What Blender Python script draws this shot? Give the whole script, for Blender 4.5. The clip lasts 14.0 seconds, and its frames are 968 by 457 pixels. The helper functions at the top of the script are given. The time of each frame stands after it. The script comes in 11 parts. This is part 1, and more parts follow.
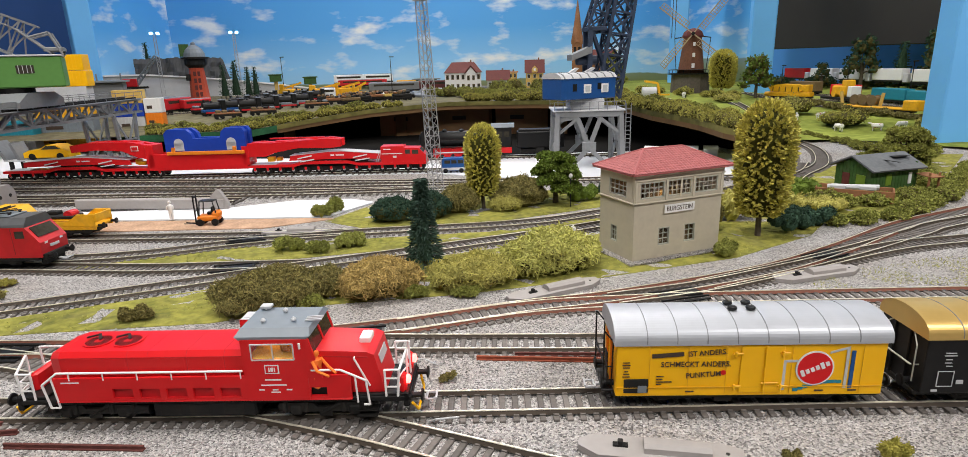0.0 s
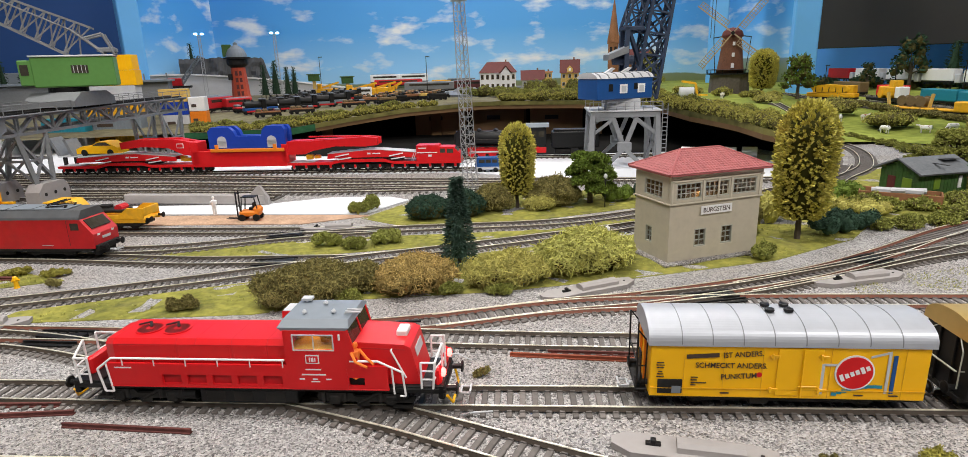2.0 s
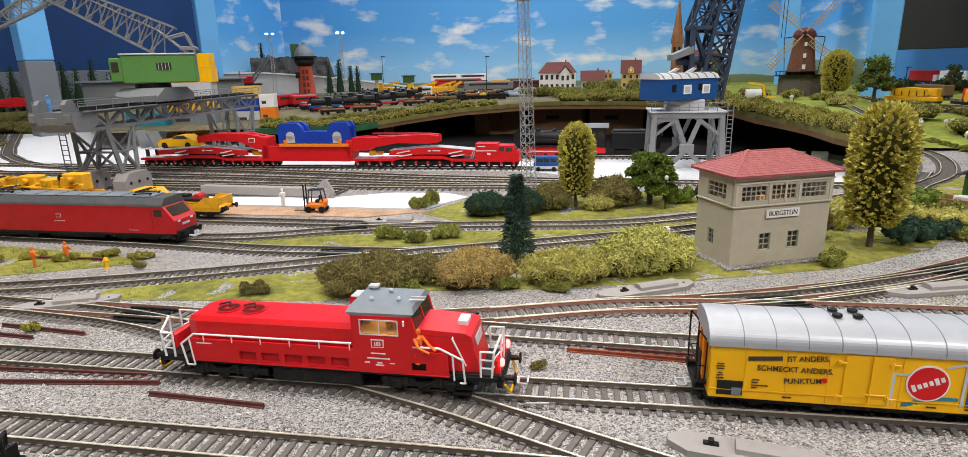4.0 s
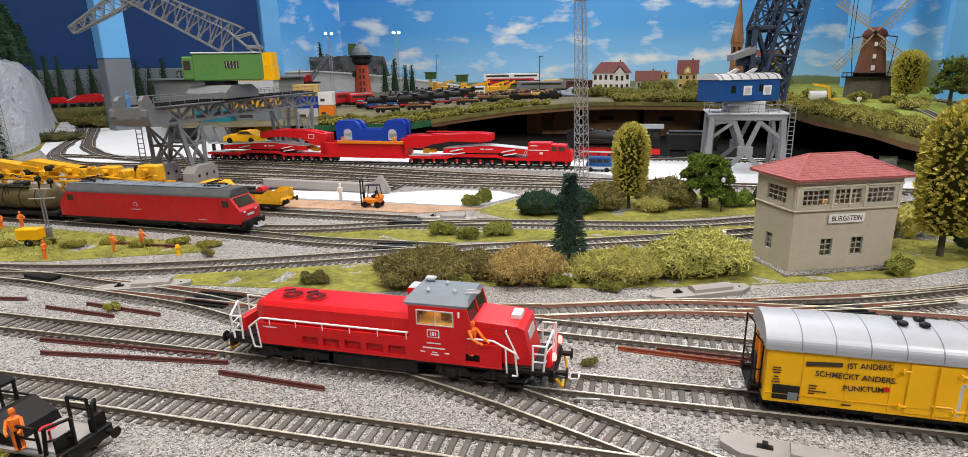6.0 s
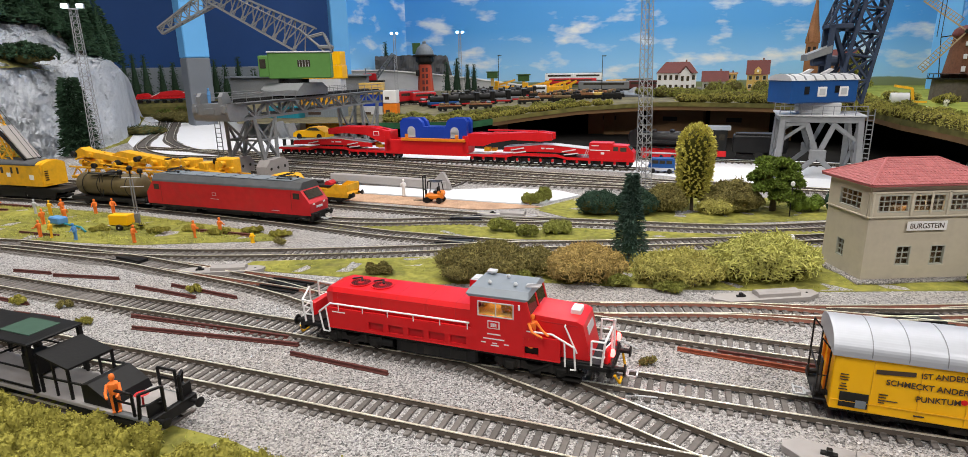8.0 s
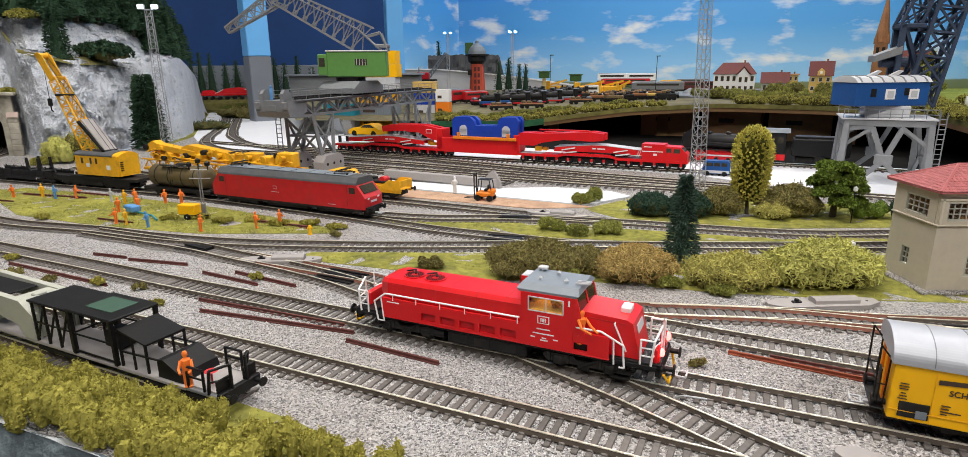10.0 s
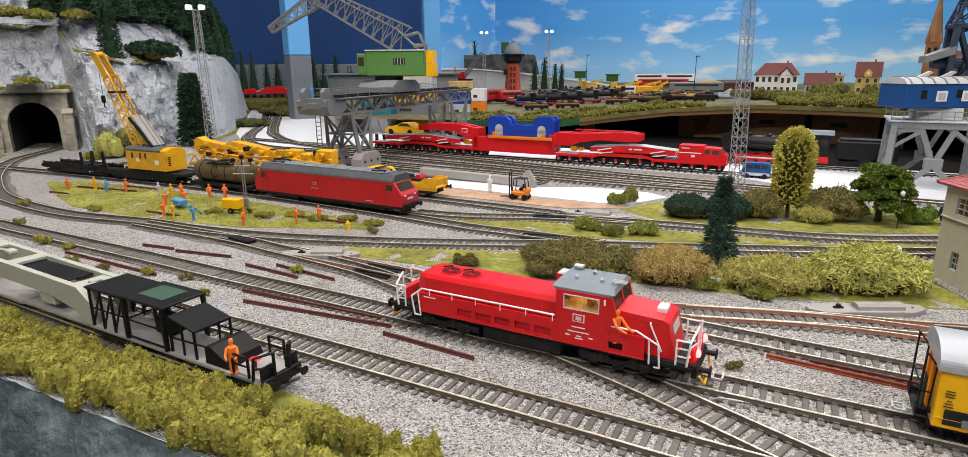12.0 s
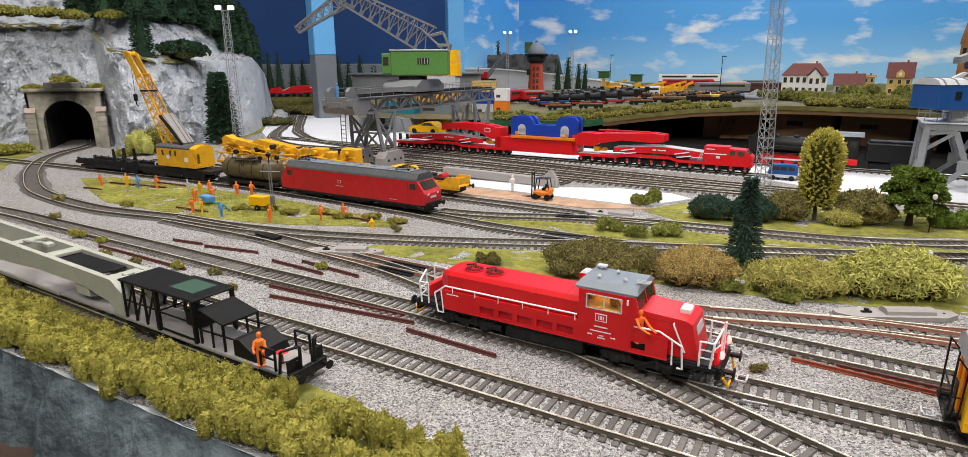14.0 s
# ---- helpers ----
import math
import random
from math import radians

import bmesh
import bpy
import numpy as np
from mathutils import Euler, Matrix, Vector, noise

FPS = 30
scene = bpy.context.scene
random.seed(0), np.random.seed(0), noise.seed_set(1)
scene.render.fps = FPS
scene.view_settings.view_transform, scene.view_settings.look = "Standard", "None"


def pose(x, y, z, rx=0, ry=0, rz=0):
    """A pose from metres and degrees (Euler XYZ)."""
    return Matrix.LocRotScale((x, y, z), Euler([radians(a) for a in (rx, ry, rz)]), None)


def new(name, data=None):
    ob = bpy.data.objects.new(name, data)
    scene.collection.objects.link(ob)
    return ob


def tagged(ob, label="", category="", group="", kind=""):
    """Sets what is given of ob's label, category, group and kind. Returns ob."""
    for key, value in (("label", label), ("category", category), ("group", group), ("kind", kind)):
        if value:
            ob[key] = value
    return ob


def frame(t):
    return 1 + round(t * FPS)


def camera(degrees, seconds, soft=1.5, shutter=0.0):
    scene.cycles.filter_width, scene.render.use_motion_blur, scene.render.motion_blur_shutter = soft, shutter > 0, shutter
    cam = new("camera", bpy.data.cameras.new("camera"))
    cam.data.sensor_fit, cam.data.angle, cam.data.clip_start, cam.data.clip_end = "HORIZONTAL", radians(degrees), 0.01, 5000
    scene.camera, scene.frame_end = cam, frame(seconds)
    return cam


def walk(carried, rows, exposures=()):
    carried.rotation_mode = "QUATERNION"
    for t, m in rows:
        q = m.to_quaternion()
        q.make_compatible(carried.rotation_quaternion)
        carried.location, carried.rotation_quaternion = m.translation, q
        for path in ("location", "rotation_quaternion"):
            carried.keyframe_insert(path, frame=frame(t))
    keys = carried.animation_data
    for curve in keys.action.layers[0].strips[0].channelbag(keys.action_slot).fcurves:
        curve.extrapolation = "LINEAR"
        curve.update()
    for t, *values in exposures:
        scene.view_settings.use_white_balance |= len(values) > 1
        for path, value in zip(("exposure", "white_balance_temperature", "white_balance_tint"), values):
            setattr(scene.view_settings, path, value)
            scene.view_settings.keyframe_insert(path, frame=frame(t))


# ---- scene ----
cam = camera(78.2, 14.0, soft=0.6)
# seconds, eye in metres, turn in degrees
ROWS = [
    (0.0, -0.0861, 0.0374, 0.1516, 74.59, 1.62, -22.01),
    (0.5, -0.0864, 0.0368, 0.1518, 74.58, 1.68, -21.62),
    (1.0, -0.0871, 0.0361, 0.1520, 74.59, 1.69, -20.95),
    (1.5, -0.0877, 0.0357, 0.1516, 74.64, 1.68, -20.06),
    (2.0, -0.0892, 0.0342, 0.1516, 74.67, 1.61, -18.81),
    (2.5, -0.0907, 0.0327, 0.1515, 74.71, 1.54, -17.59),
    (3.0, -0.0921, 0.0314, 0.1511, 74.76, 1.47, -16.22),
    (5.5, -0.0988, 0.0245, 0.1506, 74.87, 1.10, -9.58),
    (6.0, -0.0998, 0.0232, 0.1506, 74.89, 1.06, -8.52),
    (6.5, -0.1006, 0.0218, 0.1504, 74.91, 1.01, -7.31),
    (7.0, -0.1014, 0.0200, 0.1502, 74.95, 0.96, -6.01),
    (7.5, -0.1025, 0.0182, 0.1504, 74.94, 0.92, -4.46),
    (8.0, -0.1036, 0.0164, 0.1501, 74.95, 0.86, -2.85),
    (10.5, -0.1072, 0.0087, 0.1500, 74.97, 0.50, 2.78),
    (11.0, -0.1078, 0.0078, 0.1500, 74.96, 0.48, 3.58),
    (11.5, -0.1084, 0.0069, 0.1500, 74.97, 0.43, 4.32),
    (12.0, -0.1088, 0.0058, 0.1498, 74.97, 0.36, 5.17),
    (12.5, -0.1090, 0.0049, 0.1498, 74.97, 0.37, 5.80),
    (13.0, -0.1092, 0.0043, 0.1498, 74.97, 0.30, 6.35),
    (13.5, -0.1096, 0.0043, 0.1496, 74.96, 0.27, 6.93),
    (14.0, -0.1099, 0.0034, 0.1497, 74.97, 0.25, 7.29),
]
walk(cam, [(row[0], pose(*row[1:])) for row in ROWS])

# ---- world and light: a closed exhibition room lit by ceiling fixtures ----
world = bpy.data.worlds.new("room")
scene.world = world
world.use_nodes = True
world.node_tree.nodes["Background"].inputs[0].default_value = (0.75, 0.85, 1.0, 1)
world.node_tree.nodes["Background"].inputs[1].default_value = 0.001
scene.view_settings.exposure = 0.0


# ceiling fixtures: rows of long bright lamps over the layout and over the visitors' side
def ceiling_lamp(x, y, sx, sy, watts, col=(1.0, 0.95, 0.905)):
    li = bpy.data.lights.new("ceiling_lamp", "AREA")
    li.shape, li.size, li.size_y, li.energy, li.color = "RECTANGLE", sx, sy, watts, col
    ob = new("ceiling_lamp", li)
    ob.matrix_world = Matrix.Translation((x, y, 1.6))
    return ob


LAMPS = [(-0.8, -1.0, 0.9, 0.1, 20), (0.75, -1.0, 0.9, 0.1, 33), (-0.1, 0.4, 0.9, 0.1, 20.5), (1.1, 1.5, 0.9, 0.1, 15), (-0.95, 0.75, 0.7, 0.1, 13), (0.55, 2.45, 1.2, 0.1, 22)]
for lx, ly, lsx, lsy, lw in LAMPS:
    ceiling_lamp(lx, ly, lsx, lsy, lw)

C = 0.01          # all plan numbers below are centimetres
rnd = random.Random(7)


class Mb:
    """Collects vertices and faces in centimetres."""

    def __init__(self):
        self.v, self.f, self.cuts, self.weld = [], [], [], False

    def add(self, verts, faces, m=None):
        n = len(self.v)
        self.cuts.append((n, len(self.f)))
        self.v += [m @ Vector(p) for p in verts] if m else [Vector(p) for p in verts]
        self.f += [tuple(i + n for i in q) for q in faces]
        return self

    def box(self, x, y, z, sx, sy, sz, b=0.0, m=None):
        """A box by centre and size, with chamfered edges when b is given."""
        hx, hy, hz = sx / 2, sy / 2, sz / 2
        if b <= 0:
            vs = [(x + i * hx, y + j * hy, z + k * hz) for i in (-1, 1) for j in (-1, 1) for k in (-1, 1)]
            return self.add(vs, [(0, 1, 3, 2), (4, 6, 7, 5), (0, 4, 5, 1), (2, 3, 7, 6), (0, 2, 6, 4), (1, 5, 7, 3)], m)
        b = min(b, hx * .9, hy * .9, hz * .9)
        vs, fs, idx = [], [], {}
        for i in (-1, 1):
            for j in (-1, 1):
                for k in (-1, 1):
                    for a in range(3):
                        p = [x + i * (hx - b), y + j * (hy - b), z + k * (hz - b)]
                        p[a] += (i, j, k)[a] * b
                        idx[i, j, k, a] = len(vs)
                        vs.append(p)
        for s in (-1, 1):
            for a in range(3):
                o = [q for q in range(3) if q != a]
                ring = []
                for (u, w) in ((-1, -1), (1, -1), (1, 1), (-1, 1)):
                    c = [0, 0, 0]
                    c[a], c[o[0]], c[o[1]] = s, u, w
                    ring.append(idx[c[0], c[1], c[2], a])
                flip = (s > 0) == (a == 1)
                fs.append(tuple(reversed(ring)) if flip else tuple(ring))
        for a in range(3):
            o = [q for q in range(3) if q != a]
            for u in (-1, 1):
                for w in (-1, 1):
                    c0, c1 = [0, 0, 0], [0, 0, 0]
                    c0[a], c1[a] = -1, 1
                    c0[o[0]] = c1[o[0]] = u
                    c0[o[1]] = c1[o[1]] = w
                    fs.append((idx[(*c0, o[0])], idx[(*c1, o[0])], idx[(*c1, o[1])], idx[(*c0, o[1])]))
        for i in (-1, 1):
            for j in (-1, 1):
                for k in (-1, 1):
                    fs.append(tuple(idx[i, j, k, a] for a in range(3)))
        return self.add(vs, fs, m)

    def rod(self, p, q, r, r2=None, n=8, cap=True):
        """A round bar from p to q."""
        p, q = Vector(p), Vector(q)
        r2 = r if r2 is None else r2
        d = (q - p)
        if d.length < 1e-6:
            return self
        u = d.orthogonal().normalized()
        w = d.normalized().cross(u)
        vs = []
        for e, rr in ((p, r), (q, r2)):
            vs += [e + (u * math.cos(2 * math.pi * i / n) + w * math.sin(2 * math.pi * i / n)) * rr for i in range(n)]
        fs = [(i, (i + 1) % n, n + (i + 1) % n, n + i) for i in range(n)]
        if cap:
            fs += [tuple(reversed(range(n))), tuple(range(n, 2 * n))]
        return self.add(vs, fs)

    def bar(self, p, q, w, h=None):
        """A square bar from p to q."""
        p, q = Vector(p), Vector(q)
        h = w if h is None else h
        d = (q - p).normalized()
        side = d.cross(Vector((0, 0, 1)))
        side = side.normalized() if side.length > 1e-3 else Vector((1, 0, 0))
        up = side.cross(d)
        vs = [e + side * (i * w / 2) + up * (j * h / 2) for e in (p, q) for i, j in ((-1, -1), (1, -1), (1, 1), (-1, 1))]
        return self.add(vs, [(0, 3, 2, 1), (4, 5, 6, 7), (0, 1, 5, 4), (1, 2, 6, 5), (2, 3, 7, 6), (3, 0, 4, 7)])

    def prism(self, poly, a0, a1, axis="y", m=None):
        """A polygon of two coordinates drawn out along an axis."""
        n = len(poly)
        def at(p, a):
            return {"x": (a, p[0], p[1]), "y": (p[0], a, p[1]), "z": (p[0], p[1], a)}[axis]
        vs = [at(p, a0) for p in poly] + [at(p, a1) for p in poly]
        fs = [tuple(range(n)), tuple(reversed(range(n, 2 * n)))]
        fs += [(i, n + i, n + (i + 1) % n, (i + 1) % n) for i in range(n)]
        return self.add(vs, fs, m)

    def lathe(self, prof, n=16, at=(0, 0, 0), axis="z"):
        """A profile of (radius, height) turned round an axis."""
        vs, fs = [], []
        for r, h in prof:
            for i in range(n):
                a = 2 * math.pi * i / n
                c, s = r * math.cos(a), r * math.sin(a)
                q = {"z": (c, s, h), "x": (h, c, s), "y": (c, h, s)}[axis]
                vs.append((q[0] + at[0], q[1] + at[1], q[2] + at[2]))
        for k in range(len(prof) - 1):
            for i in range(n):
                fs.append((k * n + i, k * n + (i + 1) % n, (k + 1) * n + (i + 1) % n, (k + 1) * n + i))
        fs += [tuple(reversed(range(n))), tuple((len(prof) - 1) * n + i for i in range(n))]
        return self.add(vs, fs)

    def data(self, name, material, smooth=False):
        me = bpy.data.meshes.new(name)
        me.from_pydata([p * C for p in self.v], [], self.f)
        me.update()
        bm = bmesh.new()
        bm.from_mesh(me)
        if self.weld:
            bmesh.ops.remove_doubles(bm, verts=bm.verts, dist=0.00002)
        if len(bm.faces) < 60000:
            bmesh.ops.recalc_face_normals(bm, faces=bm.faces)
        bm.to_mesh(me)
        bm.free()
        me.materials.append(material)
        if smooth:
            me.polygons.foreach_set("use_smooth", [True] * len(me.polygons))
        return me


def thing(name, label, category, x=0, y=0, z=0, rz=0, group="", kind=""):
    """An empty at a thing's base that carries its parts."""
    ob = new(name)
    ob.empty_display_size = 0.01
    ob.matrix_world = pose(x * C, y * C, z * C, 0, 0, rz)
    return tagged(ob, label, category, group, kind)


def part(name, mb, material, parent, label="", smooth=False, m=None):
    ob = new(name, mb if isinstance(mb, bpy.types.Mesh) else mb.data(name, material, smooth))
    ob.parent = parent
    if m is not None:
        ob.matrix_basis = m
    return tagged(ob, label)


def pieces(name, mb, material, parent, label="", smooth=False, m=None):
    """Each separate shape collected in mb becomes a part of its own."""
    cuts = mb.cuts + [(len(mb.v), len(mb.f))]
    for (v0, f0), (v1, f1) in zip(cuts, cuts[1:]):
        one = Mb()
        one.v = mb.v[v0:v1]
        one.f = [tuple(i - v0 for i in q) for q in mb.f[f0:f1]]
        part(name, one, material, parent, label, smooth, m)


def solid(name, mb, material, label, category, x=0, y=0, z=0, rz=0, group="", kind="", smooth=False):
    """A thing that is one mesh."""
    ob = new(name, mb.data(name, material, smooth))
    ob.matrix_world = pose(x * C, y * C, z * C, 0, 0, rz)
    return tagged(ob, label, category, group, kind)


# ---- materials ----
def nodes_of(name):
    m = bpy.data.materials.new(name)
    m.use_nodes = True
    return m, m.node_tree.nodes, m.node_tree.links, m.node_tree.nodes["Principled BSDF"]


def mat(name, col, rough=0.5, metal=0.0, var=0.12, scale=300, bump=0.15, dirt=0.0, island=0.0, rand=0.0, second=None, depth=0.0004, amount=0.32):
    """Paint, plastic, wood or foliage: colour with two scales of variation, grain relief, and optional dirt."""
    m, n, l, p = nodes_of(name)
    co = n.new("ShaderNodeTexCoord").outputs["Object"]
    fine, wide = n.new("ShaderNodeTexNoise"), n.new("ShaderNodeTexNoise")
    fine.inputs["Scale"].default_value, wide.inputs["Scale"].default_value = scale, scale * 0.13
    fine.inputs["Detail"].default_value, wide.inputs["Detail"].default_value = 5, 3
    l.new(co, fine.inputs["Vector"]), l.new(co, wide.inputs["Vector"])
    add = n.new("ShaderNodeMath")
    add.operation = "ADD"
    l.new(fine.outputs["Fac"], add.inputs[0]), l.new(wide.outputs["Fac"], add.inputs[1])
    ramp = n.new("ShaderNodeMapRange")
    ramp.inputs[1].default_value, ramp.inputs[2].default_value = 0.6, 1.4
    l.new(add.outputs[0], ramp.inputs[0])
    mix = n.new("ShaderNodeMix")
    mix.data_type = "RGBA"
    lo = [max(0, c * (1 - var)) for c in col]
    hi = [min(1, c * (1 + var)) for c in (second or col)]
    mix.inputs[6].default_value, mix.inputs[7].default_value = (*lo, 1), (*hi, 1)
    l.new(ramp.outputs[0], mix.inputs[0])
    out = mix.outputs[2]
    for src, k in (("island", island), ("rand", rand)):
        if k:
            r = n.new("ShaderNodeNewGeometry").outputs["Random Per Island"] if src == "island" else n.new("ShaderNodeObjectInfo").outputs["Random"]
            hs = n.new("ShaderNodeHueSaturation")
            mr = n.new("ShaderNodeMapRange")
            mr.inputs[3].default_value, mr.inputs[4].default_value = 1 - k, 1 + k
            l.new(r, mr.inputs[0]), l.new(mr.outputs[0], hs.inputs["Value"]), l.new(out, hs.inputs["Color"])
            out = hs.outputs["Color"]
    if dirt:
        d = n.new("ShaderNodeTexNoise")
        d.inputs["Scale"].default_value, d.inputs["Detail"].default_value = scale * 0.3, 8
        l.new(co, d.inputs["Vector"])
        mr = n.new("ShaderNodeMapRange")
        mr.inputs[1].default_value, mr.inputs[2].default_value, mr.inputs[4].default_value = 0.5, 0.72, dirt
        l.new(d.outputs["Fac"], mr.inputs[0])
        mx = n.new("ShaderNodeMix")
        mx.data_type = "RGBA"
        mx.inputs[7].default_value = (0.09, 0.075, 0.06, 1)
        l.new(mr.outputs[0], mx.inputs[0]), l.new(out, mx.inputs[6])
        out = mx.outputs[2]
    l.new(out, p.inputs["Base Color"])
    rr = n.new("ShaderNodeMapRange")
    rr.inputs[3].default_value, rr.inputs[4].default_value = max(0.02, rough - 0.08), min(1, rough + 0.08)
    l.new(wide.outputs["Fac"], rr.inputs[0]), l.new(rr.outputs[0], p.inputs["Roughness"])
    p.inputs["Metallic"].default_value = metal
    if bump:
        b = n.new("ShaderNodeBump")
        b.inputs["Strength"].default_value, b.inputs["Distance"].default_value = bump, depth
        l.new(fine.outputs["Fac"], b.inputs["Height"]), l.new(b.outputs[0], p.inputs["Normal"])
    p.inputs["Specular IOR Level"].default_value = amount
    return m


def glow(name, col, strength):
    m, n, l, p = nodes_of(name)
    p.inputs["Base Color"].default_value = (*col, 1)
    p.inputs["Emission Color"].default_value, p.inputs["Emission Strength"].default_value = (*col, 1), strength
    return m


def gravel_mat():
    m, n, l, p = nodes_of("gravel")
    co = n.new("ShaderNodeTexCoord").outputs["Object"]
    v = n.new("ShaderNodeTexVoronoi")
    v.inputs["Scale"].default_value = 1200
    w = n.new("ShaderNodeTexNoise")
    w.inputs["Scale"].default_value, w.inputs["Detail"].default_value = 14, 6
    l.new(co, v.inputs["Vector"]), l.new(co, w.inputs["Vector"])
    hsv = n.new("ShaderNodeSeparateColor")
    l.new(v.outputs["Color"], hsv.inputs[0])
    r = n.new("ShaderNodeValToRGB")
    r.color_ramp.elements[0].position, r.color_ramp.elements[0].color = 0.0, (0.12, 0.115, 0.115, 1)
    r.color_ramp.elements[1].position, r.color_ramp.elements[1].color = 0.4, (0.45, 0.435, 0.43, 1)
    e = r.color_ramp.elements.new(1.0)
    e.color = (0.74, 0.72, 0.71, 1)
    l.new(hsv.outputs[0], r.inputs[0])
    mx = n.new("ShaderNodeMix")
    mx.data_type, mx.blend_type = "RGBA", "MULTIPLY"
    tint = n.new("ShaderNodeValToRGB")
    tint.color_ramp.elements[0].position, tint.color_ramp.elements[0].color = 0.38, (0.92, 0.885, 0.85, 1)
    tint.color_ramp.elements[1].position, tint.color_ramp.elements[1].color = 0.58, (1, 1, 1, 1)
    l.new(w.outputs["Fac"], tint.inputs[0]), l.new(r.outputs[0], mx.inputs[6]), l.new(tint.outputs[0], mx.inputs[7])
    mx.inputs[0].default_value = 1
    l.new(mx.outputs[2], p.inputs["Base Color"])
    b = n.new("ShaderNodeBump")
    b.inputs["Strength"].default_value, b.inputs["Distance"].default_value = 1.0, 0.0018
    inv = n.new("ShaderNodeMath")
    inv.operation, inv.inputs[0].default_value = "SUBTRACT", 1.0
    l.new(v.outputs["Distance"], inv.inputs[1]), l.new(inv.outputs[0], b.inputs["Height"]), l.new(b.outputs[0], p.inputs["Normal"])
    p.inputs["Roughness"].default_value = 0.9
    return m


def sky_print_mat(name, hill):
    """A printed backdrop: blue sky, white clouds, hazy hills and fields low down."""
    m, n, l, p = nodes_of(name)
    co = n.new("ShaderNodeTexCoord").outputs["Object"]
    sep = n.new("ShaderNodeSeparateXYZ")
    l.new(co, sep.inputs[0])
    grad = n.new("ShaderNodeValToRGB")
    mr = n.new("ShaderNodeMapRange")
    mr.inputs[1].default_value, mr.inputs[2].default_value = 0.05, 1.0
    l.new(sep.outputs[2], mr.inputs[0]), l.new(mr.outputs[0], grad.inputs[0])
    stops = ((0.0, (0.42, 0.66, 0.86)), (0.18, (0.26, 0.57, 0.88)), (0.36, (0.09, 0.38, 0.80)), (1.0, (0.02, 0.20, 0.62)))
    grad.color_ramp.elements[0].color, grad.color_ramp.elements[1].color = (*stops[0][1], 1), (*stops[3][1], 1)
    for pos, c in stops[1:3]:
        grad.color_ramp.elements.new(pos).color = (*c, 1)
    mp = n.new("ShaderNodeMapping")
    mp.inputs["Scale"].default_value = (1.0, 1.0, 2.7)
    l.new(co, mp.inputs[0])
    c1 = n.new("ShaderNodeTexNoise")
    c1.inputs["Scale"].default_value, c1.inputs["Detail"].default_value, c1.inputs["Roughness"].default_value = 4.0, 10, 0.52
    l.new(mp.outputs[0], c1.inputs["Vector"])
    cr = n.new("ShaderNodeMapRange")
    cr.inputs[1].default_value, cr.inputs[2].default_value = 0.53, 0.66
    l.new(c1.outputs["Fac"], cr.inputs[0])
    mx = n.new("ShaderNodeMix")
    mx.data_type = "RGBA"
    mx.inputs[7].default_value = (0.80, 0.84, 0.88, 1)
    l.new(cr.outputs[0], mx.inputs[0]), l.new(grad.outputs[0], mx.inputs[6])
    # hills
    h = n.new("ShaderNodeTexNoise")
    h.inputs["Scale"].default_value, h.inputs["Detail"].default_value = 1.7, 5
    flat = n.new("ShaderNodeMapping")
    flat.inputs["Scale"].default_value = (1, 1, 0)
    l.new(co, flat.inputs[0]), l.new(flat.outputs[0], h.inputs["Vector"])
    hm = n.new("ShaderNodeMath")
    hm.operation, hm.inputs[1].default_value, hm.inputs[2].default_value = "MULTIPLY_ADD", 0.10, hill
    l.new(h.outputs["Fac"], hm.inputs[0])
    lt = n.new("ShaderNodeMath")
    lt.operation = "SUBTRACT"
    l.new(hm.outputs[0], lt.inputs[0]), l.new(sep.outputs[2], lt.inputs[1])
    edge = n.new("ShaderNodeMapRange")
    edge.inputs[1].default_value, edge.inputs[2].default_value = -0.002, 0.004
    l.new(lt.outputs[0], edge.inputs[0])
    field = n.new("ShaderNodeValToRGB")
    fm = n.new("ShaderNodeMapRange")
    fm.inputs[1].default_value, fm.inputs[2].default_value = 0.09, 0.225
    l.new(sep.outputs[2], fm.inputs[0]), l.new(fm.outputs[0], field.inputs[0])
    field.color_ramp.elements[0].color, field.color_ramp.elements[1].color = (0.17, 0.20, 0.08, 1), (0.20, 0.27, 0.32, 1)
    field.color_ramp.elements.new(0.55).color = (0.20, 0.25, 0.15, 1)
    mh = n.new("ShaderNodeMix")
    mh.data_type = "RGBA"
    l.new(edge.outputs[0], mh.inputs[0]), l.new(mx.outputs[2], mh.inputs[6]), l.new(field.outputs[0], mh.inputs[7])
    l.new(mh.outputs[2], p.inputs["Base Color"])
    p.inputs["Roughness"].default_value = 0.45
    return m


GRAVEL = gravel_mat()
SKY, SKYR = sky_print_mat("sky_print", 0.09), sky_print_mat("sky_print_hills", 0.16)
STONE = mat("ballast_stone", (0.42, 0.405, 0.40), 0.9, var=0.3, scale=900, island=0.45)
GRASS = mat("grass_fibre", (0.12, 0.14, 0.03), 0.95, var=0.45, scale=160, bump=0.9, second=(0.27, 0.255, 0.055), depth=0.001, amount=0.15, dirt=0.35)
GRASSB = mat("meadow_fibre", (0.13, 0.175, 0.022), 0.95, var=0.4, scale=60, bump=0.9, second=(0.25, 0.285, 0.055), depth=0.001, amount=0.15)
BLADE = mat("grass_blade", (0.34, 0.34, 0.08), 0.9, var=0.3, scale=90, island=0.4, amount=0.15)
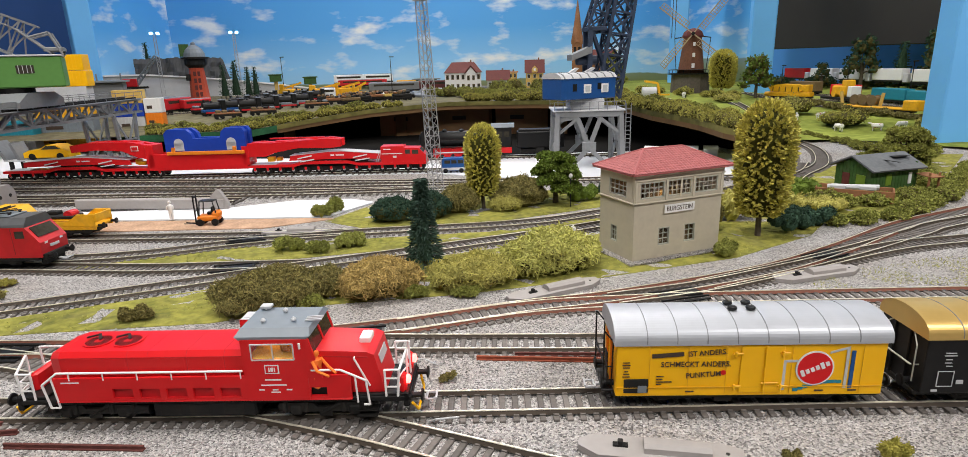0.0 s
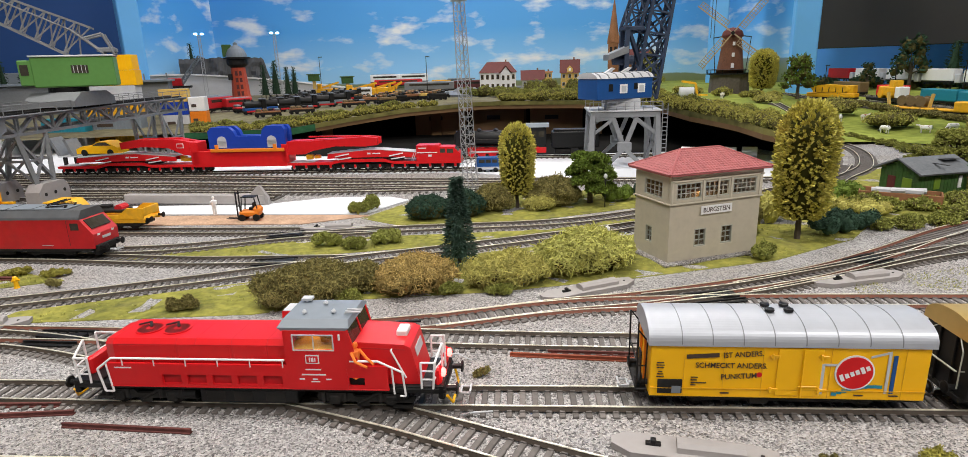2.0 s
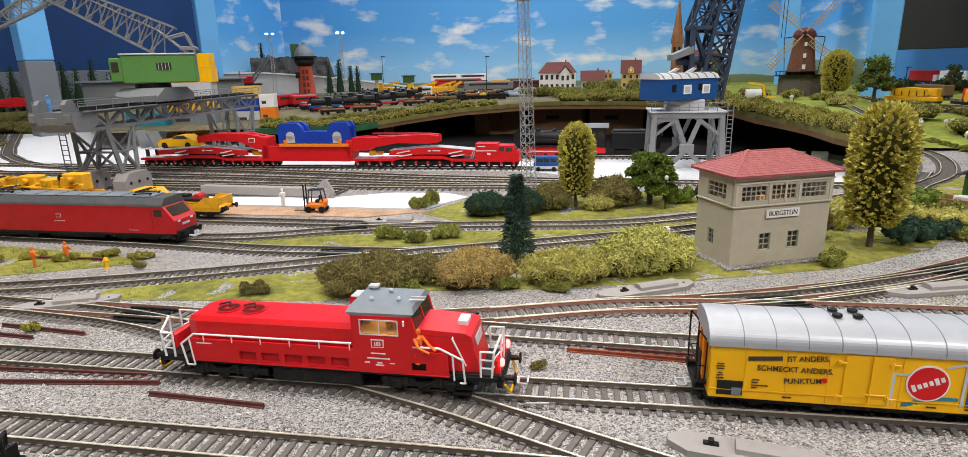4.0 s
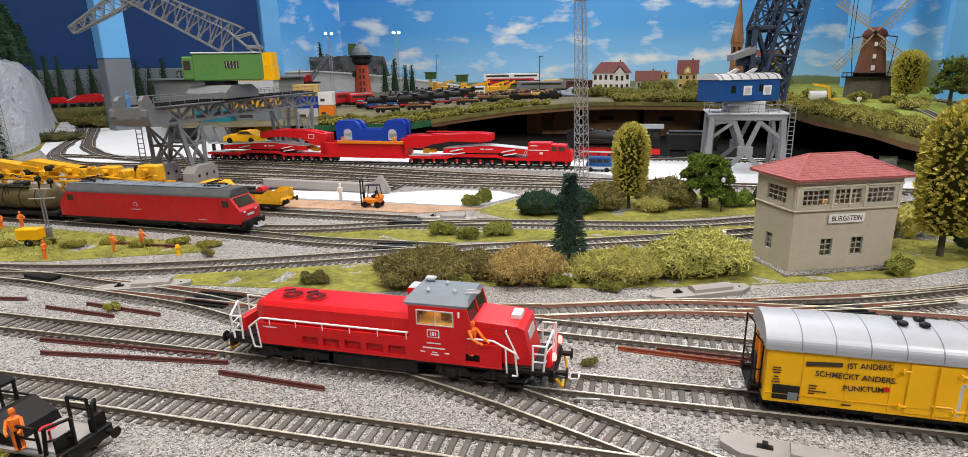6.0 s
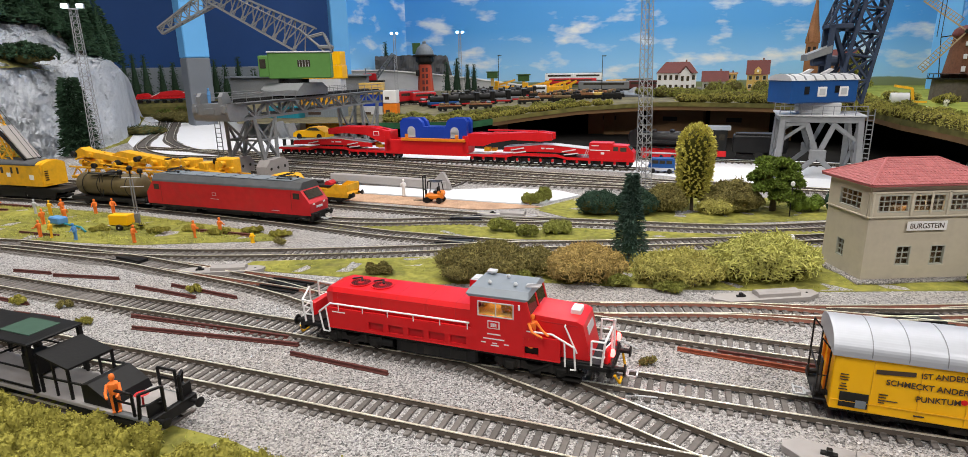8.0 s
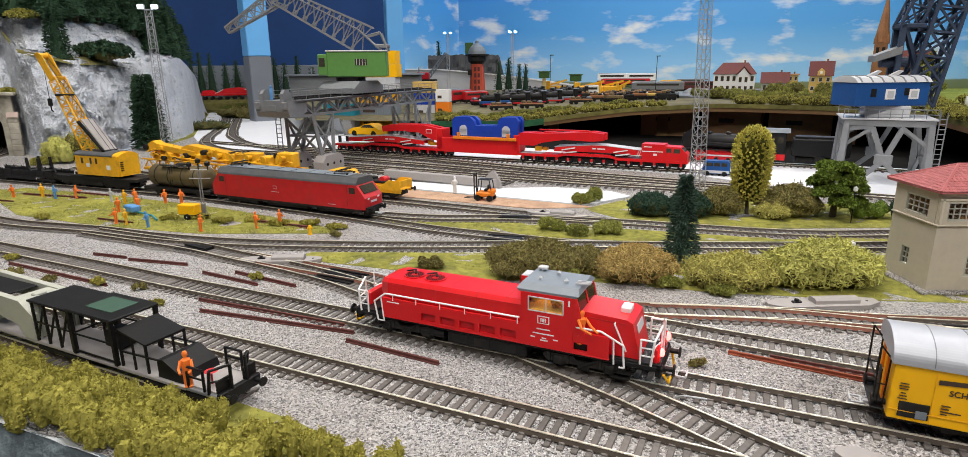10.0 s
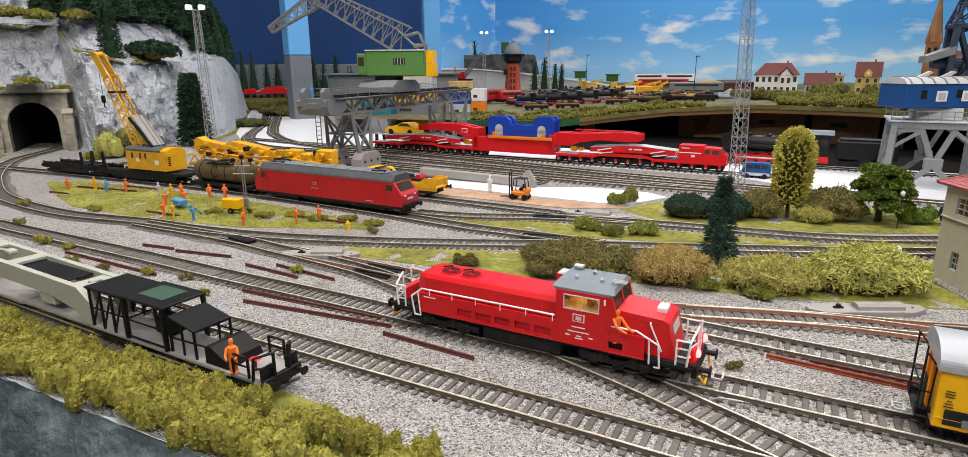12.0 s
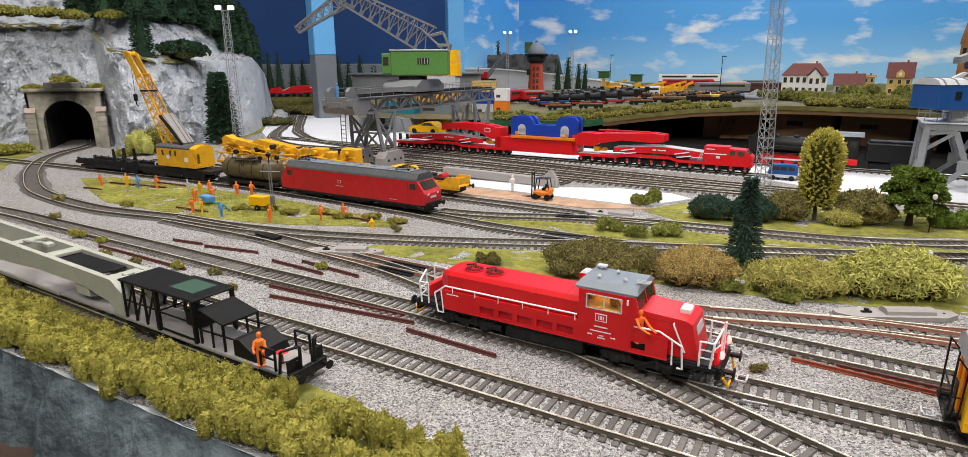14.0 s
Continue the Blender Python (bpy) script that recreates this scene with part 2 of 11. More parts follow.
SLEEPER = mat("sleeper_plastic", (0.14, 0.127, 0.118), 0.75, var=0.25, scale=500, bump=0.4, rand=0.25, dirt=0.25)
RAILSIDE = mat("rail_steel", (0.06, 0.047, 0.036), 0.6, 0.2, var=0.35, scale=240, bump=0.1, dirt=0.3)
OILBED = mat("oily_ballast", (0.075, 0.07, 0.066), 0.8, var=0.4, scale=420, bump=1.0, second=(0.19, 0.18, 0.17), depth=0.001)
RUSTWEB = mat("rusty_rail_web", (0.19, 0.075, 0.05), 0.7, 0.1, var=0.3, scale=240, bump=0.15)
RAILTOP = mat("rail_head", (0.90, 0.82, 0.68), 0.45, 0.65, var=0.2, scale=300, bump=0.05)
RUST = mat("rusty_rail", (0.115, 0.038, 0.032), 0.75, 0.1, var=0.35, scale=400, bump=0.3)
ORANGERUST = mat("orange_rust", (0.27, 0.07, 0.035), 0.75, 0.1, var=0.35, scale=300, bump=0.3)
BEIGE = mat("beige_wall", (0.50, 0.455, 0.36), 0.7, var=0.06, scale=260, bump=0.12, dirt=0.10)
BEIGE2 = mat("beige_trim", (0.56, 0.52, 0.42), 0.65, var=0.06, scale=260, bump=0.08)
ROOFRED = mat("red_roof_tile", (0.36, 0.105, 0.105), 0.6, var=0.14, scale=300, bump=0.25, rand=0.12)
YELLOW = mat("yellow_lacquer", (0.92, 0.49, 0.006), 0.32, var=0.04, scale=120, bump=0.03)
MACHINE = mat("machine_yellow", (0.80, 0.42, 0.015), 0.5, var=0.12, scale=300, bump=0.1, dirt=0.25)
ORANGE = mat("orange_plastic", (0.80, 0.22, 0.015), 0.5, var=0.08, scale=300)
WORKER = mat("worker_orange", (0.85, 0.20, 0.03), 0.6, var=0.1, scale=500)
SILVER = mat("silver_roof", (0.43, 0.45, 0.49), 0.42, 0.25, var=0.06, scale=180, bump=0.06)
GOLD = mat("gold_roof", (0.62, 0.42, 0.14), 0.36, 0.55, var=0.08, scale=180, bump=0.06)
BLACK = mat("black_plastic", (0.006, 0.006, 0.0065), 0.5, var=0.25, scale=400, bump=0.15)
DARK = mat("dark_underframe", (0.011, 0.0105, 0.01), 0.65, var=0.3, scale=400, bump=0.25, dirt=0.15)
RED = mat("traffic_red", (0.66, 0.012, 0.016), 0.34, var=0.07, scale=140, bump=0.04, dirt=0.06)
REDOLD = mat("aged_red", (0.52, 0.016, 0.022), 0.45, var=0.14, scale=160, bump=0.05, dirt=0.2)
REDB = mat("heavy_red", (0.66, 0.012, 0.016), 0.36, var=0.08, scale=160, bump=0.05)
GREYROOF = mat("grey_roof_paint", (0.19, 0.22, 0.25), 0.5, var=0.1, scale=200, bump=0.06)
ROOFDARK = mat("sooty_grey_roof", (0.085, 0.09, 0.097), 0.6, var=0.2, scale=160, bump=0.1, dirt=0.3)
GREY = mat("crane_grey", (0.20, 0.21, 0.22), 0.5, 0.1, var=0.12, scale=240, bump=0.08)
LGREY = mat("light_grey", (0.52, 0.53, 0.55), 0.5, var=0.08, scale=240, bump=0.06)
STEEL = mat("mast_steel", (0.42, 0.43, 0.45), 0.45, 0.4, var=0.1, scale=300)
NAVY = mat("slate_blue_steel", (0.035, 0.05, 0.085), 0.5, 0.1, var=0.15, scale=300)
CABBLUE = mat("cabin_blue", (0.012, 0.075, 0.26), 0.45, var=0.1, scale=200, bump=0.06)
BLUE = mat("press_blue", (0.012, 0.05, 0.38), 0.42, var=0.1, scale=200, bump=0.05)
GREEN = mat("crane_green", (0.10, 0.25, 0.06), 0.5, var=0.08, scale=200, bump=0.05)
GREEN2 = mat("dull_green", (0.04, 0.085, 0.06), 0.6, var=0.1, scale=200)
SHEDGREEN = mat("shed_green", (0.045, 0.11, 0.025), 0.7, var=0.3, scale=260, bump=0.3, dirt=0.3)
TAR = mat("roof_felt", (0.13, 0.14, 0.15), 0.85, var=0.25, scale=260, bump=0.3)
WHITE = mat("white_paint", (0.80, 0.80, 0.80), 0.45, var=0.04, scale=300)
BOARD = mat("white_board", (0.74, 0.76, 0.80), 0.7, var=0.05, scale=60, bump=0.06)
SAND = mat("brown_sand", (0.36, 0.22, 0.14), 0.95, var=0.3, scale=420, bump=0.8, second=(0.5, 0.33, 0.22))
MOTOR = mat("point_motor_grey", (0.33, 0.31, 0.30), 0.6, var=0.08, scale=240, bump=0.06)
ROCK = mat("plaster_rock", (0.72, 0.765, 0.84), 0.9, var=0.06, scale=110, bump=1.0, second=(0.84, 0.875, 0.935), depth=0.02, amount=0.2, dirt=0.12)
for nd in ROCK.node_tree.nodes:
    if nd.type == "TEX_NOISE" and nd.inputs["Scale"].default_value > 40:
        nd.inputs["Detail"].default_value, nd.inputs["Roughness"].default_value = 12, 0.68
PORTAL = mat("portal_stone", (0.36, 0.34, 0.28), 0.85, var=0.3, scale=90, bump=0.6, rand=0.2, dirt=0.5)
def soot_on(m, centre, radius):
    """A soot stain fading out round a point, over the material's own colour."""
    n, l = m.node_tree.nodes, m.node_tree.links
    p = n["Principled BSDF"]
    src = p.inputs["Base Color"].links[0].from_socket
    co = n.new("ShaderNodeTexCoord").outputs["Object"]
    dist = n.new("ShaderNodeVectorMath")
    dist.operation, dist.inputs[1].default_value = "DISTANCE", centre
    wob = n.new("ShaderNodeTexNoise")
    wob.inputs["Scale"].default_value = 45
    add = n.new("ShaderNodeMath")
    add.operation, add.inputs[1].default_value = "MULTIPLY_ADD", radius * .8
    mr = n.new("ShaderNodeMapRange")
    mr.inputs[1].default_value, mr.inputs[2].default_value, mr.inputs[3].default_value, mr.inputs[4].default_value = radius * .7, radius * 1.5, .93, 0
    mx = n.new("ShaderNodeMix")
    mx.data_type, mx.inputs[7].default_value = "RGBA", (.012, .011, .010, 1)
    l.new(co, dist.inputs[0]), l.new(co, wob.inputs["Vector"]), l.new(wob.outputs["Fac"], add.inputs[0]), l.new(dist.outputs["Value"], add.inputs[2])
    l.new(add.outputs[0], mr.inputs[0]), l.new(mr.outputs[0], mx.inputs[0]), l.new(src, mx.inputs[6]), l.new(mx.outputs[2], p.inputs["Base Color"])


PORTALCAP = mat("cap_stone", (0.42, 0.33, 0.29), 0.85, var=0.2, scale=90, bump=0.4)
soot_on(PORTAL, (0, 0, .112), .055)
TUNNEL = mat("tunnel_dark", (0.012, 0.012, 0.012), 0.95)
BARK = mat("bark", (0.10, 0.08, 0.06), 0.9, var=0.3, scale=300, bump=0.6)
LEAFY = mat("yellow_green_leaf", (0.60, 0.55, 0.13), 0.7, var=0.25, scale=120, island=0.4, amount=0.2)
# dark core colours: the shade between strands and tufts is painted in
INNER = mat("foliage_gap_shade", (0.095, 0.085, 0.03), 0.9, var=0.4, scale=200, bump=0.6, amount=0.1)
LEAFIN = mat("tuft_gap_shade", (0.05, 0.05, 0.012), 0.85, var=0.3, scale=200, bump=0.6, amount=0.1)
YARDDIRT = mat("yard_dirt", (0.095, 0.082, 0.06), 0.95, var=0.45, scale=45, bump=0.8, second=(0.185, 0.17, 0.10), depth=0.001, amount=0.15)
PORTGREY = mat("portal_grey_paint", (0.24, 0.25, 0.265), 0.5, 0.1, var=0.12, scale=240, bump=0.08)
LEAFO = mat("oak_leaf", (0.12, 0.175, 0.025), 0.75, var=0.3, scale=120, island=0.5, amount=0.2)
SPRUCE = mat("spruce_needle", (0.04, 0.075, 0.055), 0.75, var=0.3, scale=120, island=0.5, amount=0.2)
PINE = mat("pine_needle", (0.03, 0.065, 0.035), 0.8, var=0.3, scale=120, island=0.5, amount=0.2)
BUSHD = mat("dark_olive_lichen", (0.20, 0.175, 0.06), 0.85, var=0.3, scale=150, island=0.55, amount=0.15)
BUSHB = mat("brown_lichen", (0.42, 0.31, 0.11), 0.85, var=0.3, scale=150, island=0.5, amount=0.15)
BUSHG = mat("pale_green_lichen", (0.46, 0.455, 0.13), 0.85, var=0.3, scale=150, island=0.28, amount=0.15)
BUSHL = mat("light_olive_lichen", (0.42, 0.39, 0.11), 0.85, var=0.3, scale=150, island=0.3, amount=0.15)
BUSHT = mat("teal_foliage", (0.035, 0.07, 0.045), 0.85, var=0.3, scale=150, island=0.5, amount=0.15)
BUSHS = mat("mid_green_foliage", (0.25, 0.265, 0.065), 0.85, var=0.3, scale=150, island=0.45, amount=0.12)
HEDGE = mat("hedge_foam", (0.35, 0.33, 0.08), 0.9, var=0.3, scale=150, island=0.3, amount=0.1)
FOAM = mat("olive_foam", (0.30, 0.275, 0.06), 0.95, var=0.35, scale=420, bump=1.0, island=0.22, amount=0.08, depth=0.0012)
HEDGED = mat("hedge_dark", (0.24, 0.25, 0.06), 0.9, var=0.3, scale=150, island=0.32, amount=0.1)
WOOD = mat("fascia_wood", (0.15, 0.085, 0.035), 0.7, var=0.3, scale=40, bump=0.3)
DARKWOOD = mat("dark_wood", (0.035, 0.02, 0.012), 0.7, var=0.3, scale=40, bump=0.3)
TURF = mat("turf_edge", (0.085, 0.09, 0.022), 0.9, var=0.4, scale=60, bump=0.5, second=(0.17, 0.15, 0.045))
WALLR = mat("bright_blue_wall", (0.10, 0.36, 0.90), 0.6, var=0.08, scale=8, bump=0.05)
CARD = mat("cardboard", (0.22, 0.13, 0.065), 0.85, var=0.1, scale=60)
UNDER = mat("underside_black", (0.006, 0.0055, 0.005), 0.95, var=0.3, scale=40, amount=0.1)
NETGREEN = mat("green_net", (0.02, 0.10, 0.04), 0.8, var=0.3, scale=200, bump=0.4)
WALLBLUE = mat("blue_wall", (0.010, 0.055, 0.20), 0.6, var=0.12, scale=6, bump=0.05)
PILLAR = mat("light_blue_pillar", (0.15, 0.46, 0.88), 0.6, var=0.06, scale=12, bump=0.08)
PILLARG = mat("grey_pillar", (0.17, 0.19, 0.22), 0.7, var=0.12, scale=12, bump=0.08)
SCREEN = mat("dark_screen", (0.035, 0.034, 0.032), 0.4, var=0.25, scale=5)
def clear_glass():
    m, n, l, p = nodes_of("clear_glass")
    p.inputs["Base Color"].default_value = (0.92, 0.93, 0.90, 1)
    p.inputs["Transmission Weight"].default_value, p.inputs["Roughness"].default_value, p.inputs["IOR"].default_value = 1.0, 0.03, 1.45
    return m


PANE = clear_glass()
INSIDE = mat("interior_plaster", (0.33, 0.22, 0.12), 0.8, var=0.15, scale=120)
GLASS = mat("window_glass", (0.05, 0.045, 0.035), 0.12, var=0.4, scale=300, bump=0.02)
ROOM = mat("room_wall", (0.07, 0.07, 0.075), 0.8, var=0.05, scale=6)
CEIL = mat("ceiling_grey", (0.10, 0.10, 0.10), 0.85, var=0.04, scale=6)
CARPET = mat("room_floor", (0.05, 0.05, 0.05), 0.9, var=0.2, scale=30)
FACING = mat("slate_facing", (0.03, 0.045, 0.05), 0.65, var=0.4, scale=70, bump=1.0, second=(0.10, 0.125, 0.135), depth=0.006)
SNOW = mat("plaster_edge", (0.40, 0.43, 0.45), 0.9, var=0.35, scale=120, bump=0.8, dirt=0.6)
CREAM = mat("cream_grey_paint", (0.42, 0.43, 0.37), 0.5, var=0.08, scale=200, bump=0.04, dirt=0.12)
BRICK = mat("mill_brick", (0.17, 0.075, 0.045), 0.85, var=0.3, scale=200, bump=0.3)
MAROON = mat("maroon_roof", (0.12, 0.032, 0.028), 0.7, var=0.2, scale=300, bump=0.2)
CHURCH = mat("church_brick", (0.26, 0.12, 0.055), 0.8, var=0.25, scale=200, bump=0.2)
OCHRE = mat("ochre_plaster", (0.62, 0.42, 0.12), 0.8, var=0.12, scale=200)
TEAL = mat("teal_lacquer", (0.02, 0.22, 0.30), 0.45, var=0.08, scale=200)
OLIVETANK = mat("olive_brown_tank", (0.105, 0.08, 0.036), 0.5, var=0.25, scale=160, bump=0.08, dirt=0.3)
BROWNW = mat("brown_tank", (0.17, 0.115, 0.055), 0.6, var=0.2, scale=160, bump=0.08)
RUSTR = mat("tower_red", (0.48, 0.075, 0.035), 0.6, var=0.15, scale=200)
INK = mat("dark_print", (0.06, 0.04, 0.03), 0.6, var=0.05)
JEAN = mat("figure_blue", (0.10, 0.27, 0.55), 0.6)
LAMPW = glow("lamp_white", (0.85, 0.95, 1.0), 60)
LAMPR = glow("lamp_red", (1.0, 0.045, 0.04), 17)
LAMPY = glow("lamp_warm", (1.0, 0.55, 0.2), 30)


# ---- room ----
def pol(a, r):
    """Plan position at a bearing (degrees right of straight ahead) and distance from the viewing spot."""
    return (-9 + r * math.sin(radians(a)), 2 + r * math.cos(radians(a)))


def wall(name, p, q, z0, z1, t, material, label=""):
    d = Vector((q[0] - p[0], q[1] - p[1], 0))
    mid = ((p[0] + q[0]) / 2, (p[1] + q[1]) / 2)
    mb = Mb().box(0, 0, (z1 - z0) / 2, d.length, t, z1 - z0, 0.3)
    ob = solid(name, mb, material, label, "wall", mid[0], mid[1], z0, math.degrees(math.atan2(d.y, d.x)), kind="structure")
    return ob


FLOORZ, CEILZ = -95.0, 165.0
solid("floor", Mb().box(0, 0, -1, 900, 900, 2), CARPET, "dark grey carpeted exhibition floor", "floor", 0, 150, FLOORZ, kind="structure")
solid("ceiling", Mb().box(0, 0, 1, 900, 900, 2), CEIL, "dim grey exhibition room ceiling", "ceiling", 0, 150, CEILZ, kind="structure")
K = [pol(-52, 335), pol(-11.2, 278), pol(-4.5, 335), pol(40, 330), pol(47, 292), pol(75, 270)]
wall("wall_left", (-330, -150), K[0], FLOORZ, CEILZ, 6, WALLBLUE, "dark blue painted room wall")
wall("wall_north_west", K[0], K[1], FLOORZ, CEILZ, 6, WALLBLUE, "dark blue painted room wall behind small fir trees")
wall("wall_dado", pol(-52, 328), pol(-11.8, 273), FLOORZ, 17.2, 2, GREYROOF, "grey lower band of the blue room wall")
wall("backdrop_side", K[1], K[2], -6, CEILZ, 1.0, SKY, "angled printed sky panel in shade")
wall("backdrop_main", K[2], K[3], -6, CEILZ, 1.0, SKY, "printed backdrop of blue sky, clouds and far hills")
wall("backdrop_right", K[3], K[4], -6, CEILZ, 1.0, SKYR, "printed backdrop of sky and green hills")
wall("wall_right", K[4], K[5], FLOORZ, CEILZ, 6, WALLR, "bright blue painted wall behind the trailers")
wall("wall_east", K[5], (330, -150), FLOORZ, CEILZ, 6, ROOM, "plain grey room wall")
wall("wall_south", (330, -150), (-330, -150), FLOORZ, CEILZ, 6, ROOM, "plain grey room wall")

# ---- baseboard, upper deck, white boards ----
def sheet(poly, z, material, name, label, kind="structure", cell=2.0, rough=0.0, edge=0.0, thick=0.3, category="ground"):
    """A polygon of ground, gridded for relief, with a skirt."""
    bm = bmesh.new()
    vs = [bm.verts.new((x, y, 0)) for x, y in poly]
    bm.faces.new(vs)
    xs, ys = [p[0] for p in poly], [p[1] for p in poly]
    if cell:
        for lo, hi, ax in ((min(xs), max(xs), 0), (min(ys), max(ys), 1)):
            k = math.ceil(lo / cell) * cell
            while k < hi:
                n = Vector((1, 0, 0)) if ax == 0 else Vector((0, 1, 0))
                bmesh.ops.bisect_plane(bm, geom=bm.verts[:] + bm.edges[:] + bm.faces[:], plane_co=n * k, plane_no=n)
                k += cell
    rim = [e for e in bm.edges if len(e.link_faces) == 1]
    rimv = {v for e in rim for v in e.verts}
    for v in bm.verts:
        h = noise.noise(Vector((v.co.x * 0.5, v.co.y * 0.5, z))) * rough + noise.noise(Vector((v.co.x * 1.7, v.co.y * 1.7, 3))) * rough * 0.6
        v.co.z = h if v not in rimv else -edge
    ext = bmesh.ops.extrude_edge_only(bm, edges=rim)
    for g in ext["geom"]:
        if isinstance(g, bmesh.types.BMVert):
            g.co.z -= thick
    bmesh.ops.recalc_face_normals(bm, faces=bm.faces)
    bmesh.ops.scale(bm, vec=(C, C, C), verts=bm.verts)
    me = bpy.data.meshes.new(name)
    bm.to_mesh(me)
    bm.free()
    me.materials.append(material)
    ob = new(name, me)
    ob.location.z = z * C
    return tagged(ob, label, category, "", kind)


sheet([(-150, 69), (-42, 27), (-22, 19.4), (70, -16), (200, 20), (260, 170), (200, 330), (40, 360), (-60, 300), (-130, 220), (-190, 160)], 0, GRAVEL, "ground",
      "grey crushed stone ballast over the layout board", cell=0, thick=3)
WHITEBACK = [(-45, 113), (16, 86.3), (22, 79), (40, 66), (58, 61), (66, 70), (62, 84), (45, 92), (22, 101), (0, 113), (-20, 124), (-45, 150), (-92, 232), (-99, 244), (-128, 236), (-120, 222), (-84, 140), (-68, 114)]
sheet(WHITEBACK, 0.12, BOARD, "pavement_back", "bare white board of the crane yard", cell=0, thick=0.1)
# black sheet over the pale ground, standing in for shade below the deck
sheet([(64, 84), (45, 92.5), (22, 101.5), (0, 113.5), (-20, 124.5), (-32, 140), (-30, 170), (20, 175), (80, 150), (88, 110)], 0.1, UNDER, "under_deck_floor", "black floor sheet put in as shade under the raised deck", cell=0, thick=0.06)
sheet([(-30, 79.5), (-28.5, 83), (-11, 76.4), (-4, 76.7), (2.6, 74.0), (4.4, 71.2), (-1.6, 66.6)], 0.16, BOARD, "pavement_front", "white loading road beside the sidings", cell=0, thick=0.14)
sheet([(-31, 75), (-29.5, 78.8), (-1.6, 66.4), (-1, 65.6), (-8, 65.2)], 0.08, SAND, "dirt_strip", "brown sandy dirt strip beside the road", cell=1.2, rough=0.06, thick=0.1)
GR = {
    "a": [(-28.5, 47.3), (-12, 42.2), (-4.8, 42), (4, 39.8), (14.2, 38.4), (26, 37.6), (36, 39.4), (41, 42), (30, 48), (5, 48.6), (-17, 48.9), (-27, 49)],
    "b": [(-23.5, 59.4), (-16, 56.6), (-7, 53.6), (2, 52.2), (24, 52.4), (24, 53.3), (14, 52.9), (0, 56.9), (-10, 59.2), (-20, 59.4)],
    "c": [(-2, 65), (1, 60.7), (14, 56.6), (32, 57.2), (32, 66), (20, 68.5), (5, 71)],
    "d": [(-79, 76.5), (-74, 77.6), (-60, 73), (-44, 66.3), (-30, 58.7), (-26, 55), (-40, 54.9), (-52, 58), (-64, 62.6), (-72, 69.5)],
    "e": [(-60, 36.5), (-36, 27.5), (-22, 21.2), (-12, 17.2), (-14.5, 20.3), (-20, 24), (-34, 30.2), (-58, 40.5)],
    "f": [(38, 42.5), (46, 40.6), (60, 44.5), (92, 60), (84, 66), (66, 62), (56, 58.5), (44, 53), (36, 47)],
    "g": [(25, 29.5), (38, 24.8), (50, 24), (48, 29), (38, 31), (27, 32)],
    "i": [(-124, 107), (-114, 106.2), (-108.3, 101.5), (-105.5, 95), (-101.5, 87.5), (-97, 81.5), (-104, 80), (-125, 92)],
    "h": [(-100, 118), (-82, 126), (-86, 150), (-98, 190), (-110, 216), (-122, 216), (-104, 150)],
}
for k, poly in GR.items():
    if k == "g":      # only loose fibres on the stones here
        continue
    sheet(poly, 0.06, GRASS, "grass_patch", "yellow-green static grass verge between the tracks", cell=0.9, rough=0.16, thick=0.12, edge=0.03)


def lerp_table(tab, a):
    if a <= tab[0][0]:
        return tab[0][1]
    for (a0, v0), (a1, v1) in zip(tab, tab[1:]):
        if a <= a1:
            return v0 + (v1 - v0) * (a - a0) / (a1 - a0)
    return tab[-1][1]


FRONT_R = [(-20, 152), (-8, 138), (1, 127), (11, 131), (20, 132), (27, 128), (34, 122), (36.6, 106), (40.8, 97), (43.8, 88), (45.5, 97), (48, 119), (52, 126), (64, 120), (75, 118)]
FRONT_Z = [(-20, 3.4), (-6, 3.4), (1, 4.0), (6, 5.3), (11, 6.5), (18, 7.4), (27, 7.5), (36, 7.0), (41, 6.2), (44, 5.6), (46, 2.6), (48, 0.8), (52, 0.3), (75, 0.3)]
BACK_Z = [(-20, 5.2), (36, 5.2), (42, 4.6), (46, 4.0), (75, 3.8)]


def deck_z(a, r):
    rf = lerp_table(FRONT_R, a)
    k = min(1, max(0, (r - rf) / max(10, 225 - rf)))
    return lerp_table(FRONT_Z, a) * (1 - k) + lerp_table(BACK_Z, a) * k


mb = Mb()
angs = [-20 + i * 1.0 for i in range(96)]
radial = [0, 0.04, 0.1, 0.18, 0.28, 0.4, 0.55, 0.75, 1.0]
for a in angs:
    rf = lerp_table(FRONT_R, a)
    for k in radial:
        r = rf + (345 - rf) * k
        x, y = pol(a, r)
        mb.v.append(Vector((x, y, deck_z(a, r) + noise.noise(Vector((x * .2, y * .2, 0))) * 0.25)))
nr = len(radial)
for i in range(len(angs) - 1):
    for j in range(nr - 1):
        mb.f.append((i * nr + j, i * nr + j + 1, (i + 1) * nr + j + 1, (i + 1) * nr + j))
yard, meadow = Mb(), Mb()
cut = 49 * nr
yard.v, yard.f = mb.v[:cut + nr], [q for q in mb.f if max(q) < cut + nr]
meadow.v, meadow.f = mb.v[cut:], [tuple(i - cut for i in q) for q in mb.f if min(q) >= cut]
solid("upper_deck_yard", yard, YARDDIRT, "raised deck of brown and green earth under the far yard", "ground", kind="structure", smooth=True)
solid("upper_deck", meadow, GRASSB, "raised green meadow deck behind the yard", "ground", kind="structure", smooth=True)
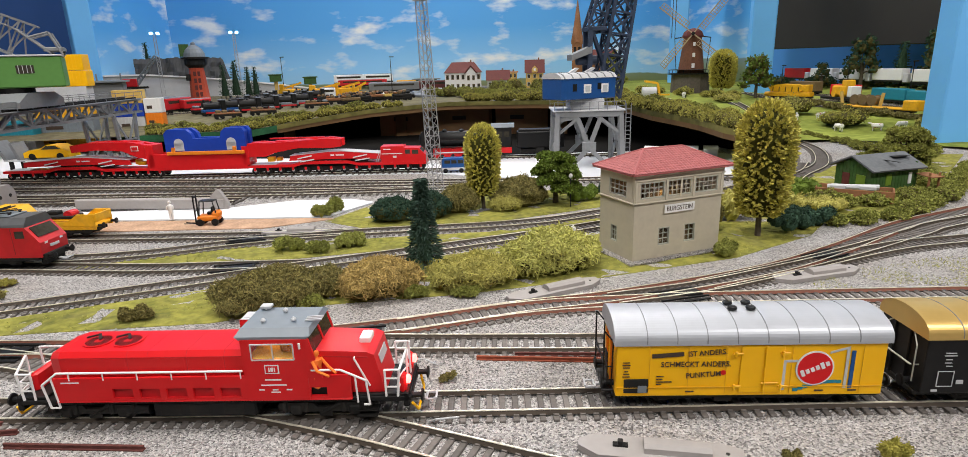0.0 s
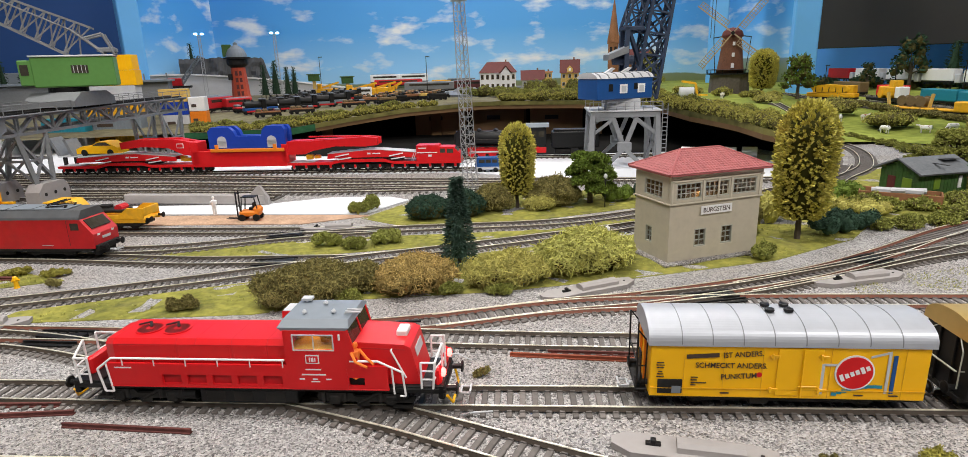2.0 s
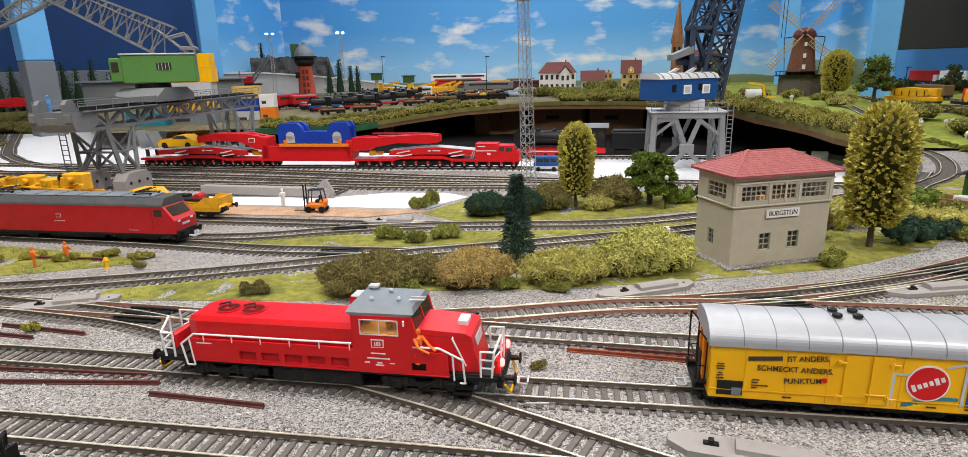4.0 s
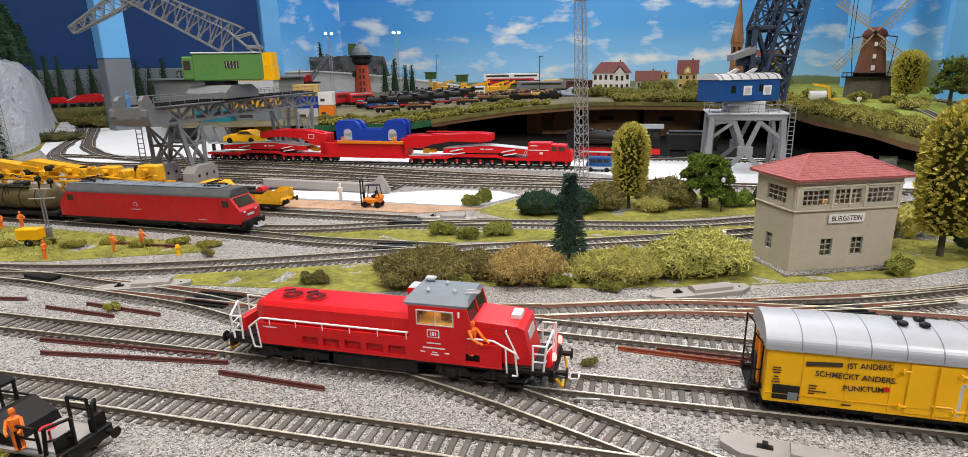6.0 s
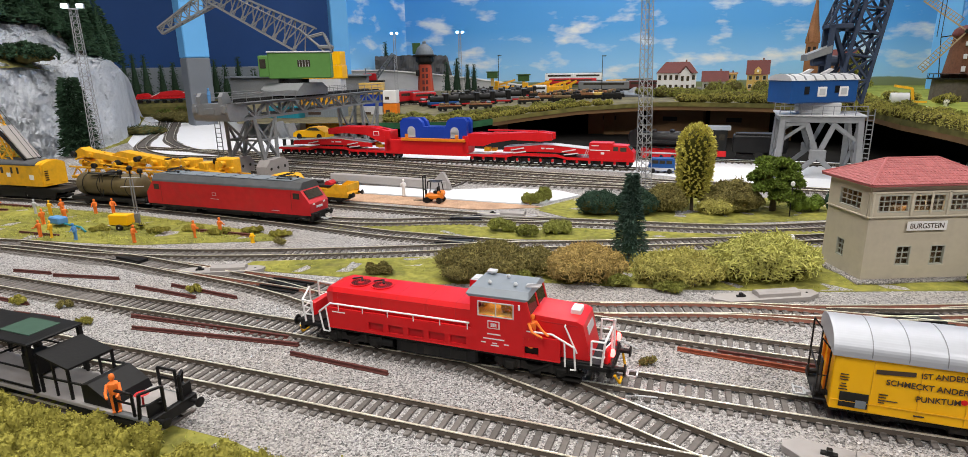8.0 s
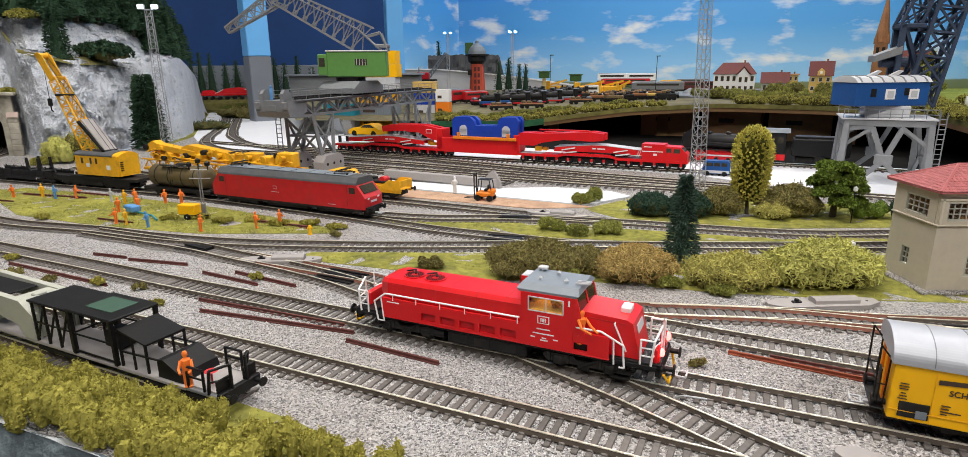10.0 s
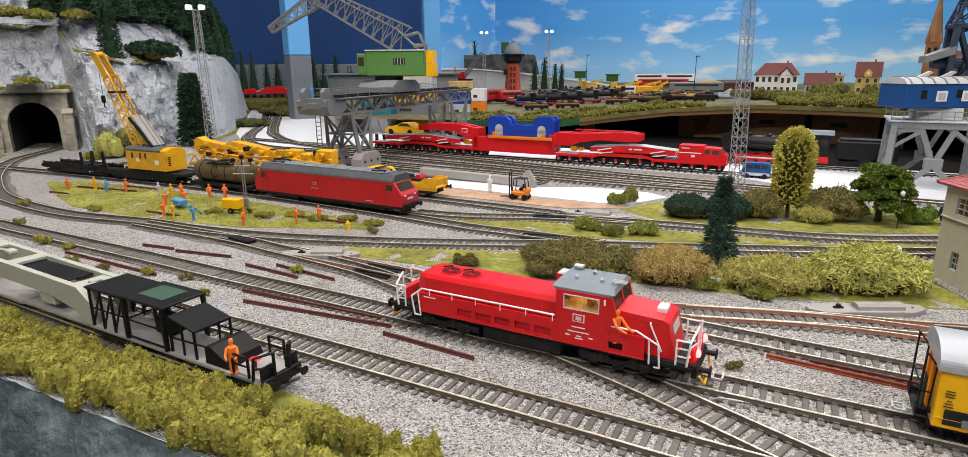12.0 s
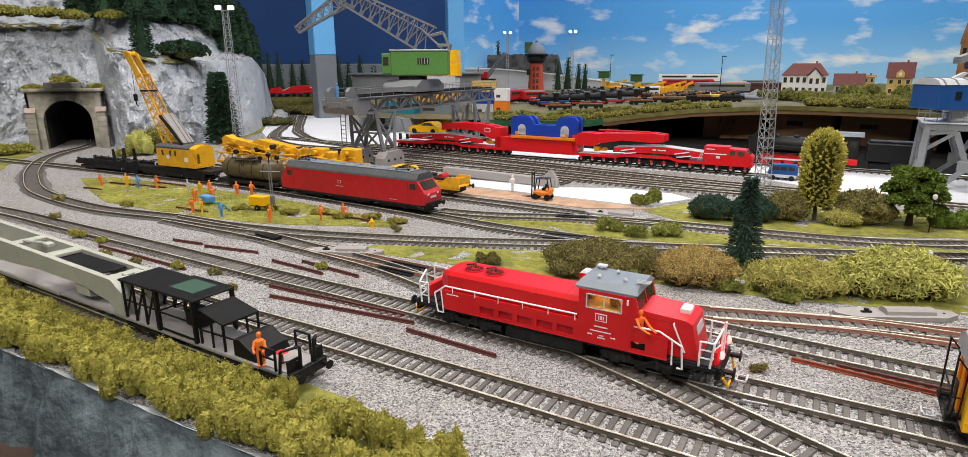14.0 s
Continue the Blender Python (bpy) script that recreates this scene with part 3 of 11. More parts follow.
# fascia along the deck's edge: a turf-covered band over a brown board
def edge_band(name, label, material, top, hgt, out, a0, a1):
    mb = Mb()
    fa = [a0 + i for i in range(a1 - a0 + 1)]
    for a in fa:
        r = lerp_table(FRONT_R, a) - out
        (x, y), (x2, y2) = pol(a, r), pol(a, r + 1.2)
        z = deck_z(a, r) + top
        mb.v += [Vector((x, y, z)), Vector((x, y, z - hgt)), Vector((x2, y2, z - hgt)), Vector((x2, y2, z - 0.1))]
    for i in range(len(fa) - 1):
        for j in range(4):
            mb.f.append((i * 4 + j, i * 4 + (j + 1) % 4, i * 4 + 4 + (j + 1) % 4, i * 4 + 4 + j))
    solid(name, mb, material, label, "fascia", kind="structure")


edge_band("turf_edge", "olive turf-covered edge of the raised deck", TURF, 0.2, 0.85, 0.35, 3, 45)
edge_band("net_edge", "dark green netting over the deck's edge", NETGREEN, 0.2, 1.3, 0.35, -8, 3)
edge_band("fascia_board", "brown plywood fascia under the raised deck", WOOD, -0.66, 0.75, 0.2, 3, 45)
# near-black back sheet, added as the dark of the gap under the deck
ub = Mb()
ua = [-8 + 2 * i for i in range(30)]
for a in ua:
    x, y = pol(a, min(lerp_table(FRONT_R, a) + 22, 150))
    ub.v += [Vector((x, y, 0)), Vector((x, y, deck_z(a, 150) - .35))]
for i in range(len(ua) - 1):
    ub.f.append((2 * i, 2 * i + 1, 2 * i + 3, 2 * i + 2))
solid("under_deck_cloth", ub, UNDER, "black back sheet put in as shade under the raised deck", "cloth", kind="structure")

# ---- tracks ----
def smooth_line(pts, step):
    """Points along a smooth curve through pts, evenly spaced, with headings."""
    P = [Vector((*p, 0)) for p in pts]
    P = [P[0] * 2 - P[1]] + P + [P[-1] * 2 - P[-2]]
    dense = []
    for i in range(1, len(P) - 2):
        for k in range(24):
            t = k / 24
            a, b, c, d = P[i - 1], P[i], P[i + 1], P[i + 2]
            dense.append(0.5 * ((2 * b) + (c - a) * t + (2 * a - 5 * b + 4 * c - d) * t * t + (3 * b - a - 3 * c + d) * t ** 3))
    dense.append(P[-2])
    out, need = [dense[0]], step
    for p, q in zip(dense, dense[1:]):
        seg = (q - p).length
        while seg >= need and seg > 0:
            p = p + (q - p) * (need / seg)
            out.append(p)
            seg -= need
            need = step
        need -= seg
    res = []
    for i, p in enumerate(out):
        d = out[min(i + 1, len(out) - 1)] - out[max(i - 1, 0)]
        res.append((p, math.atan2(d.y, d.x)))
    return res


sleeper_mesh = Mb().box(0, 0, 0, 0.28, 2.75, 0.2, 0.03).box(0, 0.87, 0.12, 0.24, 0.42, 0.06).box(0, -0.87, 0.12, 0.24, 0.42, 0.06).data("sleeper", SLEEPER)
TRACK_JOBS = []


def track(pts, z=0.0, fine=True, label="", dz=0.0, gz=None, web=None):
    """A length of model track: two rails with bright heads, and sleepers."""
    line = smooth_line(pts, 0.59 if fine else 0.9)
    tr = thing("railway_track", label or "model railway track with steel rails on dark sleepers", "track", kind="structure")
    for side in (-1, 1):
        body, head = Mb(), Mb()
        for mbx, w0, z0, z1 in ((body, 0.03, 0.1, 0.29), (head, 0.045, 0.29, 0.33)):
            n = 0
            for p, h in line:
                c = p + Vector((-math.sin(h), math.cos(h), 0)) * 0.86 * side
                nrm = Vector((-math.sin(h), math.cos(h), 0))
                zz = z + dz + (gz(p.x, p.y) if gz else 0)
                foot = 0.13 if mbx is body else w0
                mbx.v += [c - nrm * foot + Vector((0, 0, z0 + zz)), c + nrm * foot + Vector((0, 0, z0 + zz)), c + nrm * w0 + Vector((0, 0, z1 + zz)), c - nrm * w0 + Vector((0, 0, z1 + zz))]
                if n:
                    k = 4 * n
                    mbx.f += [(k - 4 + j, k - 4 + (j + 1) % 4, k + (j + 1) % 4, k + j) for j in range(4)]
                n += 1
        rail = part("rail", body, web or RAILSIDE, tr)
        part("rail_head", head, RAILTOP, rail, "bright worn rail head")
    TRACK_JOBS.append((tr, line, z + dz, fine, gz))
    return tr


T = {
    "near": [(-75, 52.5), (-55, 43.4), (-42, 37.6), (-32.1, 33.3), (-23.2, 29.7), (-9.8, 24.1), (-5.8, 22.4), (10, 15.6), (30, 7)],
    "siding": [(-66.4, 44.6), (-37.3, 31.6), (-27.4, 27.2), (-22.8, 25.2)],
    "loco": [(-100, 66), (-73.7, 57.4), (-60, 51.8), (-43.6, 44.9), (-34, 40.7), (-24.8, 36.9), (-16.6, 33.4), (-11.3, 31.1), (-5, 28.5), (0.3, 26.3), (17, 19.4), (40, 9.5)],
    "diag": [(-50.6, 55.2), (-38.7, 50.4), (-33.3, 47.6), (-23.4, 42.1), (-15.5, 35.6), (-11.5, 32), (-6, 27.2), (-3.3, 24.6), (2, 19.4), (8, 14)],
    "mid": [(-33.3, 47.8), (-23.5, 43.3), (-17.7, 40.7), (-11.5, 38.6), (-7.2, 37.4), (-1.4, 36.3), (6.8, 35.5), (12.9, 34.5), (24.9, 34), (34.3, 35.3), (44.8, 37.6), (53.2, 38.2), (75, 39)],
    "midb": [(-11.5, 38.6), (-7.4, 36.9), (-2.2, 34.2), (2.4, 32), (7.2, 29.8), (20, 24), (45, 12.5)],
    "box_b": [(-1.4, 36.2), (6.8, 35.3), (13.7, 33.2), (19.3, 31.1), (32.7, 25.5), (55, 16)],
    "box_c": [(19.3, 33.6), (28.1, 33.9), (36.2, 34.6), (44.1, 35.6), (50.4, 36.2), (75, 35)],
    "box_d": [(12.3, 34.2), (19.3, 33.4), (28.1, 33.5), (37.8, 33.8), (45.3, 32.6), (70, 27)],
    "five": [(-116, 124), (-108.6, 115), (-105.4, 108.2), (-103.4, 101), (-101, 95), (-97.6, 89.5), (-92.2, 82.5), (-86, 75.6), (-76.1, 66.5), (-62.4, 59), (-50.6, 55.8), (-43.1, 53.2), (-34.6, 51.3), (-25.1, 50.5), (-16.7, 50.4), (-6.8, 50.6), (5.6, 50.3), (22.4, 50.4), (45, 53), (57.5, 59.2), (67.4, 64.2), (78.4, 74.5), (84.7, 86), (87, 100)],
    "six": [(-112, 93), (-82, 83.4), (-57, 74.8), (-43.3, 69), (-30, 62.6), (-23.9, 59.4), (-17.4, 55.9), (-11.7, 53.6), (-5, 51)],
    "seven": [(-44, 71.5), (-30, 64.4), (-23.6, 61.8), (-17.5, 60.4), (-9.5, 60.2), (0.6, 58.5), (14.7, 54.6), (24.8, 54.4), (45, 57), (57, 62), (72, 74), (80, 88), (83, 100)],
    "eight": [(-80, 95), (-60, 86), (-40, 77), (-28.1, 71), (-22.5, 68.3), (-11.4, 63.3), (-5.4, 60.8), (0.6, 58.7)],
    "yard_a": [(-75, 128), (-58, 119.5), (-41.3, 110.4), (-24, 101.2), (-3.2, 88.5), (4.7, 84), (20, 76), (40, 66.5), (55, 60.5), (66, 66)],
    "yard_b": [(-53, 110), (-39.3, 102.8), (-23.1, 94.6), (-3.5, 83.6), (7.9, 78.2), (20, 73)],
    "yard_c": [(-52, 103), (-37.5, 96), (-22.3, 88.9), (-3.8, 80.2), (9.7, 75), (20, 70.8)],
    "yard_d": [(-50, 98.5), (-36.3, 92), (-18.3, 84), (-10, 79.5)],
    "white_a": [(-112, 219), (-91, 171), (-77, 132), (-66, 116), (-53, 110)],
    "white_b": [(-107, 219), (-80, 152), (-71, 134), (-62, 122), (-52, 114.5), (-41, 108)],
    "schnabel": [(-60, 121), (-42, 112.9), (16, 87.9), (24, 84)],
    "steam": [(10, 103), (34, 92.5), (62, 80)],
}
for i, (k, pts) in enumerate(T.items()):
    far = k.startswith(("yard", "white", "schnabel", "steam"))
    track(pts, 0.12 if far else 0.0, not far, dz=0.006 * (i % 5), web=RUSTWEB if k in ("mid", "box_b") else None)

def oily_bed(pts, half, z):
    """A ribbon of dark oily ballast under a track."""
    line = smooth_line(pts, 1.2)
    mb = Mb()
    for i, (p, h) in enumerate(line):
        nrm = Vector((-math.sin(h), math.cos(h), 0))
        wl, wr = (half * (1 + .25 * noise.noise(Vector((p.x * .3, p.y * .3, q)))) for q in (1, 7))
        mb.v += [p + nrm * wl + Vector((0, 0, z)), p + nrm * wl * .8 + Vector((0, 0, z + .05)), p - nrm * wr * .8 + Vector((0, 0, z + .05)), p - nrm * wr + Vector((0, 0, z))]
        if i:
            k = 4 * i
            mb.f += [(k - 4 + j, k + j, k + j + 1, k - 3 + j) for j in range(3)]
    solid("ballast_bed", mb, OILBED, "dark oily ballast under the worn track", "ground", kind="structure")


oily_bed(T["five"][:9], 1.75, .01)
oily_bed(T["five"][8:14], 1.5, .008)
oily_bed(T["diag"][:5], 1.5, .004)
oily_bed(T["loco"][:5], 1.5, .012)
oily_bed(T["white_a"], 1.5, .13)
oily_bed(T["white_b"], 1.5, .135)

# ---- signal box ----
def lattice_window(parent, x, z, w, h, cols, rows, y=0.0, axis="y", sill=True, lit=None, bars=WHITE):
    """A glazed window with a frame, glazing bars and a sill, set into a wall that faces -y (or -x)."""
    rot = Matrix.Identity(4) if axis == "y" else Matrix.Rotation(-math.pi / 2, 4, "Z")
    place = Matrix.Translation((x * C, y * C, z * C)) @ rot
    fr = Mb()
    t = 0.09
    for sx in (-1, 1):
        fr.box(sx * (w / 2 - t / 2), 0, 0, t, 0.22, h, 0.015)
    for sz in (-1, 1):
        fr.box(0, 0, sz * (h / 2 - t / 2), w - 2 * t, 0.22, t, 0.015)
    win = part("window", fr, bars, parent, m=place)
    gb = Mb()
    for i in range(1, cols):
        gb.box(-w / 2 + t + (w - 2 * t) * i / cols, 0.02, 0, 0.05, 0.08, h - 2 * t)
    for j in range(1, rows):
        gb.box(0, 0.02, -h / 2 + t + (h - 2 * t) * j / rows, w - 2 * t, 0.07, 0.05)
    pieces("glazing_bar", gb, bars, win)
    pane = part("pane", Mb().box(0, 0.09, 0, w - 2 * t, 0.03, h - 2 * t), lit or GLASS, win, "clear glass pane")
    pane.visible_shadow = False
    if sill:
        part("sill", Mb().box(0, -0.01, -h / 2 - 0.03, w + 0.06, 0.2, 0.06, 0.015), BEIGE2, win)
    return win


def wall_with_holes(length, z0, z1, t, holes):
    """A wall along x with rectangular openings that go through it: holes are (x0, x1, za, zb)."""
    mb = Mb()
    xs = sorted({0, length, *(h[0] for h in holes), *(h[1] for h in holes)})
    for a, b in zip(xs, xs[1:]):
        mid = (a + b) / 2
        cuts = sorted((h[2], h[3]) for h in holes if h[0] < mid < h[1])
        z = z0
        for lo, hi in cuts + [(z1, z1)]:
            if lo > z:
                mb.box(mid, t / 2, (z + lo) / 2, b - a, t, lo - z)
            z = hi
    mb.weld = True
    return mb


def signal_box():
    sb = thing("signal_box", "beige two-storey model signal box with a red tiled hip roof", "building", 17.8, 39.85, 0)
    W, Dp, t = 8.3, 4.6, 0.25
    low = [(2.3, 3.4, 1.22, 2.65), (4.78, 5.87, 1.2, 2.65)]
    front = wall_with_holes(W, 0.25, 4.72, t, low)
    part("front_wall", front, BEIGE, sb)
    side = wall_with_holes(Dp - 2 * t, 0.25, 4.72, t, [(1.3, 2.2, 1.25, 2.6)])
    sidem = Matrix.Translation((0, (Dp - t) * C, 0)) @ Matrix.Rotation(-math.pi / 2, 4, "Z")
    part("side_wall", side, BEIGE, sb, m=sidem)
    part("side_wall", Mb().box(W - t / 2, Dp / 2, 2.48, t, Dp - 2 * t, 4.47), BEIGE, sb)
    part("rear_wall", Mb().box(W / 2, Dp - t / 2, 2.48, W, t, 4.47), BEIGE, sb)
    part("floor_slab", Mb().box(W / 2, Dp / 2, 4.66, W - 2 * t - .02, Dp - 2 * t - .02, 0.1), BEIGE2, sb)
    ups = [(0.45, 2.7, 5.05, 6.3), (2.98, 5.25, 5.05, 6.3), (5.55, 7.8, 5.05, 6.3)]
    up = wall_with_holes(W + 0.12, 4.8, 7.05, t, [(a + .06, b + .06, c, d) for a, b, c, d in ups])
    part("upper_front_wall", up, BEIGE, sb, m=Matrix.Translation((-0.06 * C, -0.06 * C, 0)))
    ups2 = wall_with_holes(Dp - 2 * t, 4.8, 7.05, t, [(1.0, 3.4, 5.05, 6.35)])
    part("upper_side_wall", ups2, BEIGE, sb, m=Matrix.Translation((-0.06 * C, 0, 0)) @ sidem)
    part("upper_side_wall", Mb().box(W + .06 - t / 2, Dp / 2, 5.92, t, Dp - 2 * t, 2.25), BEIGE, sb)
    part("upper_rear_wall", Mb().box(W / 2, Dp - t / 2, 5.92, W + .1, t, 2.25), BEIGE, sb)
    led = Mb()
    led.box(W / 2, -0.02, 4.76, W + 0.3, 0.3, 0.1, 0.02).box(-0.04, Dp / 2 + .07, 4.76, 0.3, Dp - 0.2, 0.1, 0.02).box(W + .04, Dp / 2 + .07, 4.76, 0.3, Dp - .2, 0.1, 0.02)
    led.box(W / 2, -0.08, 6.48, W + .26, 0.1, 0.14, 0.02)
    pieces("ledge", led, BEIGE2, sb, "raised trim band")
    pl = Mb()
    for a in (2.05, 5.35):
        pl.box(0 + a * 0 + (a / 3.3 * 1.37 + 1.98), -0.1, 5.7, 0.16, 0.08, 1.5, 0.02)
    for x in (0.08, 2.84, 5.4, W - 0.08 - .12):
        pl.box(x, -0.09, 5.7, 0.16, 0.08, 1.75, 0.02)
    pieces("pilaster", pl, BEIGE2, sb)
    for (a, b, c, d) in low:
        lattice_window(sb, (a + b) / 2, (c + d) / 2, b - a, d - c, 2, 3, 0.1, bars=CREAM, lit=PANE)
    for i, (a, b, c, d) in enumerate(ups):
        lattice_window(sb, (a + b) / 2, (c + d) / 2, b - a, d - c, 5, 3, 0.06, bars=CREAM, lit=PANE)
    lattice_window(sb, 0.12, 1.92, 0.9, 1.35, 2, 3, 2.62, "x", bars=CREAM, lit=PANE)
    lattice_window(sb, 0.06, 5.7, 2.4, 1.3, 4, 3, 2.15, "x", bars=CREAM, lit=PANE)
    part("inner_lining", Mb().box(W / 2, Dp - t - .12, 5.85, W - 2 * t - .1, .1, 2.2), INSIDE, sb, "warm coloured inner wall")
    # added dark sheets paint the lower room's gloom behind its glass
    part("inner_lining", Mb().box(W / 2, .75, 2.4, W - 2 * t - .2, .08, 4.2).box(.75, Dp / 2 + .3, 2.4, .08, Dp - 2 * t - 1.0, 4.2), BROWNW, sb, "dark brown sheets added to darken the lower windows")
    part("control_desk", Mb().box(4.6, 1.5, 5.0, 5.2, .8, .6, .06), BROWNW, sb, "brown lever desk")
    # interior table lamp glow behind the middle window
    part("desk_lamp", Mb().lathe([(0.05, 0), (0.16, 0.1), (0.16, 0.2), (0.04, 0.3)], 10, (3.4, 0.9, 5.15)), LAMPY, sb, "small lit warm desk lamp")
    # hip roof with tile courses
    ex, ey = 0.5, 0.5
    e = [(-ex, -ey), (W + ex, -ey), (W + ex, Dp + ey), (-ex, Dp + ey)]
    r0, r1 = (2.3, Dp / 2), (W - 2.3, Dp / 2)
    ze, zr = 7.05, 8.42
    under = Mb().add([(*e[0], ze), (*e[1], ze), (*e[2], ze), (*e[3], ze), (*r0, zr), (*r1, zr)], [(0, 1, 5, 4), (1, 2, 5), (2, 3, 4, 5), (3, 0, 4), (3, 2, 1, 0)])
    under.box(W / 2, Dp / 2, ze - 0.06, W + 2 * ex, Dp + 2 * ey, 0.12, 0.03)
    roof = part("roof", under, ROOFRED, sb, "red hip roof with rows of pantiles")
    tile = Mb().add([(0, 0, 0.035), (0.135, 0, 0.075), (0.27, 0, 0.035), (0, 0.3, 0.01), (0.135, 0.3, 0.05), (0.27, 0.3, 0.01), (0, 0, 0), (0.27, 0, 0)],
                    [(0, 1, 4, 3), (1, 2, 5, 4), (0, 6, 7, 2, 1)]).data("tile", ROOFRED)
    for slope in range(2):
        base = (0, 1) if slope == 0 else (3, 0)
        p0, p1 = Vector((*e[base[0]], ze)), Vector((*e[base[1]], ze))
        top0, top1 = (Vector((*r0, zr)), Vector((*r1, zr))) if slope == 0 else (Vector((*r0, zr)), Vector((*r0, zr)))
        along = (p1 - p0).normalized()
        mid = (p0 + p1) / 2
        up = ((top0 + top1) / 2 - mid)
        up = (up - along * up.dot(along)).normalized()
        n = along.cross(up).normalized()
        H = abs((top0 - p0).dot(up))
        rows = int(H / 0.28)
        for j in range(rows):
            k = j * 0.28
            f = k / H
            a, b = p0.lerp(top0, f), p1.lerp(top1, f)
            L = (b - a).length
            cnt = int(L / 0.27)
            for i in range(cnt):
                o = a + along * ((L - cnt * 0.27) / 2 + i * 0.27) + n * 0.02
                m = Matrix((along, up, n)).transposed().to_4x4()
                t_ = new("tile", tile)
                t_.parent = roof
                t_.matrix_basis = Matrix.Translation(o * C) @ m
    caps = Mb()
    for q, r in ((e[0], r0), (e[1], r1), (e[2], r1), (e[3], r0), (r0, r1)):
        caps.rod((*q, ze + .04 if q in e else zr + .03), (*r, zr + .03), 0.1, n=6)
    pieces("ridge_cap", caps, ROOFRED, roof)
    sign = part("name_sign", Mb().box(4.1, -0.145, 4.1, 2.85, 0.04, 0.66, 0.01), WHITE, sb, "white name board")
    text_part("lettering", "BURGSTEIN", 0.52, INK, sign, 4.1, -0.175, 3.93, width=2.4)
    part("plinth", Mb().box(W / 2, Dp / 2, 0.12, W + 1.0, Dp + 1.0, 0.24, 0.08), GRAVEL, sb, "grey gravel plinth")
    return sb


def text_part(name, words, size, material, parent, x, y, z, width=None, rz=0, tilt=0, depth=0.012, shear=0.0, face=0, bold=0.0):
    """Raised lettering that faces -y, centred on x."""
    cu = bpy.data.curves.new(name, "FONT")
    cu.body, cu.size, cu.extrude, cu.align_x, cu.shear, cu.offset = words, size * C, depth * C, "CENTER", shear, size * bold * C
    tmp = new(name, cu)
    bpy.context.view_layer.update()
    me = bpy.data.meshes.new_from_object(tmp.evaluated_get(bpy.context.evaluated_depsgraph_get()))
    bpy.data.objects.remove(tmp)
    if width:
        ws = [v.co.x for v in me.vertices]
        k = width * C / (max(ws) - min(ws))
        for v in me.vertices:
            v.co.x *= k
    me.materials.clear()
    me.materials.append(material)
    ob = new(name, me)
    ob.parent = parent
    ob.matrix_basis = pose(x * C, y * C, z * C, 90, 0, face) @ pose(0, 0, 0, 0, 0, tilt)
    return ob


signal_box()


# ---- rolling stock ----
def wheelset(parent, x, r=0.5, gauge=1.7, material=None):
    mb = Mb()
    for s in (-1, 1):
        mb.lathe([(r * 0.35, s * gauge / 2 - 0.14), (r, s * gauge / 2 - 0.12), (r, s * gauge / 2 + 0.1), (r * 0.86, s * gauge / 2 + 0.12), (r * 0.8, s * gauge / 2 + 0.06), (r * .25, s * gauge / 2 + .06), (r * .2, s * gauge / 2 + .16)], 18, (x, 0, 0.32 + r), "y")
    mb.rod((x, -gauge / 2, 0.32 + r), (x, gauge / 2, 0.32 + r), 0.1)
    return part("wheelset", mb, material or DARK, parent)


def buffers(parent, x, s, z=1.35, w=0.95):
    for y in (-w, w):
        mb = Mb().rod((x, y, z), (x + s * 0.45, y, z), 0.13, n=10)
        mb.lathe([(0.1, x + s * 0.45), (0.27, x + s * 0.47), (0.29, x + s * 0.53), (0.2, x + s * 0.57)], 14, (0, y, z), "x")
        part("buffer", mb, BLACK, parent)


def hook(parent, x, s, z=0.95):
    mb = Mb().bar((x, 0, z), (x + s * 0.5, 0, z), 0.22, 0.1).bar((x + s * 0.5, -0.3, z), (x + s * 0.95, -0.3, z), 0.08).bar((x + s * 0.5, 0.3, z), (x + s * 0.95, 0.3, z), 0.08)
    mb.bar((x + s * 0.5, -0.3, z), (x + s * 0.5, 0.3, z), 0.1).bar((x + s * 0.95, -0.34, z + .08), (x + s * 0.95, 0.34, z + .08), 0.08)
    part("coupler", mb, LGREY, parent, "grey metal loop coupler")


def barrel_roof(L, w, z0, z1, n=30, over=0.12):
    poly = []
    for i in range(n + 1):
        a = math.pi * i / n
        poly.append((-(w / 2 + over) * math.cos(a) if 0 < i < n else (-(w / 2 + over) if i == 0 else w / 2 + over), z0 + (z1 - z0) * (math.sin(a) ** 0.75 if 0 < i < n else 0)))
    poly += [(w / 2 + over, z0 - 0.06), (-(w / 2 + over), z0 - 0.06)]
    return poly


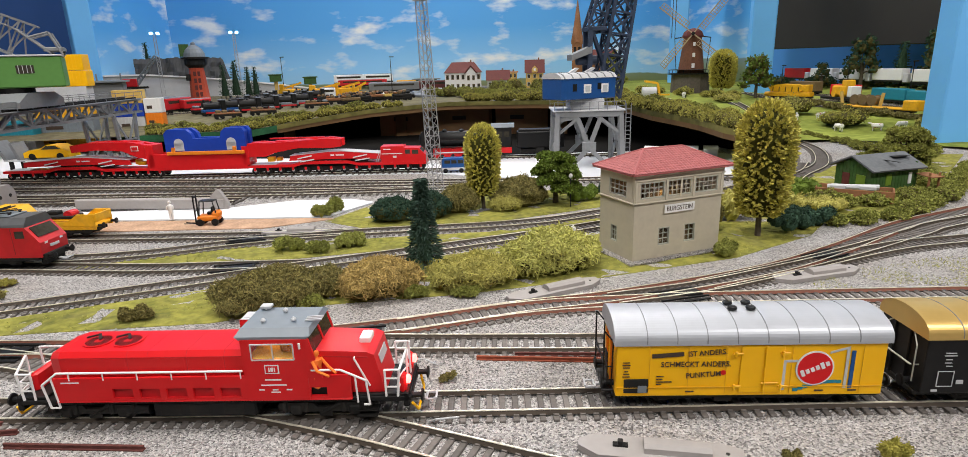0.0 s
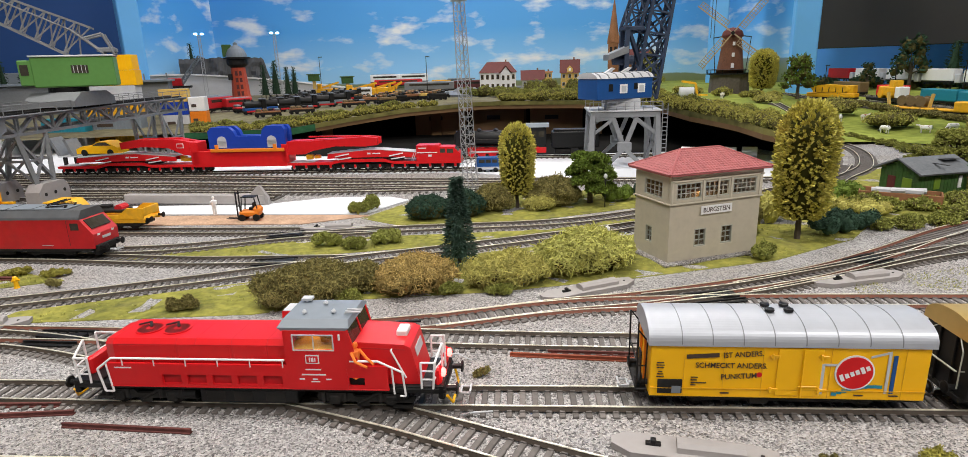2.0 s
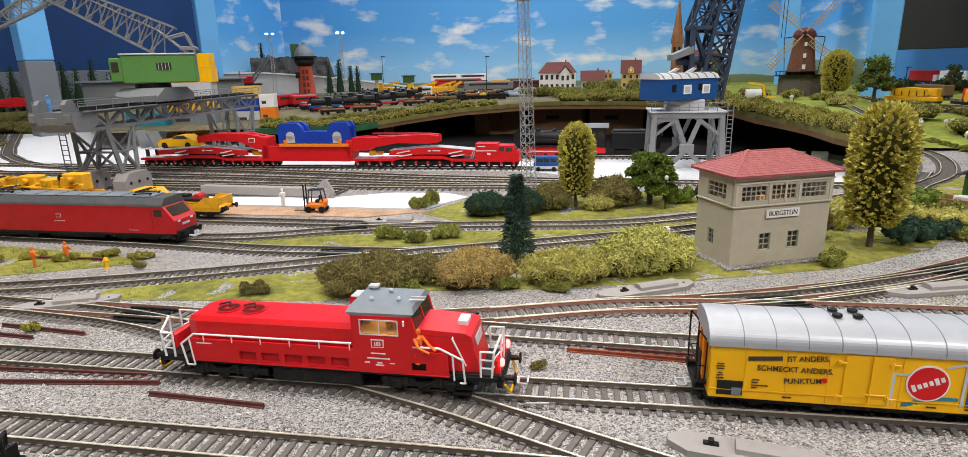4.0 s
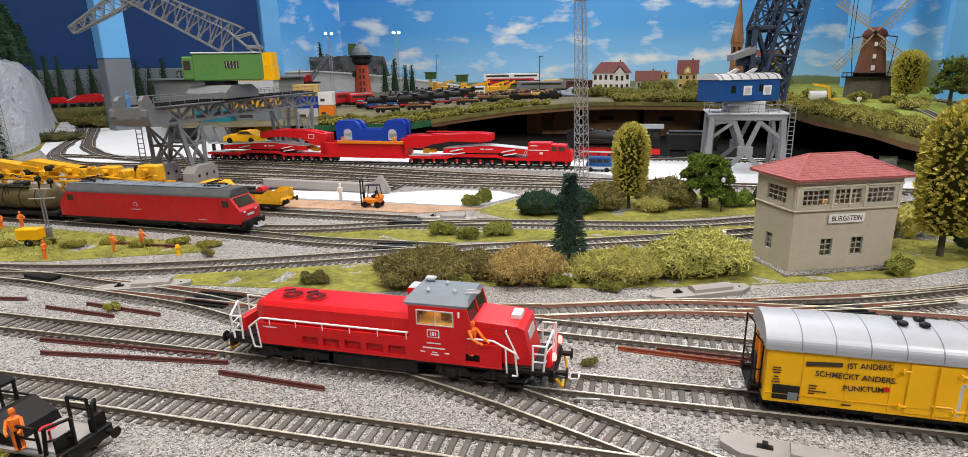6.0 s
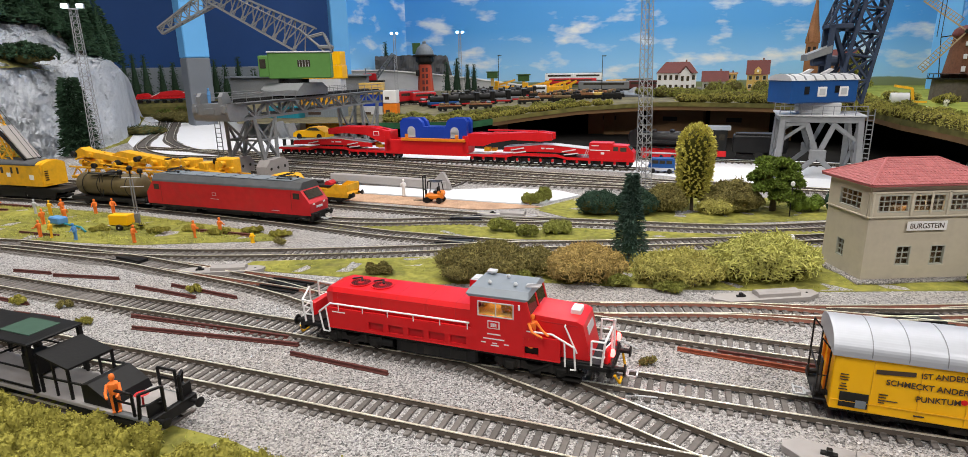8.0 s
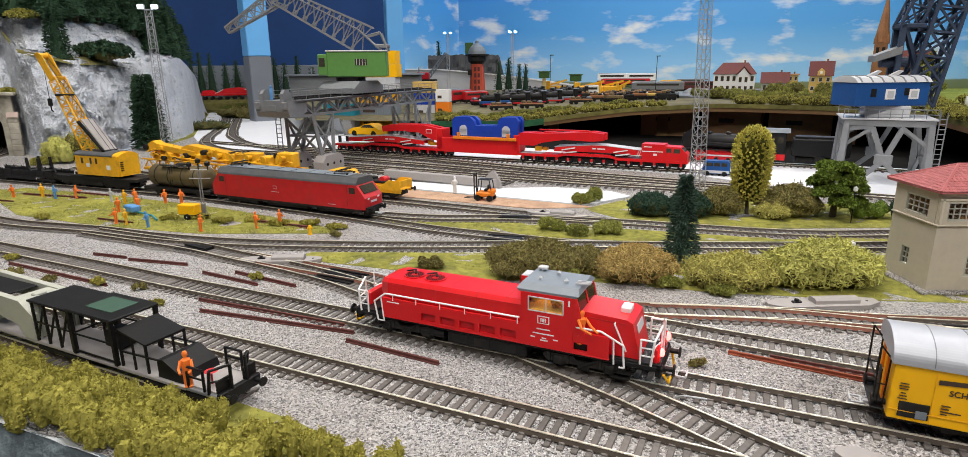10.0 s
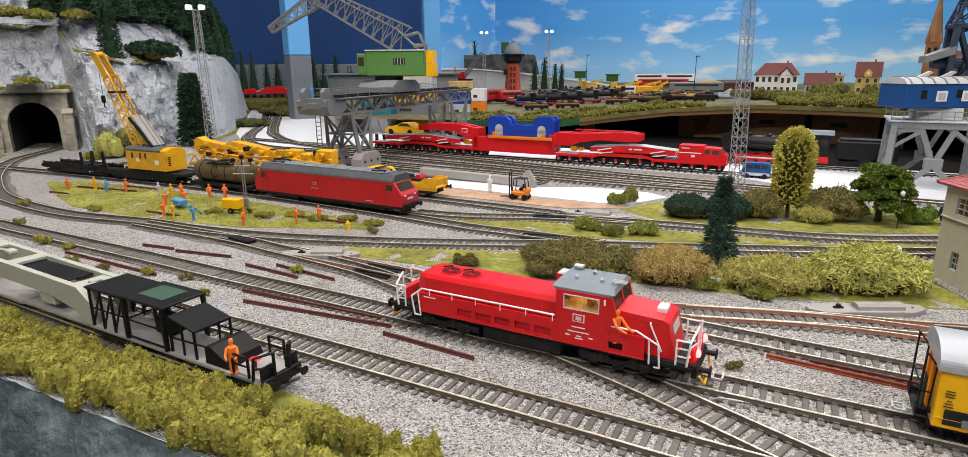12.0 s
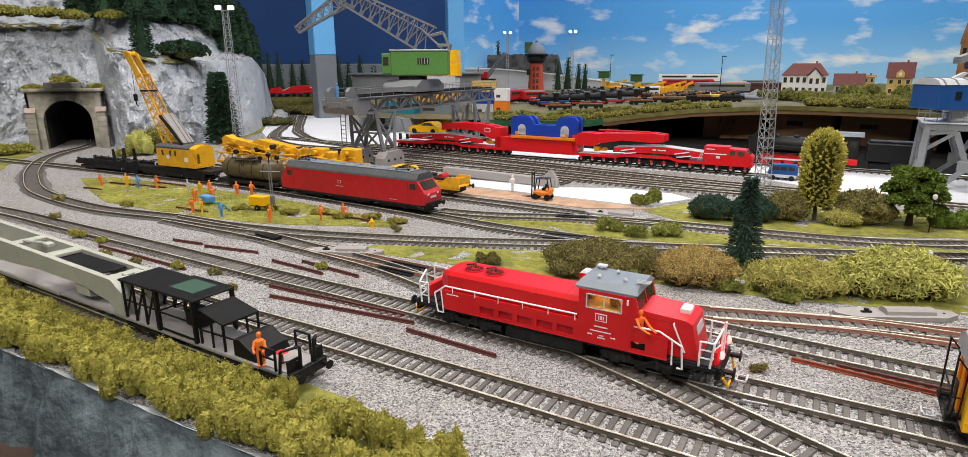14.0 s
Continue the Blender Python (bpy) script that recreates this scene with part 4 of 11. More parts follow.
def van_shell(name, label, x, y, rz, L, body_mat, roof_mat, end_mat, ribs=True, z0=0.98, z1=3.5, zr=4.45, w=3.1):
    """A closed two-axle van: body, curved roof, underframe, wheels, buffers, end platform."""
    wg = thing(name, label, "wagon", x, y, 0, rz)
    part("body", Mb().box(0, 0, (z0 + z1) / 2, L, w, z1 - z0, 0.04), body_mat, wg)
    ends = Mb()
    for s in (-1, 1):
        ends.prism([(p[0] * 0.97, p[1]) for p in barrel_roof(L, w, z1, zr - 0.06, over=-0.02)], s * (L / 2 - 0.1), s * (L / 2 - 0.005), "x")
        for yy in (-0.5, 0.5):
            ends.box(s * (L / 2 + 0.05), yy, (z0 + z1) / 2 + .3, 0.12, 0.12, z1 - z0 + .6, .02)
    pieces("end_wall", ends, end_mat, wg)
    roof = part("roof", Mb().prism(barrel_roof(L, w, z1, zr), -L / 2 - 0.12, L / 2 + 0.12, "x"), roof_mat, wg)
    if ribs:
        for i in range(1, 9):
            xx = -L / 2 + L * i / 9
            part("roof_seam", Mb().prism([(p[0] * 1.006, p[1] + 0.015) for p in barrel_roof(L, w, z1, zr)][:31], xx - 0.018, xx + 0.018, "x"), GREY, roof)
    uf = Mb().box(0, 0, z0 - 0.12, L + 0.1, 2.5, 0.24, 0.03)
    for yy in (-1.0, 1.0):
        uf.box(0, yy, z0 - 0.34, L * 0.62, 0.12, 0.2, .02)
    uf.rod((-1.4, -1.2, 0.75), (1.4, -1.2, 0.75), 0.05).box(-0.9, -1.0, 0.65, 0.8, 0.5, 0.3, .04).box(1.6, 1.0, 0.62, 1.0, 0.4, 0.3, .04)
    part("underframe", uf, DARK, wg)
    for xx in (-L * 0.31, L * 0.31):
        wheelset(wg, xx, 0.52)
        ax = Mb()
        for yy in (-1.12, 1.12):
            ax.box(xx, yy, 0.78, 0.42, 0.16, 0.42, .04).bar((xx - .75, yy, 0.95), (xx + .75, yy, .95), .14, .1)
        part("axle_guard", ax, DARK, wg)
    for s in (-1, 1):
        buffers(wg, s * (L / 2), s)
        hook(wg, s * (L / 2 + 0.2), s, 0.75)
    return wg, roof


WX, WY = 10.86, 22.36
wag, wroof = van_shell("refrigerator_wagon", "yellow refrigerator wagon with a silver roof and soft drink lettering", WX, WY, -23.7, 11.35, YELLOW, SILVER, ORANGE)
for vx in (-0.75, 0.05):
    for vy in (-0.25, 0.35):
        v = Mb().lathe([(0.09, 4.3), (0.09, 4.48), (0.19, 4.5), (0.21, 4.56), (0.19, 4.62), (0.05, 4.65)], 14, (vx + 0.3, vy, -0.02))
        part("roof_vent", v, BLACK, wroof, "black round ventilator", smooth=False)
Yn = -1.58
door = Mb().box(0.1, Yn - 0.0, 2.25, 1.05, 0.05, 2.2, .02).box(1.02, Yn, 2.25, 0.75, 0.05, 2.2, .02)
dr = part("door", door, YELLOW, wag, "hinged loading doors")
hin = Mb()
for hx in (-0.55, 1.42):
    for hz_ in (1.45, 3.0):
        hin.box(hx, Yn - 0.05, hz_, 0.42, 0.06, 0.12, .02).box(hx - .1, Yn - .07, hz_, 0.1, 0.08, 0.26, .02)
hin.rod((0.6, Yn - 0.08, 1.1), (0.6, Yn - 0.08, 3.38), 0.035).box(0.85, Yn - 0.07, 1.62, 0.75, 0.05, 0.08, .02)
part("door_hardware", hin, YELLOW, dr)
seams = Mb()
for sx in (-4.25, -2.6, -1.0, 1.75, 4.7):
    seams.box(sx, Yn + 0.02, 2.3, 0.02, 0.03, 2.45)
seams.box(0, Yn, 1.42, 11.3, 0.05, 0.035)
part("panel_seam", seams, MACHINE, wag)
part("grille", Mb().box(-4.82, Yn, 1.5, 1.05, 0.05, 0.68, .02), DARK, wag, "dark panel with a grey plate")
part("plate", Mb().box(-4.55, Yn - .03, 1.36, 0.38, 0.03, 0.34), GREYROOF, wag)
text_part("lettering", "IST ANDERS.", 0.34, INK, wag, -1.83, Yn - 0.015, 2.95, 1.62, tilt=4, bold=0.007)
part("name_bar", Mb().box(0, 0, 0, 1.35, .02, .19), INK, wag, m=pose(-3.5 * C, (Yn - .012) * C, 2.97 * C, 0, -4, 0))
text_part("lettering", "SCHMECKT ANDERS.", 0.34, INK, wag, -2.3, Yn - 0.015, 2.42, 2.95, tilt=0, bold=0.007)
text_part("lettering", "PUNKTUM", 0.34, INK, wag, -1.95, Yn - 0.015, 1.92, 1.45, tilt=4, bold=0.007)
part("red_dot", Mb().lathe([(0.001, -.02), (0.11, -.02), (0.11, .02), (0.001, .02)], 14, (-1.12, Yn - .01, 2.12), "y"), REDB, wag)
marks = Mb()
for mz, mw in ((2.62, .34), (2.5, .4), (2.38, .36), (2.2, .2), (2.08, .3), (1.95, .38)):
    marks.box(-5.25, Yn, mz, mw * .85, 0.04, 0.028)
for mz, mw in ((1.95, .3), (1.82, .26), (1.69, .66), (1.58, .22)):
    marks.box(-3.95 + mw / 2, Yn, mz, mw, 0.04, 0.032)
for mx in (-2.5, 3.0, 4.4):
    marks.box(mx, Yn, 1.22, 0.36, 0.04, 0.05)
pieces("printed_mark", marks, INK, wag)
emb = Mb()
emb.lathe([(0.001, -.02), (0.80, -.02), (0.80, .02), (0.001, .02)], 36, (2.72, Yn, 2.28), "y")
em = part("emblem", emb, WHITE, wag, "round red emblem in a pale frame")
part("emblem_disc", Mb().lathe([(0.001, -.02), (0.73, -.02), (0.73, .02), (0.001, .02)], 36, (2.72, Yn - .015, 2.28), "y"), REDB, em)
ban = Mb()
for i in range(6):
    ban.box(-0.55 + i * 0.22, -0.0, 0.0, 0.15, 0.03, 0.3 if i in (0, 4) else 0.2, 0, Matrix.Translation((2.72, Yn - .045, 2.28)) @ Matrix.Rotation(radians(-24), 4, "Y"))
pieces("emblem_bar", ban, WHITE, em)
fra = Mb().box(1.45, Yn + .005, 1.95, 0.12, 0.03, 1.4).box(4.05, Yn + .005, 2.28, 0.12, 0.03, 1.9)
fra.box(1.75, Yn + .005, 2.62, 0.6, 0.03, 0.1).prism([(3.3, 2.95), (4.1, 3.18), (4.1, 3.28), (3.3, 3.05)], Yn - .01, Yn + .01, "y")
part("emblem_frame", fra, LGREY, em)
part("emblem_stripe", Mb().box(4.28, Yn + .005, 2.2, 0.16, 0.03, 1.75), CABBLUE, em)
wave = Mb()
for i in range(10):
    xx = 2.0 + i * 0.2
    wave.box(xx, Yn + .004, 1.22 + 0.42 * math.sin((i + .5) / 10 * math.pi * .6) , 0.21, 0.025, 0.14)
part("emblem_wave", wave, TEAL, em)
# brakeman's platform at the left end
bp = Mb().box(-5.98, 0, 1.15, 0.5, 2.6, 0.08, .02)
for yy in (-1.1, 1.1):
    bp.rod((-6.15, yy, 1.2), (-6.15, yy, 3.9), 0.04).rod((-5.8, yy, 1.2), (-5.75, yy, 3.4), 0.035)
    bp.rod((-6.15, yy, 3.9), (-5.75, yy, 3.4), .035).rod((-6.15, yy, 2.2), (-5.75, yy, 2.2), .03)
bp.rod((-6.15, -1.1, 2.4), (-6.15, 1.1, 2.4), 0.04).box(-6.0, -0.9, 2.1, 0.05, 0.5, 1.6, .01)
part("brake_platform", bp, BLACK, wag, "black end railing and steps")

dx, dy = math.cos(radians(-23.7)), math.sin(radians(-23.7))
bw, _ = van_shell("black_van", "black covered van with a gold roof and white markings", WX + dx * 13.2, WY + dy * 13.2, -23.7, 11.8, BLACK, GOLD, BLACK, z1=3.6, zr=4.5)
wm = Mb()
for mx, mz, mw, mh in ((-4.9, 2.9, .5, .06), (-4.9, 2.78, .6, .06), (-4.95, 2.6, .3, .05), (-4.95, 2.45, .34, .05), (-4.9, 2.3, .3, .05), (-3.6, 2.3, .5, .06), (-3.55, 2.1, .4, .06), (-3.4, 1.9, .4, .06), (-4.35, 1.55, .34, .3), (-5.35, 1.15, .3, .16)):
    wm.box(mx, Yn, mz, mw * .85, .03, mh * .6)
for a, b, c, d in ((-5.3, 1.35, -5.3, 2.05), (-5.3, 2.05, -4.65, 2.05), (-4.65, 2.05, -4.65, 1.35), (-4.65, 1.35, -5.3, 1.35)):
    wm.bar((a, Yn, b), (c, Yn, d), .03)
pieces("printed_mark", wm, LGREY, bw)
hr = Mb()
for yy in (-1.2, 1.2):
    hr.rod((-6.1, yy, 1.4), (-6.1, yy, 3.1), .03).rod((-6.1, yy, 3.1), (-5.95, yy * .6, 3.5), .03).rod((-6.1, yy, 2.2), (-5.9, yy, 2.2), .03)
hr.box(-6.1, 0, 2.1, .1, 2.0, .05, .01)
part("end_handrail", hr, CREAM, bw, "cream end handrails")


def figure(x, y, z, rz=0, top=WORKER, h=1.95, lean=0.0, arm=0.5, group="track workers", label="tiny orange-clad model track worker figure"):
    """A painted scale figure, one plain mesh."""
    mb = Mb()
    k = h / 2.0
    for s in (-1, 1):
        mb.rod((s * 0.11 * k, 0, 0), (s * 0.1 * k, 0, 0.9 * k), 0.1 * k, 0.13 * k, 7)
        mb.box(s * 0.11 * k, -0.05 * k, 0.04 * k, 0.17 * k, 0.3 * k, 0.09 * k, 0.02)
    mb.lathe([(0.16 * k, 0.85 * k), (0.22 * k, 1.0 * k), (0.25 * k, 1.35 * k), (0.24 * k, 1.52 * k), (0.09 * k, 1.62 * k), (0.08 * k, 1.68 * k), (0.13 * k, 1.74 * k), (0.14 * k, 1.86 * k), (0.10 * k, 1.96 * k), (0.03 * k, 2.0 * k)], 10)
    for s in (-1, 1):
        mb.rod((s * 0.25 * k, 0, 1.48 * k), (s * 0.32 * k, -arm * 0.3 * k, 1.12 * k), 0.075 * k, n=6)
        mb.rod((s * 0.32 * k, -arm * 0.3 * k, 1.12 * k), (s * 0.2 * k, -arm * 0.75 * k, 1.05 * k), 0.065 * k, n=6)
    for v in mb.v:
        v.y -= lean * max(0, v.z - 0.85 * k) ** 1.3
    return solid("worker_figure", mb, top, label, "figurine", x, y, z, rz, group)


def diesel_loco():
    """Red centre-cab diesel with white rails."""
    lo = thing("diesel_locomotive", "bright red diesel switcher locomotive with white handrails and grey cab roof", "locomotive", -10.8, 30.87, 0.02, -23.4)
    fr = Mb().box(0, 0, 1.36, 17.4, 2.7, .26, .05).box(-8.0, 0, 1.56, 1.2, 2.6, .1, .02).box(7.4, 0, 1.56, 2.3, 2.7, .1, .02)
    part("frame", fr, BLACK, lo)
    tank = part("fuel_tank", Mb().box(-.4, 0, .92, 4.6, 2.6, .72, .08), BLACK, lo)
    for tx in (-1.9, -.6, .9):
        part("tank_hatch", Mb().box(tx, -1.31, .92, .9, .03, .5, .02).box(tx, -1.32, 1.1, .5, .03, .05).box(tx + .1, -1.32, .95, .3, .03, .05), DARK, tank)
    part("air_reservoir", Mb().rod((-3.9, -1.1, .9), (-2.9, -1.1, .9), .24, n=12), BLACK, lo)
    for bx in (-5.4, 4.9):
        bg = Mb().box(bx, 0, .85, 4.2, 1.9, .4, .06)
        for yy in (-1.16, 1.16):
            bg.prism([(bx - 2.1, .95), (bx - 2.0, 1.15), (bx - .5, 1.15), (bx - .35, .95), (bx + .35, .95), (bx + .5, 1.15), (bx + 2.0, 1.15), (bx + 2.1, .95), (bx + 1.9, .72), (bx - 1.9, .72)], yy - .08, yy + .08, "y")
            for wx in (-1.3, 1.3):
                bg.box(bx + wx, yy * 1.07, .8, .5, .14, .46, .08)
                for sx in (-.48, .48):
                    bg.rod((bx + wx + sx, yy * 1.05, .75), (bx + wx + sx, yy * 1.05, 1.2), .13, n=8)
            bg.rod((bx - .2, yy * 1.08, .65), (bx + .9, yy * 1.08, 1.25), .07).box(bx, yy * 1.02, .62, .6, .12, .3, .05)
        b = part("bogie", bg, DARK, lo)
        for wx in (-1.3, 1.3):
            wheelset(b, bx + wx, .54)
    # red side sills with recessed openings and a lower row of louvre boxes
    for s in (-1, 1):
        w = wall_with_holes(12.95, 1.46, 2.6, .12, [(2.55 + i * 1.18, 3.45 + i * 1.18, 1.62, 2.08) for i in range(5)] + [(11.2, 11.9, 1.65, 2.05)])
        sill = part("side_sill", w, RED, lo, m=Matrix.Translation((-6.75 * C, (s * 1.44 - .06) * C, 0)))
        part("sill_recess", Mb().box(-1.3, s * 1.3, 1.85, 6.2, .04, .7), REDOLD, lo)
        part("opening_shadow", Mb().box(4.8, s * 1.3, 1.85, .9, .04, .6), BLACK, lo)
        part("sill_edge", Mb().box(-.28, s * 1.44, 1.47, 13.0, .16, .07, .02), RED, lo)
    part("walkway", Mb().box(-.28, 0, 2.38, 12.8, 2.6, .08, .02), RED, lo)
    # long hood: side panels, flat top with bevelled corners, tapered rear
    hp = [(-1.2, 1.6), (-1.2, 3.42), (-1.02, 3.64), (1.02, 3.64), (1.2, 3.42), (1.2, 1.6)]
    h1 = part("long_hood", Mb().prism(hp, -7.2, 1.0, "x"), RED, lo)
    rear = Mb().add([(-7.2, -1.2, 1.6), (-7.2, 1.2, 1.6), (-7.2, 1.2, 3.42), (-7.2, 1.02, 3.64), (-7.2, -1.02, 3.64), (-7.2, -1.2, 3.42), (-7.75, -.95, 1.6), (-7.75, .95, 1.6), (-7.75, .95, 3.3), (-7.7, .8, 3.52), (-7.7, -.8, 3.52), (-7.75, -.95, 3.3)],
                    [(0, 5, 11, 6), (5, 4, 10, 11), (4, 3, 9, 10), (3, 2, 8, 9), (2, 1, 7, 8), (6, 11, 10, 9, 8, 7), (0, 6, 7, 1), (0, 1, 2, 3, 4, 5)])
    part("hood_rear", rear, RED, h1)
    for xx in (-4.2, -3.3, -1.6, .05):
        part("hood_seam", Mb().prism([(p[0] * 1.006, p[1] + .008) for p in hp], xx - .012, xx + .012, "x"), REDOLD, h1)
    for k in (-1, 1):
        part("hood_seam", Mb().box(-3.1, k * 1.204, 3.4, 8.1, .012, .03), REDOLD, h1)
        for a, b in ((-6.9, -4.3), (-4.1, -1.7), (-1.5, 0.0)):
            part("side_door", Mb().box((a + b) / 2, k * 1.206, 2.95, b - a, .02, .82, .008), RED, h1)
    for xx in (-6.1, -4.75):
        f = part("fan", Mb().lathe([(.62, 3.64), (.64, 3.7), (.57, 3.7), (.53, 3.66), (.2, 3.66), (.18, 3.7), (.01, 3.7)], 26, (xx, -.05, 0)), RED, h1, "round roof fan ring")
        gr = Mb()
        for i in range(9):
            c = -.44 + i * .11
            hh = max(.05, (.52 ** 2 - c * c) ** .5)
            gr.box(xx + c, -.05, 3.685, .04, hh * 2, .02)
        part("fan_grille", gr, DARK, f, "dark slatted fan grille")
        part("fan_bracket", Mb().bar((xx - .62, .1, 3.78), (xx - .1, .25, 3.86), .12, .05).bar((xx - .1, .25, 3.86), (xx + .12, -.1, 3.78), .12, .05).rod((xx - .1, .25, 3.66), (xx - .1, .25, 3.88), .06), DARK, f)
    part("exhaust_housing", Mb().prism([(.28, 3.5), (.34, 4.5), (1.12, 4.5), (1.12, 3.5)], .1, 1.0, "y"), RED, lo)
    part("stack_rim", Mb().box(.73, .55, 4.51, .74, .86, .06, .02).box(.73, .55, 4.545, .5, .6, .03), LGREY, lo)
    # cab
    for s in (-1, 1):
        part("cab_side", wall_with_holes(2.72, 1.46, 4.3, .12, [(.42, 2.22, 3.38, 4.1)]), RED, lo, m=Matrix.Translation((.98 * C, (s * 1.47 - .06) * C, 0)))
        fy = s * 1.545
        pieces("window_frame", Mb().box(2.3, fy, 4.1, 1.84, .05, .06, .015).box(2.3, fy, 3.38, 1.84, .05, .06, .015).box(1.4, fy, 3.74, .06, .05, .74, .015).box(3.2, fy, 3.74, .06, .05, .74, .015).box(2.32, fy, 3.74, .05, .04, .7), LGREY, lo)
        gl = part("cab_glass", Mb().box(2.3, s * 1.47, 3.74, 1.78, .02, .7), PANE, lo, "clear cab side window")
        gl.visible_shadow = False
        # the raked corner post beside the windscreen
        part("windscreen_post", Mb().prism([(3.7, 2.5), (4.32, 2.5), (4.2, 3.0), (3.86, 4.3), (3.6, 4.3)], s * 1.47 - .06, s * 1.47 + .06, "y"), RED, lo)
        part("grab_handle", Mb().rod((3.5, s * 1.58, 3.9), (3.5, s * 1.58, 4.15), .05), WHITE, lo)
    part("cab_end", Mb().box(1.02, 0, 3.3, .1, 2.8, 1.95).prism([(4.1, 2.5), (4.3, 2.5), (4.1, 3.25), (3.9, 3.25)], -1.4, 1.4, "y"), RED, lo)
    part("cab_interior", Mb().box(2.5, 0, 2.9, 2.9, 2.7, .9, .05).box(1.25, .4, 3.7, .3, 1.6, .9, .1), AMBERP, lo, "ochre cab interior")
    part("driver_figure", Mb().lathe([(.2, 3.3), (.26, 3.6), (.1, 3.8), (.14, 3.9), (.13, 4.04), (.03, 4.1)], 10, (2.5, -.5, 0)).rod((2.5, -.6, 3.65), (3.0, -.7, 3.45), .08), MACHINE, lo, "yellow driver figure")
    # unseen glowing panel, added to brighten the cab behind its windows
    part("cab_lamp", Mb().box(2.4, .3, 4.2, 1.6, 1.2, .06, .02), CABLAMP, lo, "unseen warm lamp added to light the cab")
    ws = part("windscreen", Mb().prism([(4.07, 3.22), (4.11, 3.22), (3.84, 4.28), (3.80, 4.28)], -1.35, 1.35, "y"), GLASS, lo, "raked dark windscreen")
    part("windscreen_bar", Mb().prism([(4.1, 3.22), (4.16, 3.22), (3.88, 4.28), (3.82, 4.28)], -.06, .06, "y"), RED, ws)
    # roof: flared slab with a flat top
    e, t_ = ((.92, 3.75, 1.5), (.74, 3.95, 1.1))
    vs = [(e[0], -e[2], 4.28), (e[1], -e[2], 4.28), (e[1], e[2], 4.28), (e[0], e[2], 4.28), (t_[0], -1.5, 4.42), (t_[1], -1.5, 4.42), (t_[1], 1.5, 4.42), (t_[0], 1.5, 4.42), (t_[0] + .15, -t_[2], 4.66), (t_[1] - .12, -t_[2], 4.66), (t_[1] - .12, t_[2], 4.66), (t_[0] + .15, t_[2], 4.66)]
    fs = [(0, 3, 2, 1), (8, 9, 10, 11)] + [(a + i, a + (i + 1) % 4, a + 4 + (i + 1) % 4, a + 4 + i) for a in (0, 4) for i in range(4)]
    rf = part("cab_roof", Mb().add(vs, fs), GREYROOF, lo, "blue-grey flared cab roof")
    ant = Mb()
    for ax, ay in ((1.7, -.6), (3.0, -.5), (2.3, .5)):
        ant.lathe([(.11, 4.74), (.11, 4.8), (.05, 4.88), (.01, 4.9)], 10, (ax, ay, 0))
    for i in range(3):
        ant.bar((3.55, -.7 + i * .18, 4.8), (4.25, -.6 + i * .18, 4.8), .06)
    ant.rod((1.35, .7, 4.74), (1.1, .9, 4.9), .04).box(1.3, .9, 4.82, .5, .4, .14, .03)
    pieces("roof_fitting", ant, LGREY, rf)
    # short hood with raked nose
    sp = [(4.5, 1.6), (4.5, 3.62), (6.9, 3.5), (7.2, 3.36), (7.6, 1.6)]
    sh = Mb()
    sh.add([(x, -1.16, z) for x, z in sp] + [(x, 1.16, z) for x, z in sp], [tuple(range(5)), tuple(reversed(range(5, 10)))] + [(i, 5 + i, 5 + (i + 1) % 5, (i + 1) % 5) for i in range(5)])
    short = part("short_hood", sh, RED, lo)
    for k in (-1, 1):
        part("nose_bevel", Mb().prism([(5.0, 3.3), (5.0, 3.36), (6.9, 3.3), (6.95, 3.24)], k * 1.165, k * 1.18, "y"), REDOLD, short)
        part("nose_rail", Mb().rod((6.35, k * 1.24, 3.25), (6.95, k * 1.24, 1.95), .045).rod((6.35, k * 1.24, 3.25), (6.38, k * 1.12, 3.3), .04), WHITE, lo)
    part("horn_box", Mb().box(6.65, .1, 3.62, .5, .8, .3, .05), WHITE, lo, "white headlamp box")
    part("nose_grille", Mb().box(0, 0, 0, .04, 1.3, .42, .01, Matrix.Translation((7.34, 0, 2.9)) @ Matrix.Rotation(radians(-14), 4, "Y")), LGREY, short)
    pieces("step", Mb().box(6.75, -1.1, .8, 1.0, .5, .06).box(6.75, -1.2, .55, .9, .4, .06).box(6.75, 1.1, .8, 1.0, .5, .06).box(-7.2, -1.2, .8, .8, .4, .06), DARK, lo)
    pieces("buffer_beam", Mb().box(-8.6, 0, 1.3, .28, 2.7, .7, .06).box(8.5, 0, 1.3, .28, 2.7, .7, .06), BLACK, lo)
    pieces("end_panel", Mb().box(-8.25, 0, 2.0, .3, 1.5, .9, .1).box(8.35, -.95, 1.9, .3, .5, .95, .1).box(8.35, .95, 1.9, .3, .5, .95, .1), RED, lo)
    for s in (-1, 1):
        buffers(lo, s * 8.65, s, 1.35, 1.0)
        hook(lo, s * 8.7, s, .7)
    plow = Mb()
    for s in (-1, 1):
        for y0 in (-1, 1):
            plow.rod((s * 8.75, y0 * 1.3, 1.15), (s * 8.95, y0 * .95, .62), .06).rod((s * 8.95, y0 * .95, .62), (s * 8.95, y0 * .35, .62), .06)
    pieces("uncoupling_lever", plow, YELLOW, lo, "yellow end lever")
